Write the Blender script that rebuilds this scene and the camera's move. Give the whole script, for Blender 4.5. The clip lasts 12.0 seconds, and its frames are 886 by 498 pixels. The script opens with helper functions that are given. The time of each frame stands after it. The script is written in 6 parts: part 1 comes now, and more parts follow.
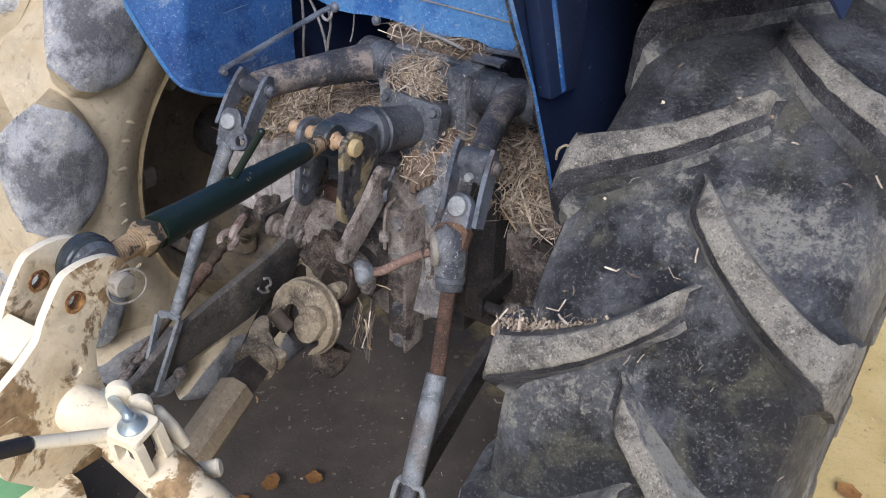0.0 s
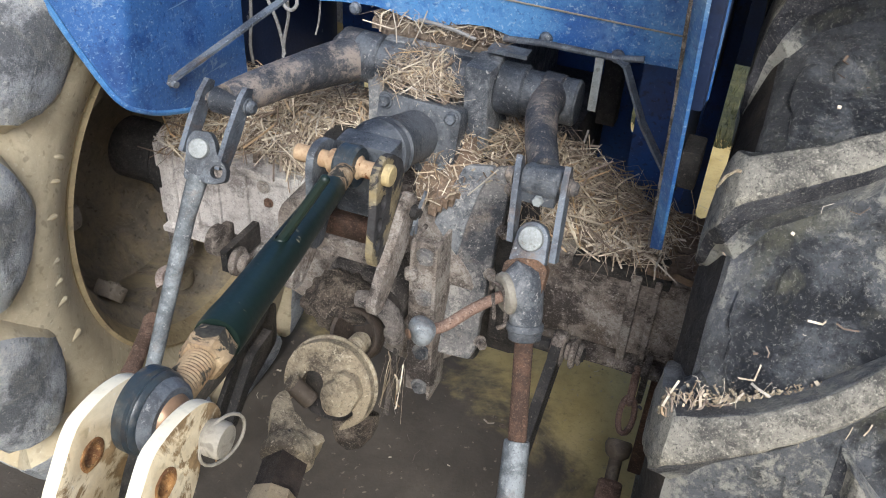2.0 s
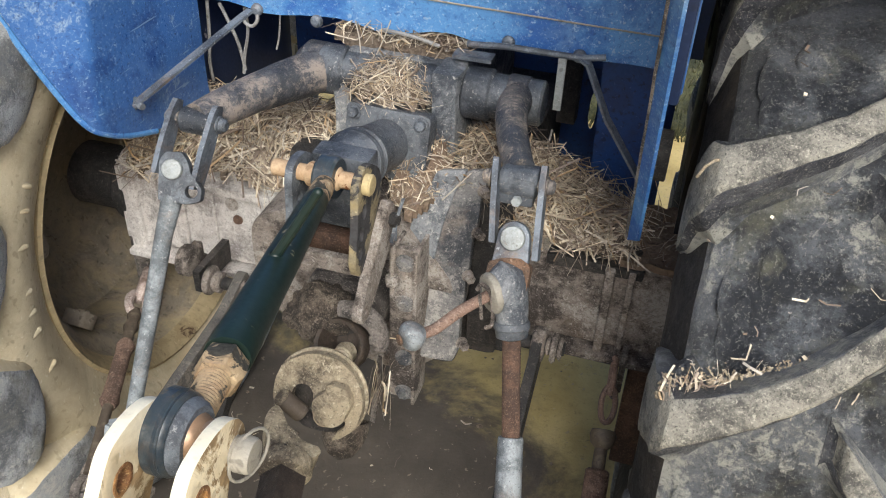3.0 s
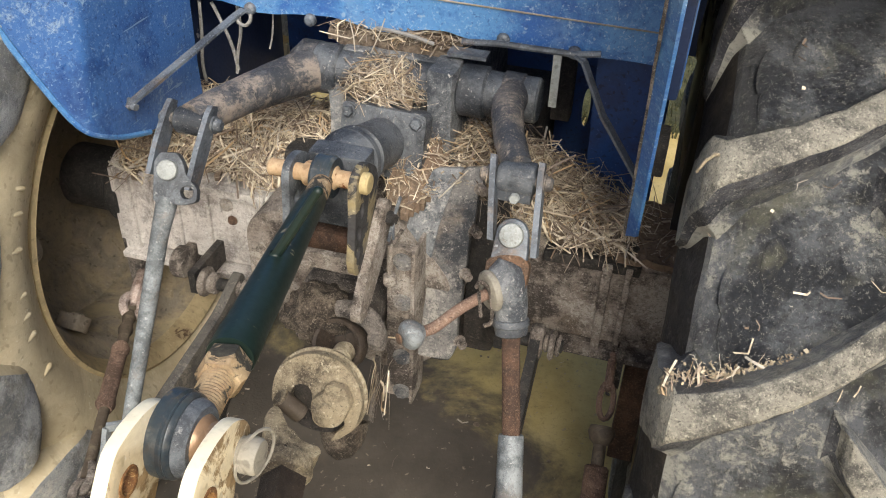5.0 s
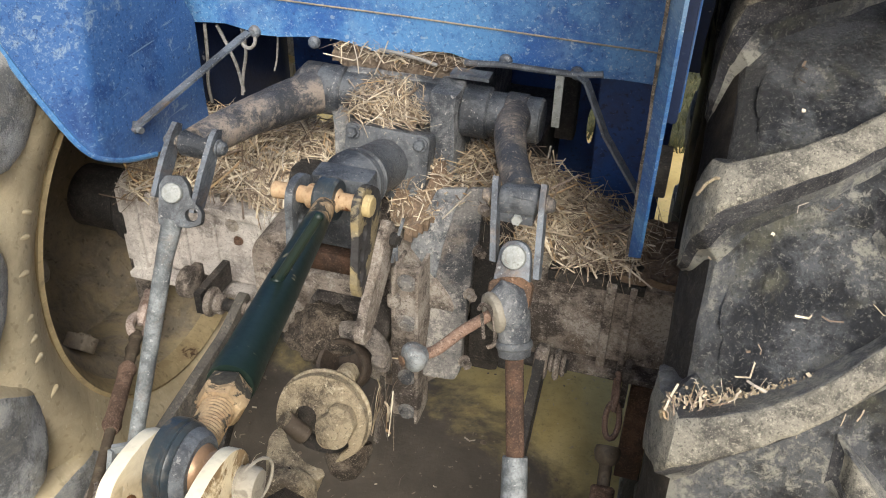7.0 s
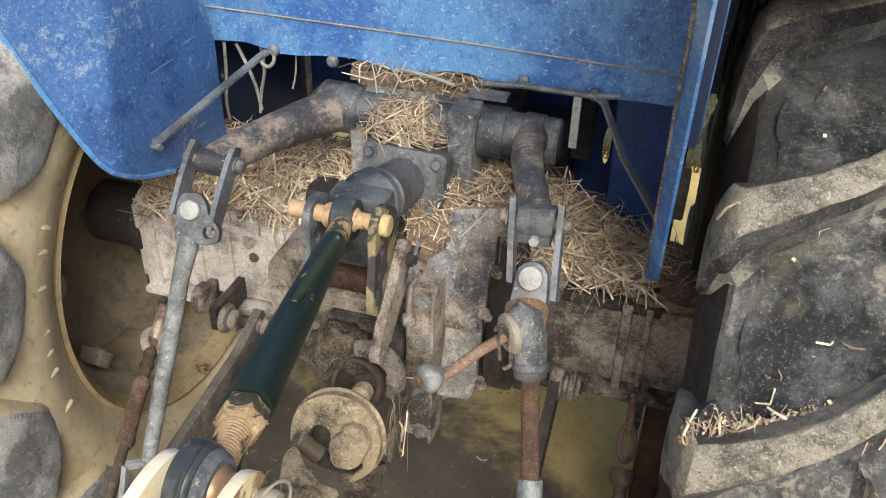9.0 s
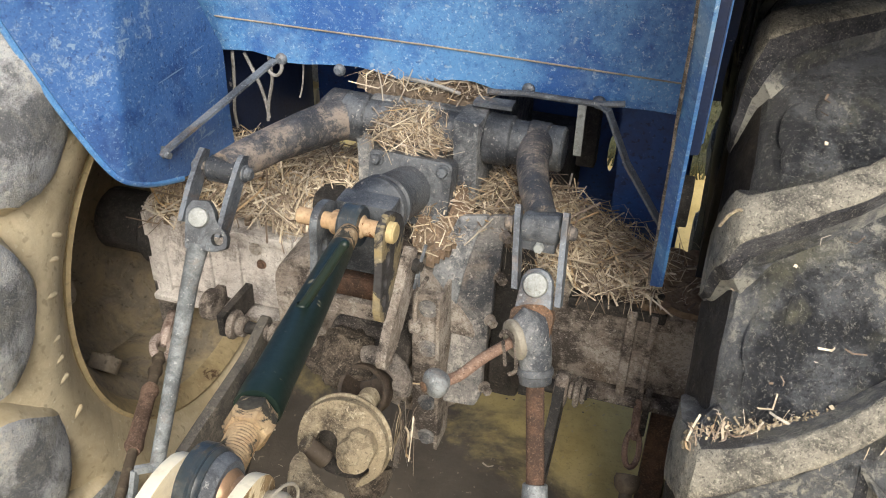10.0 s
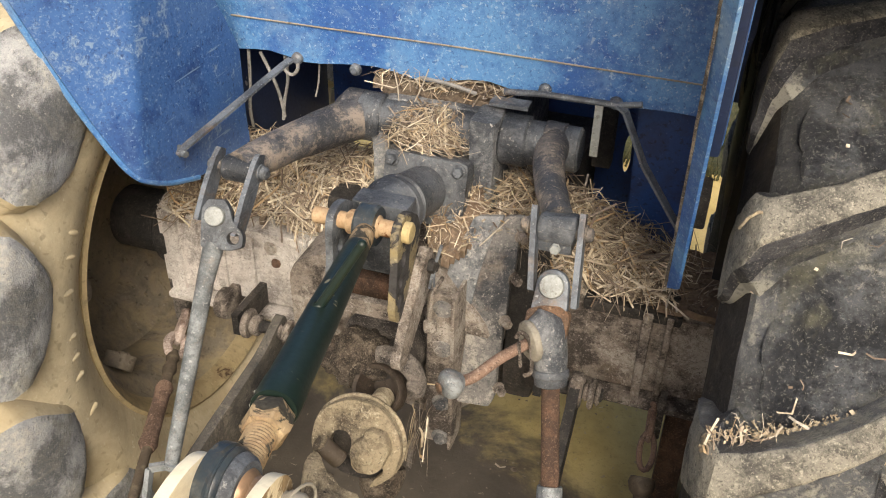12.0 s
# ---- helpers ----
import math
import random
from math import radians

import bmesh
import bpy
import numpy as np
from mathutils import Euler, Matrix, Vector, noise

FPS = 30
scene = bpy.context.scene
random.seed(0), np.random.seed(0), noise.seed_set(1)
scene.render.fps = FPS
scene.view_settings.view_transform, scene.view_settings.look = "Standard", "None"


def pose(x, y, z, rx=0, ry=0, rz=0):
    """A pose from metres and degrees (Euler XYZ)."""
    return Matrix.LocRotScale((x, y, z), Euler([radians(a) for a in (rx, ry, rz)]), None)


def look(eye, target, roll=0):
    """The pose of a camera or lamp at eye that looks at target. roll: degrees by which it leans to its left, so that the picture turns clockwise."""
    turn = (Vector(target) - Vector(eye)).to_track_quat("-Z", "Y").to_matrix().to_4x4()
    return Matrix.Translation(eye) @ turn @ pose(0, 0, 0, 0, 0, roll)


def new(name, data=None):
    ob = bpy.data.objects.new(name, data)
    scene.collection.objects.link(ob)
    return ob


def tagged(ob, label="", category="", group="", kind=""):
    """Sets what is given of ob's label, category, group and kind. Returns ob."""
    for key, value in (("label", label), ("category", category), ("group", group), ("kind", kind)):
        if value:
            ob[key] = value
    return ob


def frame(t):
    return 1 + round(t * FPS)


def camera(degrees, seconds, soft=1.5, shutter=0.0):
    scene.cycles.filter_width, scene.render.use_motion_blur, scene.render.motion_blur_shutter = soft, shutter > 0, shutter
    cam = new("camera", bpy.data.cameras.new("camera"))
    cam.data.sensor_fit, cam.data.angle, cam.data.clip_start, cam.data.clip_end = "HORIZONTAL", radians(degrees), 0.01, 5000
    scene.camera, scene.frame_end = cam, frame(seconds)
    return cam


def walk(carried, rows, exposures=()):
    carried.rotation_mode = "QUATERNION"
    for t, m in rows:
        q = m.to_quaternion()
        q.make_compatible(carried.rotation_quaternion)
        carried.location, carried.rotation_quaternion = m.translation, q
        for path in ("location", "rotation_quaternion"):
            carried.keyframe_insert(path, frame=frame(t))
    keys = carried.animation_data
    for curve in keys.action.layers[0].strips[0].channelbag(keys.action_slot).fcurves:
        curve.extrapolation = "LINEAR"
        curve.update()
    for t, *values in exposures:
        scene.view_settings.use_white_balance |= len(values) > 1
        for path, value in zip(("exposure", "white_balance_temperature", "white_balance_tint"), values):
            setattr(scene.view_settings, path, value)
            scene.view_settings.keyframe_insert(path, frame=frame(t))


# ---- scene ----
cam = camera(54.7, 12.0, soft=1.0)
PATH = [
    (0, (0.963, -1.382, 1.747), (0.047, -0.004, 0.624), 1.5),
    (0.5, (0.915, -1.402, 1.735), (-0.008, -0.035, 0.604), 1.2),
    (1, (0.797, -1.377, 1.699), (-0.103, -0.01, 0.549), 0.3),
    (1.5, (0.634, -1.26, 1.675), (-0.149, 0.157, 0.501), 0.6),
    (2, (0.509, -1.288, 1.675), (-0.051, 0.226, 0.495), 3.6),
    (2.5, (0.464, -1.313, 1.681), (-0.005, 0.241, 0.513), 3.4),
    (4.5, (0.456, -1.33, 1.684), (0.037, 0.242, 0.521), 2.0),
    (5, (0.448, -1.325, 1.679), (0.03, 0.246, 0.514), 2.4),
    (5.5, (0.445, -1.325, 1.682), (0.017, 0.239, 0.512), 2.5),
    (6, (0.451, -1.322, 1.686), (0.021, 0.247, 0.522), 2.5),
    (6.5, (0.455, -1.318, 1.688), (0.019, 0.255, 0.533), 2.1),
    (7, (0.457, -1.316, 1.692), (0.01, 0.264, 0.55), 1.6),
    (9, (0.447, -1.314, 1.697), (-0.031, 0.278, 0.584), 1.7),
    (9.5, (0.449, -1.322, 1.699), (-0.036, 0.27, 0.591), 1.5),
    (10, (0.451, -1.324, 1.704), (-0.044, 0.272, 0.604), 1.4),
    (10.5, (0.445, -1.323, 1.704), (-0.061, 0.272, 0.609), 1.6),
    (11, (0.445, -1.323, 1.702), (-0.065, 0.269, 0.605), 1.6),
    (11.5, (0.444, -1.324, 1.702), (-0.068, 0.265, 0.601), 1.4),
    (12, (0.443, -1.323, 1.703), (-0.076, 0.264, 0.602), 1.3),
]
EXPOSURES = [(0.0, -0.08, 5600, 15), (0.5, 0.11, 5500, 15), (1.0, 0.07, 5500, 15), (1.5, 0.28, 5550, 11), (2.0, 0.42, 5800, 8), (2.5, 0.46, 5950, 7),
             (5.5, 0.46, 6500, 7), (7.0, 0.47, 6450, 7), (9.0, 0.51, 6550, 7), (10.5, 0.53, 6650, 7), (11.0, 0.53, 7050, 9), (12.0, 0.52, 7100, 9)]
walk(cam, [(t, look(eye, target, roll)) for t, eye, target, roll in PATH],
     exposures=EXPOSURES)

# ---- world and light ----
world = bpy.data.worlds.new("sky")
scene.world = world
world.use_nodes = True
wn = world.node_tree
sky = wn.nodes.new("ShaderNodeTexSky")
sky.sky_type = 'NISHITA'
sky.sun_disc = False
sky.air_density, sky.dust_density, sky.ozone_density = 0.8, 4.0, 0.6
SUN_UP, SUN_TURN = 41.0, 157.0
sky.sun_elevation = radians(SUN_UP)
sky.sun_rotation = radians(SUN_TURN)
wn.links.new(sky.outputs[0], wn.nodes["Background"].inputs[0])
wn.nodes["Background"].inputs[1].default_value = 0.135
sun_data = bpy.data.lights.new("sun", 'SUN')
sun_data.energy = 3.0
sun_data.angle = radians(30)
sun_data.color = (1.0, 0.95, 0.86)
sun = new("sun", sun_data)
_az = radians(SUN_TURN)
sun.matrix_world = look((math.sin(_az) * 8, math.cos(_az) * 8, 8 * math.tan(radians(SUN_UP))), (0, 0, 0))
scene.view_settings.exposure = 0.0


# ---- materials ----
def surf(name, base, alt, scale=6.0, rough=0.8, metal=0.0, bump=0.25, fine=140.0, dust=None, chips=None, specks=None,
         streak=1.0, bump_size=0.004, per_piece=0.0, grime=0.5, grime_colour=(0.085, 0.066, 0.050)):
    """base/alt mottled at `scale`; chips=(colour, cover, scale, rough); specks=(colour, cover, scale); dust=(colour, cover) on upward faces."""
    m = bpy.data.materials.new(name)
    m.use_nodes = True
    nt = m.node_tree
    nd, ln = nt.nodes, nt.links
    bs = nd["Principled BSDF"]
    tc = nd.new("ShaderNodeTexCoord")
    mp = nd.new("ShaderNodeMapping")
    mp.inputs["Scale"].default_value = (1, 1, streak)
    ln.new(tc.outputs["Object"], mp.inputs[0])

    def tex(s, detail=6.0, rgh=0.6, dist=0.0):
        n = nd.new("ShaderNodeTexNoise")
        n.inputs["Scale"].default_value = s
        n.inputs["Detail"].default_value = detail
        n.inputs["Roughness"].default_value = rgh
        n.inputs["Distortion"].default_value = dist
        ln.new(mp.outputs[0], n.inputs["Vector"])
        return n.outputs[0]

    def band(v, lo, hi):
        r = nd.new("ShaderNodeMapRange")
        r.inputs["From Min"].default_value, r.inputs["From Max"].default_value = lo, hi
        ln.new(v, r.inputs["Value"])
        return r.outputs[0]

    def mix(f, a, b):
        x = nd.new("ShaderNodeMix")
        x.data_type = 'RGBA'
        if isinstance(f, float):
            x.inputs[0].default_value = f
        else:
            ln.new(f, x.inputs[0])
        for i, c in ((6, a), (7, b)):
            if isinstance(c, tuple):
                x.inputs[i].default_value = (*c, 1)
            else:
                ln.new(c, x.inputs[i])
        return x.outputs[2]

    def times(a, b):
        x = nd.new("ShaderNodeMath")
        x.operation = 'MULTIPLY'
        for i, c in ((0, a), (1, b)):
            if isinstance(c, float):
                x.inputs[i].default_value = c
            else:
                ln.new(c, x.inputs[i])
        return x.outputs[0]

    coarse = tex(scale, 8, 0.62, 0.4)
    grain = tex(fine, 5, 0.7)
    col = mix(band(coarse, 0.33, 0.67), base, alt)
    dark = tuple(c * 0.62 for c in base)
    col = mix(times(band(grain, 0.5, 0.8), 0.55), col, dark)
    if grime:
        col = mix(times(band(tex(scale * 3.7, 10, 0.72, 0.8), 0.46, 0.66), grime), col, grime_colour)
        spat = band(tex(fine * 0.55, 2, 0.4, 0.3), 0.62, 0.70)
        col = mix(times(spat, grime), col, tuple(c * 0.45 for c in grime_colour))
        pale = band(tex(fine * 0.8, 2, 0.5, 0.1), 0.66, 0.72)
        col = mix(times(pale, grime * 0.7), col, tuple(min(0.8, c * 1.5 + 0.10) for c in base))
    rgh = None
    if chips:
        cc, cover, cs = chips[:3]
        f = band(tex(cs, 9, 0.66, 0.6), 0.62 - cover, 0.66 - cover)
        col = mix(f, col, mix(band(tex(cs * 6, 4), 0.35, 0.65), cc, tuple(c * 0.5 for c in cc)))
        r = nd.new("ShaderNodeMapRange")
        r.inputs["To Min"].default_value, r.inputs["To Max"].default_value = rough, 0.92
        ln.new(f, r.inputs["Value"])
        rgh = r.outputs[0]
    if specks:
        sc, cover, ss = specks
        col = mix(band(tex(ss, 3, 0.5, 0.2), 0.68 - cover, 0.72 - cover), col, sc)
    if dust:
        dc, cover = dust
        g = nd.new("ShaderNodeNewGeometry")
        sx = nd.new("ShaderNodeSeparateXYZ")
        ln.new(g.outputs["Normal"], sx.inputs[0])
        up = band(sx.outputs[2], -0.25, 0.85)
        patch = band(tex(scale * 2.2, 9, 0.7, 0.5), 0.62 - cover * 0.45, 0.9 - cover * 0.45)
        col = mix(times(up, patch), col, dc)
        col = mix(times(patch, cover * 0.45), col, dc)
    if per_piece:
        oi = nd.new("ShaderNodeNewGeometry")
        hv = nd.new("ShaderNodeHueSaturation")
        v = nd.new("ShaderNodeMapRange")
        v.inputs["To Min"].default_value, v.inputs["To Max"].default_value = 1 - per_piece, 1 + per_piece * 0.7
        ln.new(oi.outputs["Random Per Island"], v.inputs["Value"])
        ln.new(v.outputs[0], hv.inputs["Value"])
        ln.new(col, hv.inputs["Color"])
        col = hv.outputs[0]
    ln.new(col, bs.inputs["Base Color"])
    if rgh is not None:
        ln.new(rgh, bs.inputs["Roughness"])
    else:
        r = nd.new("ShaderNodeMapRange")
        r.inputs["To Min"].default_value, r.inputs["To Max"].default_value = max(0.05, rough - 0.12), min(1.0, rough + 0.12)
        ln.new(grain, r.inputs["Value"])
        ln.new(r.outputs[0], bs.inputs["Roughness"])
    bs.inputs["Metallic"].default_value = metal
    bs.inputs["Specular IOR Level"].default_value = 0.4
    if bump:
        h = nd.new("ShaderNodeMath")
        h.operation = 'ADD'
        ln.new(times(coarse, 1.6), h.inputs[0])
        ln.new(times(grain, 0.5), h.inputs[1])
        b = nd.new("ShaderNodeBump")
        b.inputs["Strength"].default_value = bump
        b.inputs["Distance"].default_value = bump_size
        ln.new(h.outputs[0], b.inputs["Height"])
        ln.new(b.outputs[0], bs.inputs["Normal"])
    return m


def crusty(name, dark, mid, pale, cover=0.5, crust=0.5, scale=9.0, rough=0.55, bump=0.6, bump_size=0.004, third=None, broad=0.55, flecks=0.6, gloss=0.5, scratch=None, fine_grit=1.0):
    """A surface under broken crusts of dried dust: dark skin, mid film, pale flakes, fine speckle."""
    m = bpy.data.materials.new(name)
    m.use_nodes = True
    nt = m.node_tree
    nd, ln = nt.nodes, nt.links
    bs = nd["Principled BSDF"]
    tc = nd.new("ShaderNodeTexCoord")

    def tex(s, detail, rgh, dist=0.0):
        n = nd.new("ShaderNodeTexNoise")
        for k, v in (("Scale", s), ("Detail", detail), ("Roughness", rgh), ("Distortion", dist)):
            n.inputs[k].default_value = v
        ln.new(tc.outputs["Object"], n.inputs["Vector"])
        return n.outputs[0]

    def band(v, lo, hi, top=1.0):
        r = nd.new("ShaderNodeMapRange")
        for k, q in (("From Min", lo), ("From Max", hi), ("To Max", top)):
            r.inputs[k].default_value = q
        ln.new(v, r.inputs["Value"])
        return r.outputs[0]

    def mix(f, a, b):
        x = nd.new("ShaderNodeMix")
        x.data_type = 'RGBA'
        ln.new(f, x.inputs[0])
        for i, q in ((6, a), (7, b)):
            if isinstance(q, tuple):
                x.inputs[i].default_value = (*q, 1)
            else:
                ln.new(q, x.inputs[i])
        return x.outputs[2]

    big = tex(scale * 0.35, 4, 0.5, 0.3)
    film = tex(scale, 14, 0.78, 0.2)
    flake = tex(scale * 4.5, 12, 0.80, 0.3)
    speck = tex(min(scale * 11, 190), 6, 0.75, 0.2)
    both = nd.new("ShaderNodeMath")
    both.operation = 'MULTIPLY_ADD'
    both.inputs[1].default_value = broad
    ln.new(big, both.inputs[0])
    ln.new(film, both.inputs[2])
    col = mix(band(both.outputs[0], 0.645 + broad * 0.5 - cover * 0.35, 0.785 + broad * 0.5 - cover * 0.35), dark, mid)
    if third:
        col = mix(band(tex(scale * 0.6, 8, 0.7, 0.5), 0.52, 0.66, 0.8), col, third)
    add = nd.new("ShaderNodeMath")
    add.operation = 'MULTIPLY_ADD'
    add.inputs[1].default_value = broad
    ln.new(big, add.inputs[0])
    ln.new(flake, add.inputs[2])
    col = mix(band(add.outputs[0], 0.71 + broad * 0.5 - crust * 0.35, 0.81 + broad * 0.5 - crust * 0.35, 0.9), col, pale)
    col = mix(band(speck, 0.57, 0.66, 0.8), col, tuple(q * 0.7 for q in dark))
    col = mix(band(tex(min(scale * 17, 140), 4, 0.65, 0.2), 0.62, 0.68, flecks), col, tuple(min(0.8, q * 1.25) for q in pale))
    grit = tex(min(scale * 16, 330), 3, 0.8, 0.3)
    col = mix(band(grit, 0.58, 0.64, 0.75 * fine_grit), col, tuple(q * 0.55 for q in dark))
    col = mix(band(grit, 0.42, 0.36, 0.55 * fine_grit), col, tuple(min(0.8, q * 1.15) for q in pale))
    if scratch:
        for turn, squeeze in ((24, 26.0), (-50, 40.0), (70, 60.0)):
            mp = nd.new("ShaderNodeMapping")
            mp.inputs["Rotation"].default_value = (radians(turn), radians(turn * 0.3), radians(turn * 0.7))
            mp.inputs["Scale"].default_value = (squeeze, 3.0, squeeze)
            ln.new(tc.outputs["Object"], mp.inputs[0])
            n = nd.new("ShaderNodeTexNoise")
            n.inputs["Scale"].default_value, n.inputs["Detail"].default_value = 2.2, 2.0
            ln.new(mp.outputs[0], n.inputs["Vector"])
            col = mix(band(n.outputs[0], 0.70, 0.73, 0.55), col, scratch)
    ln.new(col, bs.inputs["Base Color"])
    rr = nd.new("ShaderNodeMapRange")
    rr.inputs["From Min"].default_value, rr.inputs["From Max"].default_value = 0.35, 0.65
    rr.inputs["To Min"].default_value, rr.inputs["To Max"].default_value = rough - 0.12, min(1.0, rough + 0.2)
    ln.new(flake, rr.inputs["Value"])
    ln.new(rr.outputs[0], bs.inputs["Roughness"])
    bs.inputs["Specular IOR Level"].default_value = gloss
    h = nd.new("ShaderNodeMath")
    h.operation = 'MULTIPLY_ADD'
    h.inputs[1].default_value = 0.35
    ln.new(speck, h.inputs[0])
    ln.new(flake, h.inputs[2])
    h2 = nd.new("ShaderNodeMath")
    h2.operation = 'MULTIPLY_ADD'
    h2.inputs[1].default_value = -0.12
    ln.new(grit, h2.inputs[0])
    ln.new(h.outputs[0], h2.inputs[2])
    h = h2
    bp = nd.new("ShaderNodeBump")
    bp.inputs["Strength"].default_value, bp.inputs["Distance"].default_value = bump, bump_size
    ln.new(h.outputs[0], bp.inputs["Height"])
    ln.new(bp.outputs[0], bs.inputs["Normal"])
    return m


DUST = (0.30, 0.26, 0.20)
TAN = (0.40, 0.32, 0.19)
RUST = (0.16, 0.065, 0.027)
MUD = (0.20, 0.15, 0.115)
m_blue = crusty("blue_paint", (0.026, 0.098, 0.31), (0.082, 0.22, 0.46), (0.34, 0.43, 0.53), 0.60, 0.13, 9, 0.38, 0.15, 0.002, third=(0.145, 0.24, 0.40), broad=0.75, flecks=0.55, scratch=(0.30, 0.38, 0.48), fine_grit=0.5)
m_fender = crusty("scratched_blue_paint_shade", (0.014, 0.052, 0.185), (0.040, 0.115, 0.31), (0.26, 0.35, 0.46), 0.60, 0.14, 9, 0.36, 0.15, 0.002, third=(0.075, 0.155, 0.33), broad=0.8, flecks=0.5, scratch=(0.26, 0.36, 0.47), fine_grit=0.55)
m_bluedark = surf("blue_paint_half_shade", (0.014, 0.050, 0.19), (0.028, 0.075, 0.22), 4, 0.5, bump=0.08, fine=200, grime=0.5, grime_colour=(0.03, 0.02, 0.03))
m_strap = crusty("grey_blue_strap", (0.045, 0.052, 0.066), (0.125, 0.145, 0.175), (0.30, 0.31, 0.32), 0.65, 0.15, 24, 0.45, 0.4, 0.002, third=(0.15, 0.11, 0.085), fine_grit=0.35)
m_tread = crusty("dusty_tyre_rubber", (0.014, 0.016, 0.022), (0.115, 0.122, 0.136), (0.36, 0.35, 0.305), 0.64, 0.46, 13, 0.40, 1.0, 0.010, third=(0.140, 0.135, 0.092), broad=1.0, flecks=0.25, gloss=1.0, fine_grit=0.7)
m_lugshade = crusty("shaded_lug_side_rubber", (0.018, 0.019, 0.027), (0.092, 0.093, 0.104), (0.30, 0.29, 0.25), 0.56, 0.34, 20, 0.5, 1.0, 0.006, broad=0.4)
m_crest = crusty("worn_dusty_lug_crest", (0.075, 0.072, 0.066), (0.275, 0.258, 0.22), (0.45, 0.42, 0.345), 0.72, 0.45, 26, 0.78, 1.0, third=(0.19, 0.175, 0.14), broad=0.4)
m_lugpale = crusty("pale_dusty_lug_rubber", (0.11, 0.115, 0.125), (0.37, 0.38, 0.395), (0.56, 0.545, 0.50), 0.66, 0.46, 16, 0.7, 0.8, 0.005, third=(0.25, 0.245, 0.22), broad=0.8, flecks=0.35, fine_grit=0.4)
m_side = surf("tan_dusty_sidewall", (0.58, 0.505, 0.36), (0.44, 0.38, 0.27), 3.2, 0.8, bump=0.3, fine=120, dust=(TAN, 0.5), grime=0.35, grime_colour=(0.12, 0.10, 0.065))
m_rim = surf("tan_dusty_rim_steel", (0.36, 0.285, 0.16), (0.24, 0.18, 0.10), 7, 0.7, bump=0.25, chips=((0.10, 0.06, 0.035), 0.0, 14), dust=(TAN, 0.4), grime=0.4)
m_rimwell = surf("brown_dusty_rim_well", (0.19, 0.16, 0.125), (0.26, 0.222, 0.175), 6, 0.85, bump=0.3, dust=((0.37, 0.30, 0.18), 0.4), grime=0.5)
m_cast = crusty("dirt_caked_cast_iron", (0.060, 0.048, 0.042), (0.315, 0.268, 0.232), (0.50, 0.455, 0.41), 0.70, 0.50, 24, 0.9, 1.0, 0.008, third=(0.17, 0.128, 0.10), broad=0.8, fine_grit=0.65)
m_castpale = crusty("pale_dust_caked_iron", (0.24, 0.212, 0.20), (0.60, 0.56, 0.53), (0.76, 0.725, 0.69), 0.82, 0.52, 20, 0.9, 1.0, 0.006, third=(0.36, 0.315, 0.29), fine_grit=0.8)
m_castmid = crusty("brown_dirt_caked_iron", (0.062, 0.054, 0.050), (0.265, 0.230, 0.202), (0.43, 0.385, 0.34), 0.62, 0.40, 24, 0.85, 1.0, 0.008, third=(0.10, 0.083, 0.072))
m_clump = crusty("dried_brown_dirt", (0.045, 0.034, 0.026), (0.190, 0.150, 0.115), (0.34, 0.285, 0.22), 0.62, 0.55, 40, 0.95, 1.0, 0.010, third=(0.13, 0.098, 0.072))
m_castdark = crusty("oily_cast_iron", (0.016, 0.015, 0.015), (0.065, 0.056, 0.050), (0.17, 0.145, 0.12), 0.5, 0.20, 16, 0.6, 0.9, 0.005, fine_grit=0.5)
m_black = crusty("worn_black_paint", (0.022, 0.026, 0.034), (0.094, 0.103, 0.118), (0.30, 0.285, 0.265), 0.58, 0.24, 14, 0.36, 0.8, 0.003, fine_grit=0.3)
m_muddy = crusty("black_paint_under_dried_mud", (0.026, 0.029, 0.036), (0.100, 0.098, 0.104), (0.26, 0.215, 0.18), 0.62, 0.60, 10, 0.5, 0.9, 0.004, broad=0.9, flecks=0.4, fine_grit=0.5)
m_greyblue = crusty("grey_blue_worn_steel", (0.045, 0.050, 0.060), (0.13, 0.145, 0.165), (0.30, 0.30, 0.295), 0.6, 0.20, 22, 0.5, 0.6, 0.003, fine_grit=0.35)
m_galv = crusty("galvanised_rod", (0.09, 0.10, 0.11), (0.23, 0.25, 0.265), (0.36, 0.37, 0.37), 0.6, 0.25, 26, 0.5, 0.5, 0.003, third=(0.17, 0.14, 0.12), fine_grit=0.3)
m_housing = crusty("grey_blue_painted_casting", (0.050, 0.058, 0.072), (0.23, 0.24, 0.255), (0.50, 0.48, 0.46), 0.64, 0.42, 18, 0.55, 1.0, 0.005, fine_grit=0.45)
m_flange = crusty("slate_paint_under_brown_dust", (0.045, 0.049, 0.058), (0.215, 0.208, 0.205), (0.45, 0.42, 0.385), 0.64, 0.44, 16, 0.8, 1.0, 0.006, third=(0.27, 0.222, 0.185), broad=0.9, fine_grit=0.6)
m_brownarm = crusty("brown_stained_paint", (0.036, 0.040, 0.050), (0.155, 0.135, 0.120), (0.33, 0.27, 0.215), 0.62, 0.5, 10, 0.6, 0.9, 0.004, broad=0.9, fine_grit=0.5)
m_bolt = surf("pale_zinc_bolt", (0.33, 0.35, 0.35), (0.22, 0.235, 0.235), 60, 0.5, bump=0.25, chips=((0.2, 0.13, 0.08), -0.05, 60), grime=0.4, fine=220)
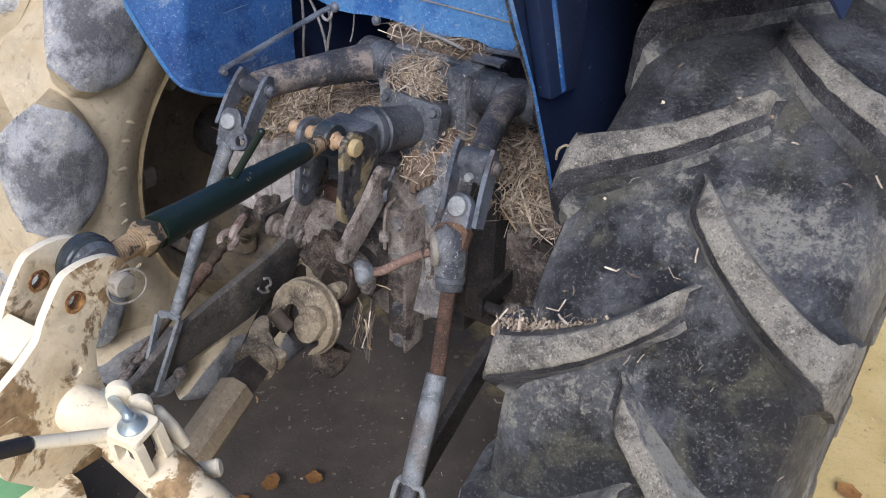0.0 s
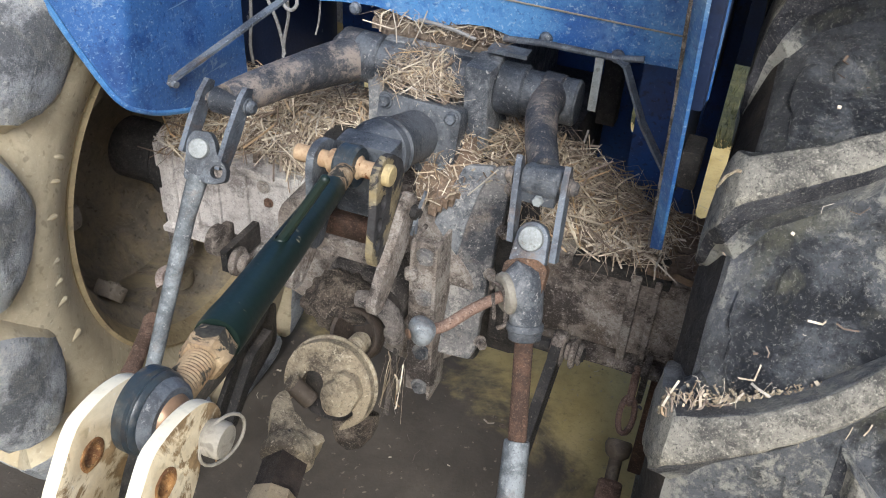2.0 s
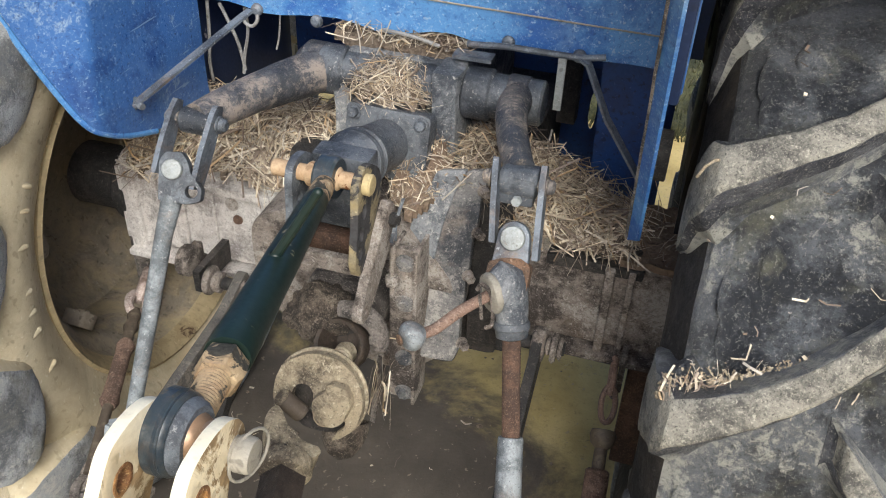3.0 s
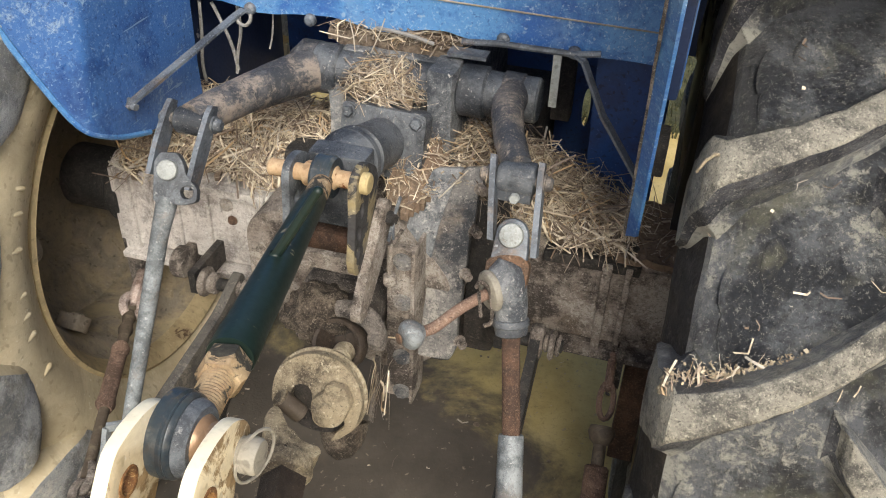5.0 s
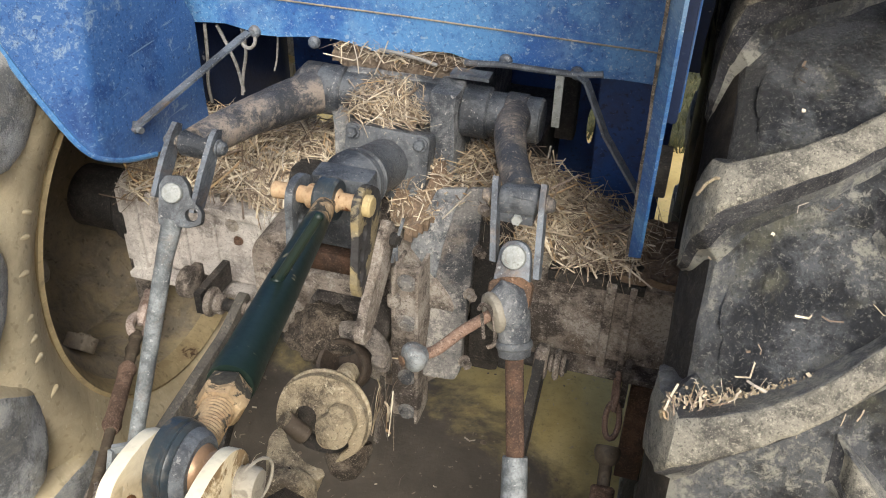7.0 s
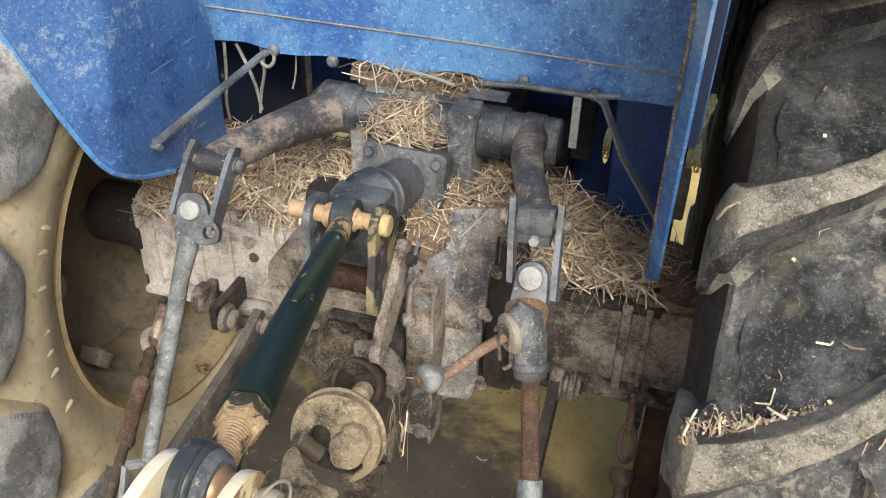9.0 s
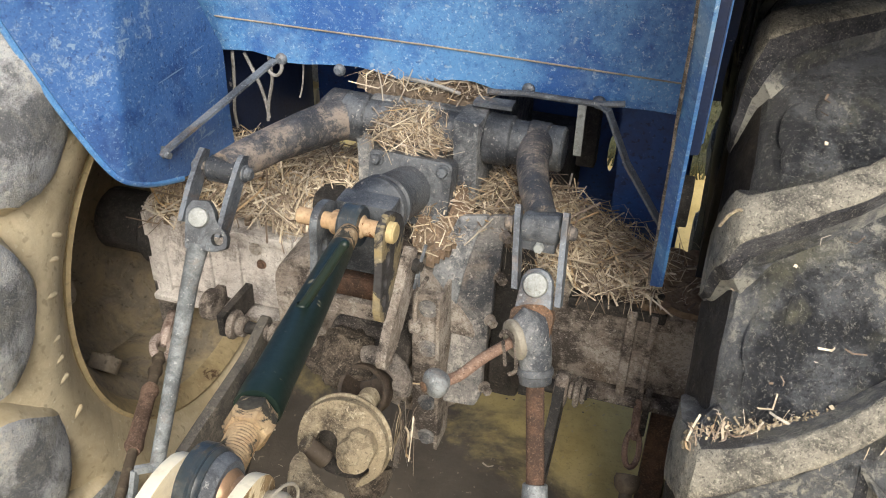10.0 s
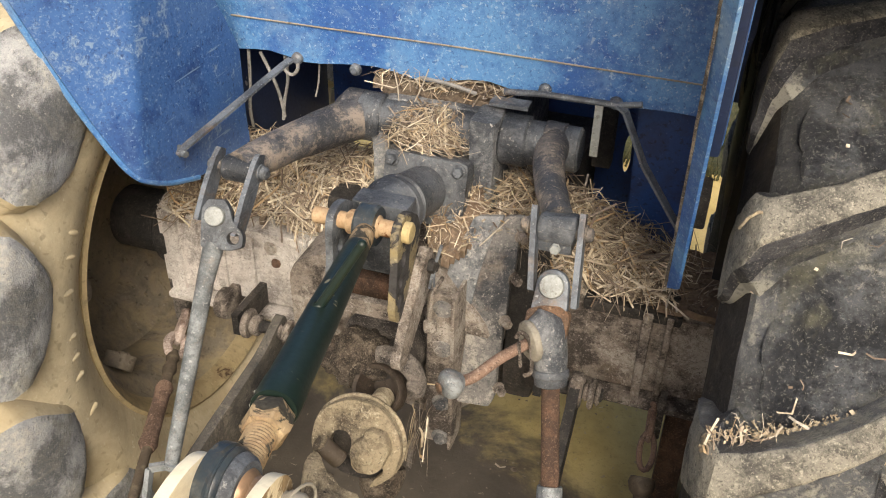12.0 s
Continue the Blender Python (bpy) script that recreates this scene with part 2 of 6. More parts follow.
m_pin = surf("rusty_orange_pin", (0.38, 0.25, 0.14), (0.46, 0.34, 0.215), 30, 0.7, bump=0.4, chips=((0.20, 0.075, 0.027), 0.02, 40), grime=0.4, grime_colour=(0.16, 0.07, 0.03))
m_rust = crusty("rusty_steel", (0.055, 0.032, 0.023), (0.125, 0.070, 0.046), (0.23, 0.155, 0.11), 0.6, 0.30, 26, 0.85, 0.9, 0.004)
m_pinkrust = crusty("dusty_pink_rusty_steel", (0.09, 0.055, 0.04), (0.22, 0.14, 0.105), (0.36, 0.27, 0.215), 0.6, 0.35, 26, 0.85, 0.9, 0.004)
m_shackle = crusty("pale_pink_dust_on_rust", (0.17, 0.115, 0.095), (0.42, 0.335, 0.30), (0.58, 0.50, 0.46), 0.66, 0.4, 26, 0.85, 0.8, 0.004, fine_grit=0.5)
m_ochre = surf("flaking_ochre_paint", (0.30, 0.235, 0.11), (0.20, 0.18, 0.14), 14, 0.75, bump=0.5, chips=((0.050, 0.048, 0.050), 0.15, 13), grime=0.6)
m_green = surf("dark_green_gloss_tube", (0.006, 0.014, 0.0115), (0.010, 0.021, 0.017), 8, 0.42, bump=0.06, specks=((0.22, 0.19, 0.12), -0.005, 40), grime=0.0)
m_nut = surf("chipped_cream_over_rust", (0.42, 0.32, 0.19), (0.30, 0.19, 0.105), 25, 0.7, bump=0.5, chips=((0.060, 0.054, 0.042), 0.085, 30), grime=0.5)
m_cream = surf("cream_paint_rust_chips", (0.84, 0.77, 0.60), (0.80, 0.71, 0.52), 6, 0.42, bump=0.1, chips=((0.30, 0.19, 0.09), -0.035, 9), grime=0.12, grime_colour=(0.45, 0.33, 0.17))
m_creamworn = surf("cream_paint_worn_brown", (0.80, 0.71, 0.52), (0.70, 0.58, 0.385), 6, 0.45, bump=0.15, chips=((0.36, 0.245, 0.125), 0.115, 13), grime=0.4, grime_colour=(0.42, 0.30, 0.14))
m_dustshaft = crusty("dust_caked_shaft", (0.085, 0.066, 0.046), (0.37, 0.305, 0.205), (0.56, 0.485, 0.355), 0.66, 0.42, 15, 0.9, 1.0, 0.006, third=(0.27, 0.215, 0.15), broad=0.8, fine_grit=0.5)
m_tubetan = crusty("tan_dusty_tube", (0.25, 0.19, 0.115), (0.43, 0.335, 0.205), (0.55, 0.45, 0.30), 0.7, 0.4, 12, 0.8, 0.4, 0.003, fine_grit=0.4)
m_shaftdark = surf("brown_shaft_steel", (0.055, 0.042, 0.032), (0.10, 0.078, 0.058), 15, 0.65, bump=0.35, dust=((0.22, 0.18, 0.13), 0.3), grime=0.5)
m_shaftbrown = crusty("dark_brown_shaft", (0.020, 0.014, 0.011), (0.052, 0.038, 0.028), (0.13, 0.10, 0.07), 0.6, 0.2, 14, 0.6, 0.6, 0.003, fine_grit=0.3)
m_linkbar = crusty("dust_filmed_link_steel", (0.024, 0.025, 0.028), (0.098, 0.090, 0.080), (0.22, 0.195, 0.165), 0.64, 0.30, 12, 0.7, 0.7, 0.004, third=(0.055, 0.052, 0.052), broad=0.9, fine_grit=0.4)
m_duststeel = surf("dusty_pale_steel", (0.33, 0.305, 0.255), (0.23, 0.21, 0.175), 25, 0.7, bump=0.3, grime=0.45)


def straw_material():
    """Dry stalks: each one pale, golden, grey or brown, with faint lengthwise mottling."""
    m = bpy.data.materials.new("straw_stalk")
    m.use_nodes = True
    nd, ln = m.node_tree.nodes, m.node_tree.links
    bs = nd["Principled BSDF"]
    g = nd.new("ShaderNodeNewGeometry")
    r = nd.new("ShaderNodeValToRGB")
    r.color_ramp.interpolation = 'LINEAR'
    stops = ((0.0, (0.075, 0.052, 0.038)), (0.22, (0.19, 0.14, 0.105)), (0.40, (0.36, 0.295, 0.22)), (0.57, (0.50, 0.42, 0.30)), (0.67, (0.40, 0.255, 0.12)), (0.72, (0.42, 0.385, 0.335)), (0.88, (0.60, 0.51, 0.37)), (1.0, (0.70, 0.63, 0.50)))
    e = r.color_ramp.elements
    while len(e) < len(stops):
        e.new(0.5)
    for el, (p, c) in zip(e, stops):
        el.position, el.color = p, (*c, 1)
    ln.new(g.outputs["Random Per Island"], r.inputs[0])
    tc = nd.new("ShaderNodeTexCoord")
    n = nd.new("ShaderNodeTexNoise")
    n.inputs["Scale"].default_value, n.inputs["Detail"].default_value = 70.0, 5.0
    ln.new(tc.outputs["Object"], n.inputs["Vector"])
    mr = nd.new("ShaderNodeMapRange")
    mr.inputs["From Min"].default_value, mr.inputs["From Max"].default_value = 0.45, 0.72
    mr.inputs["To Max"].default_value = 0.65
    ln.new(n.outputs[0], mr.inputs["Value"])
    x = nd.new("ShaderNodeMix")
    x.data_type = 'RGBA'
    ln.new(mr.outputs[0], x.inputs[0])
    ln.new(r.outputs[0], x.inputs[6])
    x.inputs[7].default_value = (0.15, 0.105, 0.065, 1)
    ln.new(x.outputs[2], bs.inputs["Base Color"])
    bs.inputs["Roughness"].default_value = 0.55
    return m


m_straw = straw_material()
m_chaff = surf("brown_chaff", (0.12, 0.088, 0.065), (0.27, 0.215, 0.165), 50, 0.95, bump=1.0, fine=150, bump_size=0.01, grime=0.6)
m_dirt = surf("reddish_brown_dirt_and_chaff", (0.17, 0.115, 0.08), (0.25, 0.185, 0.13), 30, 0.95, bump=1.0, fine=120, bump_size=0.008, grime=0.6, specks=((0.38, 0.30, 0.2), 0.0, 90))
m_pinhead = surf("pale_ochre_pin_head", (0.52, 0.42, 0.22), (0.42, 0.33, 0.17), 30, 0.7, bump=0.3, grime=0.3)
m_orangerust = crusty("orange_rust_stain", (0.055, 0.036, 0.026), (0.155, 0.088, 0.052), (0.27, 0.19, 0.135), 0.6, 0.25, 22, 0.8, 0.9, 0.004)
m_halo = crusty("orange_rust_edge", (0.16, 0.070, 0.024), (0.40, 0.205, 0.065), (0.60, 0.42, 0.20), 0.6, 0.25, 30, 0.8, 0.8, 0.003, third=(0.24, 0.10, 0.035))
m_blueshade = surf("blue_paint_deep_shade", (0.009, 0.018, 0.055), (0.016, 0.029, 0.078), 5, 0.5, bump=0.08, grime=0.2, grime_colour=(0.03, 0.03, 0.035), specks=((0.25, 0.25, 0.26), -0.03, 50))
m_bank = crusty("beige_chaff", (0.26, 0.205, 0.14), (0.46, 0.38, 0.265), (0.60, 0.52, 0.38), 0.6, 0.5, 60, 0.9, 1.0, 0.004)
m_jetblack = surf("black_rubber_grip", (0.010, 0.010, 0.012), (0.022, 0.022, 0.025), 20, 0.45, bump=0.15, grime=0.1)
m_zinc = surf("bright_zinc_steel", (0.42, 0.50, 0.52), (0.34, 0.40, 0.42), 30, 0.32, metal=0.6, bump=0.08, grime=0.15)
m_ball = surf("copper_worn_ball", (0.36, 0.225, 0.135), (0.26, 0.165, 0.10), 30, 0.35, metal=0.3, bump=0.1, grime=0.3)
m_bluering = surf("dark_slate_ring_paint", (0.012, 0.022, 0.034), (0.040, 0.052, 0.060), 20, 0.28, bump=0.2, chips=((0.20, 0.16, 0.105), -0.01, 26), dust=((0.17, 0.165, 0.15), 0.2), grime=0.4)
m_lightgreen = surf("light_green_paint", (0.25, 0.52, 0.30), (0.20, 0.46, 0.26), 6, 0.45, bump=0.08, chips=((0.3, 0.25, 0.15), -0.05, 14), grime=0.15)
m_deepgreen = surf("deep_green_paint", (0.01, 0.13, 0.05), (0.015, 0.18, 0.07), 6, 0.4, bump=0.08, dust=(DUST, 0.2))
m_grass = crusty("dull_olive_grass", (0.030, 0.034, 0.012), (0.085, 0.085, 0.032), (0.17, 0.155, 0.07), 0.6, 0.3, 20, 0.9, 0.8, 0.01, third=(0.10, 0.085, 0.04))
m_sideshade = crusty("shaded_brown_sidewall_rubber", (0.012, 0.010, 0.009), (0.042, 0.034, 0.027), (0.11, 0.090, 0.070), 0.55, 0.3, 10, 0.7, 0.7, 0.004, broad=0.8, fine_grit=0.4)
m_wire = surf("pale_wire", (0.30, 0.30, 0.30), (0.2, 0.19, 0.18), 30, 0.6, bump=0.1)
m_leaf = surf("dry_leaf", (0.42, 0.22, 0.06), (0.30, 0.13, 0.04), 40, 0.8, bump=0.2, per_piece=0.4)


def ground_material():
    """Trodden earth: ochre dust with a dark patch behind the tractor's drive."""
    m = bpy.data.materials.new("trodden_earth")
    m.use_nodes = True
    nt = m.node_tree
    nd, ln = nt.nodes, nt.links
    bs = nd["Principled BSDF"]
    tc = nd.new("ShaderNodeTexCoord")

    def tex(s, detail=8.0, rgh=0.65, dist=0.3):
        n = nd.new("ShaderNodeTexNoise")
        n.inputs["Scale"].default_value, n.inputs["Detail"].default_value = s, detail
        n.inputs["Roughness"].default_value, n.inputs["Distortion"].default_value = rgh, dist
        ln.new(tc.outputs["Object"], n.inputs["Vector"])
        return n.outputs[0]

    def ramp(v, *stops):
        r = nd.new("ShaderNodeValToRGB")
        e = r.color_ramp.elements
        while len(e) < len(stops):
            e.new(0.5)
        for el, (p, c) in zip(e, stops):
            el.position, el.color = p, (*c, 1)
        ln.new(v, r.inputs[0])
        return r.outputs[0]

    def mix(f, a, b):
        x = nd.new("ShaderNodeMix")
        x.data_type = 'RGBA'
        ln.new(f, x.inputs[0])
        ln.new(a, x.inputs[6])
        ln.new(b, x.inputs[7])
        return x.outputs[2]

    dry = ramp(tex(3.5), (0.3, (0.38, 0.275, 0.095)), (0.5, (0.53, 0.405, 0.165)), (0.7, (0.61, 0.475, 0.225)))
    dusky = ramp(tex(5.0), (0.3, (0.060, 0.050, 0.040)), (0.55, (0.095, 0.080, 0.064)), (0.75, (0.135, 0.113, 0.088)))
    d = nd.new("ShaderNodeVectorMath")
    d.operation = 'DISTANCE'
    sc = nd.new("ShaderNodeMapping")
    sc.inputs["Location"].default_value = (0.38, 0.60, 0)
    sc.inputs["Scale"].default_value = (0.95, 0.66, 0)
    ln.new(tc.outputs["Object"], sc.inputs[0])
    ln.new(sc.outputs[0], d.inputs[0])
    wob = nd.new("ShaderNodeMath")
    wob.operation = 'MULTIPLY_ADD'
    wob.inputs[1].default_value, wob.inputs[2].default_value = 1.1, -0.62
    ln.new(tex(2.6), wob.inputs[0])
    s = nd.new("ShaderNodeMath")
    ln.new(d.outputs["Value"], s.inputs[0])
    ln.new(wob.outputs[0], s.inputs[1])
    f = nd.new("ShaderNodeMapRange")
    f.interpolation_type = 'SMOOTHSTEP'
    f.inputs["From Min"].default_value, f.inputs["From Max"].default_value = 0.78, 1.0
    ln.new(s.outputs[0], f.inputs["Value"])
    col = mix(f.outputs[0], dusky, dry)
    g = tex(90.0, 5, 0.7)
    r = nd.new("ShaderNodeMapRange")
    r.inputs["From Min"].default_value, r.inputs["From Max"].default_value = 0.55, 0.75
    r.inputs["To Max"].default_value = 0.5
    ln.new(g, r.inputs["Value"])
    col = mix(r.outputs[0], col, ramp(g, (0.0, (0.1, 0.075, 0.05)), (1.0, (0.1, 0.075, 0.05))))
    g2 = tex(55.0, 3, 0.5)
    r2 = nd.new("ShaderNodeMapRange")
    r2.inputs["From Min"].default_value, r2.inputs["From Max"].default_value = 0.66, 0.72
    r2.inputs["To Max"].default_value = 0.6
    ln.new(g2, r2.inputs["Value"])
    col = mix(r2.outputs[0], col, ramp(g2, (0.0, (0.32, 0.26, 0.19)), (1.0, (0.32, 0.26, 0.19))))
    ln.new(col, bs.inputs["Base Color"])
    bs.inputs["Roughness"].default_value = 0.95
    b = nd.new("ShaderNodeBump")
    b.inputs["Strength"].default_value, b.inputs["Distance"].default_value = 0.35, 0.006
    hh = nd.new("ShaderNodeMath")
    ln.new(tex(24.0), hh.inputs[0])
    ln.new(tex(110.0, 4, 0.7), hh.inputs[1])
    ln.new(hh.outputs[0], b.inputs["Height"])
    ln.new(b.outputs[0], bs.inputs["Normal"])
    return m


m_ground = ground_material()


# ---- building helpers ----
origin = {}


def thing(name, base, label, category, group="", kind=""):
    """An Empty at the base of a thing, to carry its parts."""
    ob = new(name)
    ob.location = base
    ob.empty_display_size = 0.1
    origin[ob.name] = Vector(base)
    return tagged(ob, label, category, group, kind)


def shade(me, angle=35):
    for p in me.polygons:
        p.use_smooth = True
    me.set_sharp_from_angle(angle=radians(angle))


def part(name, bm, material, parent=None, label="", soft_edge=0.0):
    """Links a bmesh, built in world metres, as one mesh object under a thing or a part."""
    if soft_edge:
        soften(bm, soft_edge)
    bmesh.ops.recalc_face_normals(bm, faces=bm.faces)
    o = origin[parent.name] if parent else Vector()
    bm.transform(Matrix.Translation(-o))
    me = bpy.data.meshes.new(name)
    bm.to_mesh(me)
    bm.free()
    me.materials.append(material)
    shade(me)
    ob = new(name, me)
    if parent:
        ob.parent = parent
    origin[ob.name] = o
    return tagged(ob, label)


def soften(bm, width, angle=32):
    es = [e for e in bm.edges if len(e.link_faces) == 2 and e.calc_face_angle(0) > radians(angle)]
    if es:
        bmesh.ops.bevel(bm, geom=es, offset=width, segments=2, profile=0.6, affect='EDGES', clamp_overlap=True)


def rough_up(bm, amount, size=20.0, seed=0.0):
    for v in bm.verts:
        v.co += noise.noise_vector(v.co * size + Vector((seed, seed, seed))) * amount


def add_box(bm, lo, hi, m=None):
    c = [(a + b) / 2 for a, b in zip(lo, hi)]
    s = [abs(b - a) for a, b in zip(lo, hi)]
    mat = Matrix.Translation(c) @ Matrix.Diagonal((*s, 1))
    bmesh.ops.create_cube(bm, size=1, matrix=(m @ mat) if m else mat)


def frame_on(a, b):
    """A frame at a whose z runs to b."""
    a, b = Vector(a), Vector(b)
    q = (b - a).to_track_quat('Z', 'Y')
    return Matrix.Translation(a) @ q.to_matrix().to_4x4(), (b - a).length


def add_lathe(bm, a, b, profile, n=24, closed=False):
    """profile: (along, radius) with along in metres from a towards b."""
    f, _ = frame_on(a, b)
    rings = []
    for h, r in profile:
        if r < 1e-5:
            rings.append([bm.verts.new(f @ Vector((0, 0, h)))])
        else:
            rings.append([bm.verts.new(f @ Vector((r * math.cos(2 * math.pi * i / n), r * math.sin(2 * math.pi * i / n), h))) for i in range(n)])
    pairs = list(zip(rings, rings[1:])) + ([(rings[-1], rings[0])] if closed else [])
    for p, q in pairs:
        for i in range(n):
            j = (i + 1) % n
            vs = []
            for v in (p[i % len(p)], p[j % len(p)], q[j % len(q)], q[i % len(q)]):
                if v not in vs:
                    vs.append(v)
            if len(vs) > 2:
                bm.faces.new(vs)


def add_cyl(bm, a, b, r, r2=None, n=20, edge=0.0):
    d = (Vector(b) - Vector(a)).length
    r2 = r if r2 is None else r2
    e = min(edge, r * 0.6, d * 0.4)
    if e:
        add_lathe(bm, a, b, [(0, 0), (0, r - e), (e, r), (d - e, r2), (d, r2 - e), (d, 0)], n)
    else:
        add_lathe(bm, a, b, [(0, 0), (0, r), (d, r2), (d, 0)], n)


def add_ball(bm, c, r, n=16, squash=(1, 1, 1)):
    bmesh.ops.create_uvsphere(bm, u_segments=n, v_segments=n // 2 + 2, radius=r, matrix=Matrix.Translation(c) @ Matrix.Diagonal((*squash, 1)))


def add_hose(bm, pts, r, n=8, closed=False):
    """A round bar bent along points; r: one radius or one for each point."""
    pts = [Vector(p) for p in pts]
    k = len(pts)
    rs = r if isinstance(r, (list, tuple)) else [r] * k
    rings, up = [], None
    for i, p in enumerate(pts):
        a = pts[(i - 1) % k] if (closed or i) else p
        b = pts[(i + 1) % k] if (closed or i < k - 1) else p
        t = (b - a).normalized()
        if up is None:
            up = t.orthogonal().normalized()
        up = (up - t * up.dot(t)).normalized()
        side = t.cross(up)
        rings.append([bm.verts.new(p + (up * math.cos(2 * math.pi * j / n) + side * math.sin(2 * math.pi * j / n)) * rs[i]) for j in range(n)])
    for p, q in list(zip(rings, rings[1:])) + ([(rings[-1], rings[0])] if closed else []):
        for j in range(n):
            bm.faces.new((p[j], p[(j + 1) % n], q[(j + 1) % n], q[j]))
    if not closed:
        bm.faces.new(rings[0][::-1])
        bm.faces.new(rings[-1])


def curve_pts(pts, per=6, closed=False):
    """Points on a smooth line through pts."""
    pts = [Vector(p) for p in pts]
    k = len(pts)
    out = []
    for i in range(k if closed else k - 1):
        p0, p1 = pts[(i - 1) % k] if (closed or i) else pts[0], pts[i]
        p2 = pts[(i + 1) % k]
        p3 = pts[(i + 2) % k] if (closed or i + 2 < k) else pts[-1]
        for s in range(per):
            t = s / per
            out.append(0.5 * ((2 * p1) + (p2 - p0) * t + (2 * p0 - 5 * p1 + 4 * p2 - p3) * t * t + (3 * p1 - p0 - 3 * p2 + p3) * t ** 3))
    if not closed:
        out.append(pts[-1])
    return out


def add_plate(bm, outline, m, thick, holes=()):
    """A plate with real holes: outline in the frame m's x and y, `thick` along its z about the middle. holes: (x, y, rx, ry)."""
    t = bmesh.new()
    loops = [list(outline)] + [[(x + rx * math.cos(2 * math.pi * i / 16), y + ry * math.sin(2 * math.pi * i / 16)) for i in range(16)] for x, y, rx, ry in holes]
    es = []
    for lp in loops:
        vs = [t.verts.new((x, y, -thick / 2)) for x, y in lp]
        es += [t.edges.new((a, b)) for a, b in zip(vs, vs[1:] + vs[:1])]
    bmesh.ops.triangle_fill(t, use_beauty=True, use_dissolve=True, edges=es)
    bmesh.ops.dissolve_limit(t, angle_limit=0.01, verts=t.verts, edges=t.edges) if not holes else None
    g = bmesh.ops.extrude_face_region(t, geom=t.faces[:])
    for v in [v for v in g["geom"] if isinstance(v, bmesh.types.BMVert)]:
        v.co.z += thick
    t.transform(m)
    bmesh.ops.recalc_face_normals(t, faces=t.faces)
    me = bpy.data.meshes.new("tmp")
    t.to_mesh(me)
    t.free()
    bm.from_mesh(me)
    bpy.data.meshes.remove(me)


YZ = Matrix(((0, 0, 1, 0), (1, 0, 0, 0), (0, 1, 0, 0), (0, 0, 0, 1)))      # plate x, y -> world y, z; its thickness along world x
XZ = Matrix(((1, 0, 0, 0), (0, 0, -1, 0), (0, 1, 0, 0), (0, 0, 0, 1)))     # plate x, y -> world x, z; its thickness along world y


def at_x(x):
    return Matrix.Translation((x, 0, 0)) @ YZ


def at_y(y):
    return Matrix.Translation((0, y, 0)) @ XZ


def round_outline(pts, r=0.01, n=4):
    """An outline with its corners rounded."""
    out = []
    k = len(pts)
    for i in range(k):
        p, a, b = Vector(pts[i]), Vector(pts[i - 1]), Vector(pts[(i + 1) % k])
        d1, d2 = (a - p), (b - p)
        q = min(r, d1.length * 0.45, d2.length * 0.45)
        s, e = p + d1.normalized() * q, p + d2.normalized() * q
        for j in range(n + 1):
            t = j / n
            out.append(tuple((1 - t) ** 2 * s + 2 * t * (1 - t) * p + t * t * e))
    return out


def hex_head(bm, c, axis, r, h, washer=0.0):
    """A hexagon bolt head, proud along axis, with a washer under it."""
    c, axis = Vector(c), Vector(axis).normalized()
    if washer:
        add_cyl(bm, c, c + axis * 0.003, r * washer, n=18, edge=0.0008)
        c = c + axis * 0.003
    add_lathe(bm, c, c + axis * h, [(0, 0), (0, r), (h * 0.8, r), (h, r * 0.86), (h, 0)], 6)


def bolt(parent, c, axis, r=0.011, h=0.009, material=None, washer=1.35, name="bolt"):
    bm = bmesh.new()
    hex_head(bm, c, axis, r, h, washer)
    return part(name, bm, material or m_castdark, parent)


def bar_between(bm, a, b, w, h):
    q = Vector((0, 0, 1))
    d = (Vector(b) - Vector(a)).normalized()
    side = d.cross(q).normalized()
    up = side.cross(d).normalized()
    ring = []
    for p in (Vector(a), Vector(b)):
        ring.append([bm.verts.new(p + side * sx * w / 2 + up * sy * h / 2) for sx, sy in ((-1, -1), (1, -1), (1, 1), (-1, 1))])
    for j in range(4):
        bm.faces.new((ring[0][j], ring[0][(j + 1) % 4], ring[1][(j + 1) % 4], ring[1][j]))
    bm.faces.new(ring[0])
    bm.faces.new(ring[1])


def stalks(rng, places, normals, length=(0.03, 0.11), radius=0.00105, lift=0.004):
    """Bent three-sided straw stalks lying on a surface, as vertices and faces."""
    V, F = [], []
    for p, nrm in zip(places, normals):
        nrm = Vector(nrm).normalized()
        q = Vector(p) * 11
        t = Vector((noise.noise(q), noise.noise(q + Vector((9, 4, 2))), 0.6 * noise.noise(q + Vector((3, 8, 1))))) * 2.6 + Vector(rng.normal(size=3)) * 0.75
        t = (t - nrm * t.dot(nrm)).normalized()
        t = (t + nrm * rng.normal() * 0.17).normalized()
        ln_ = length[0] + (length[1] - length[0]) * rng.random() ** 1.8
        r = radius * (0.45 + 2.4 * rng.random() ** 3)
        bend = Vector(rng.normal(size=3)) * ln_ * 0.13
        c = Vector(p) + nrm * (lift * rng.uniform(0.2, 1.8))
        side = t.cross(nrm).normalized()
        k = len(V)
        for s, o in ((-0.5, 0), (0.0, 1), (0.5, 0)):
            q = c + t * (ln_ * s) + bend * o
            for a in range(3):
                w = 2 * math.pi * a / 3
                V.append(q + (side * math.cos(w) * 1.5 + nrm * math.sin(w) * 0.7) * r)
        for g in (0, 3):
            for a in range(3):
                F.append((k + g + a, k + g + (a + 1) % 3, k + g + 3 + (a + 1) % 3, k + g + 3 + a))
        F.append((k + 2, k + 1, k))
        F.append((k + 6, k + 7, k + 8))
    return V, F


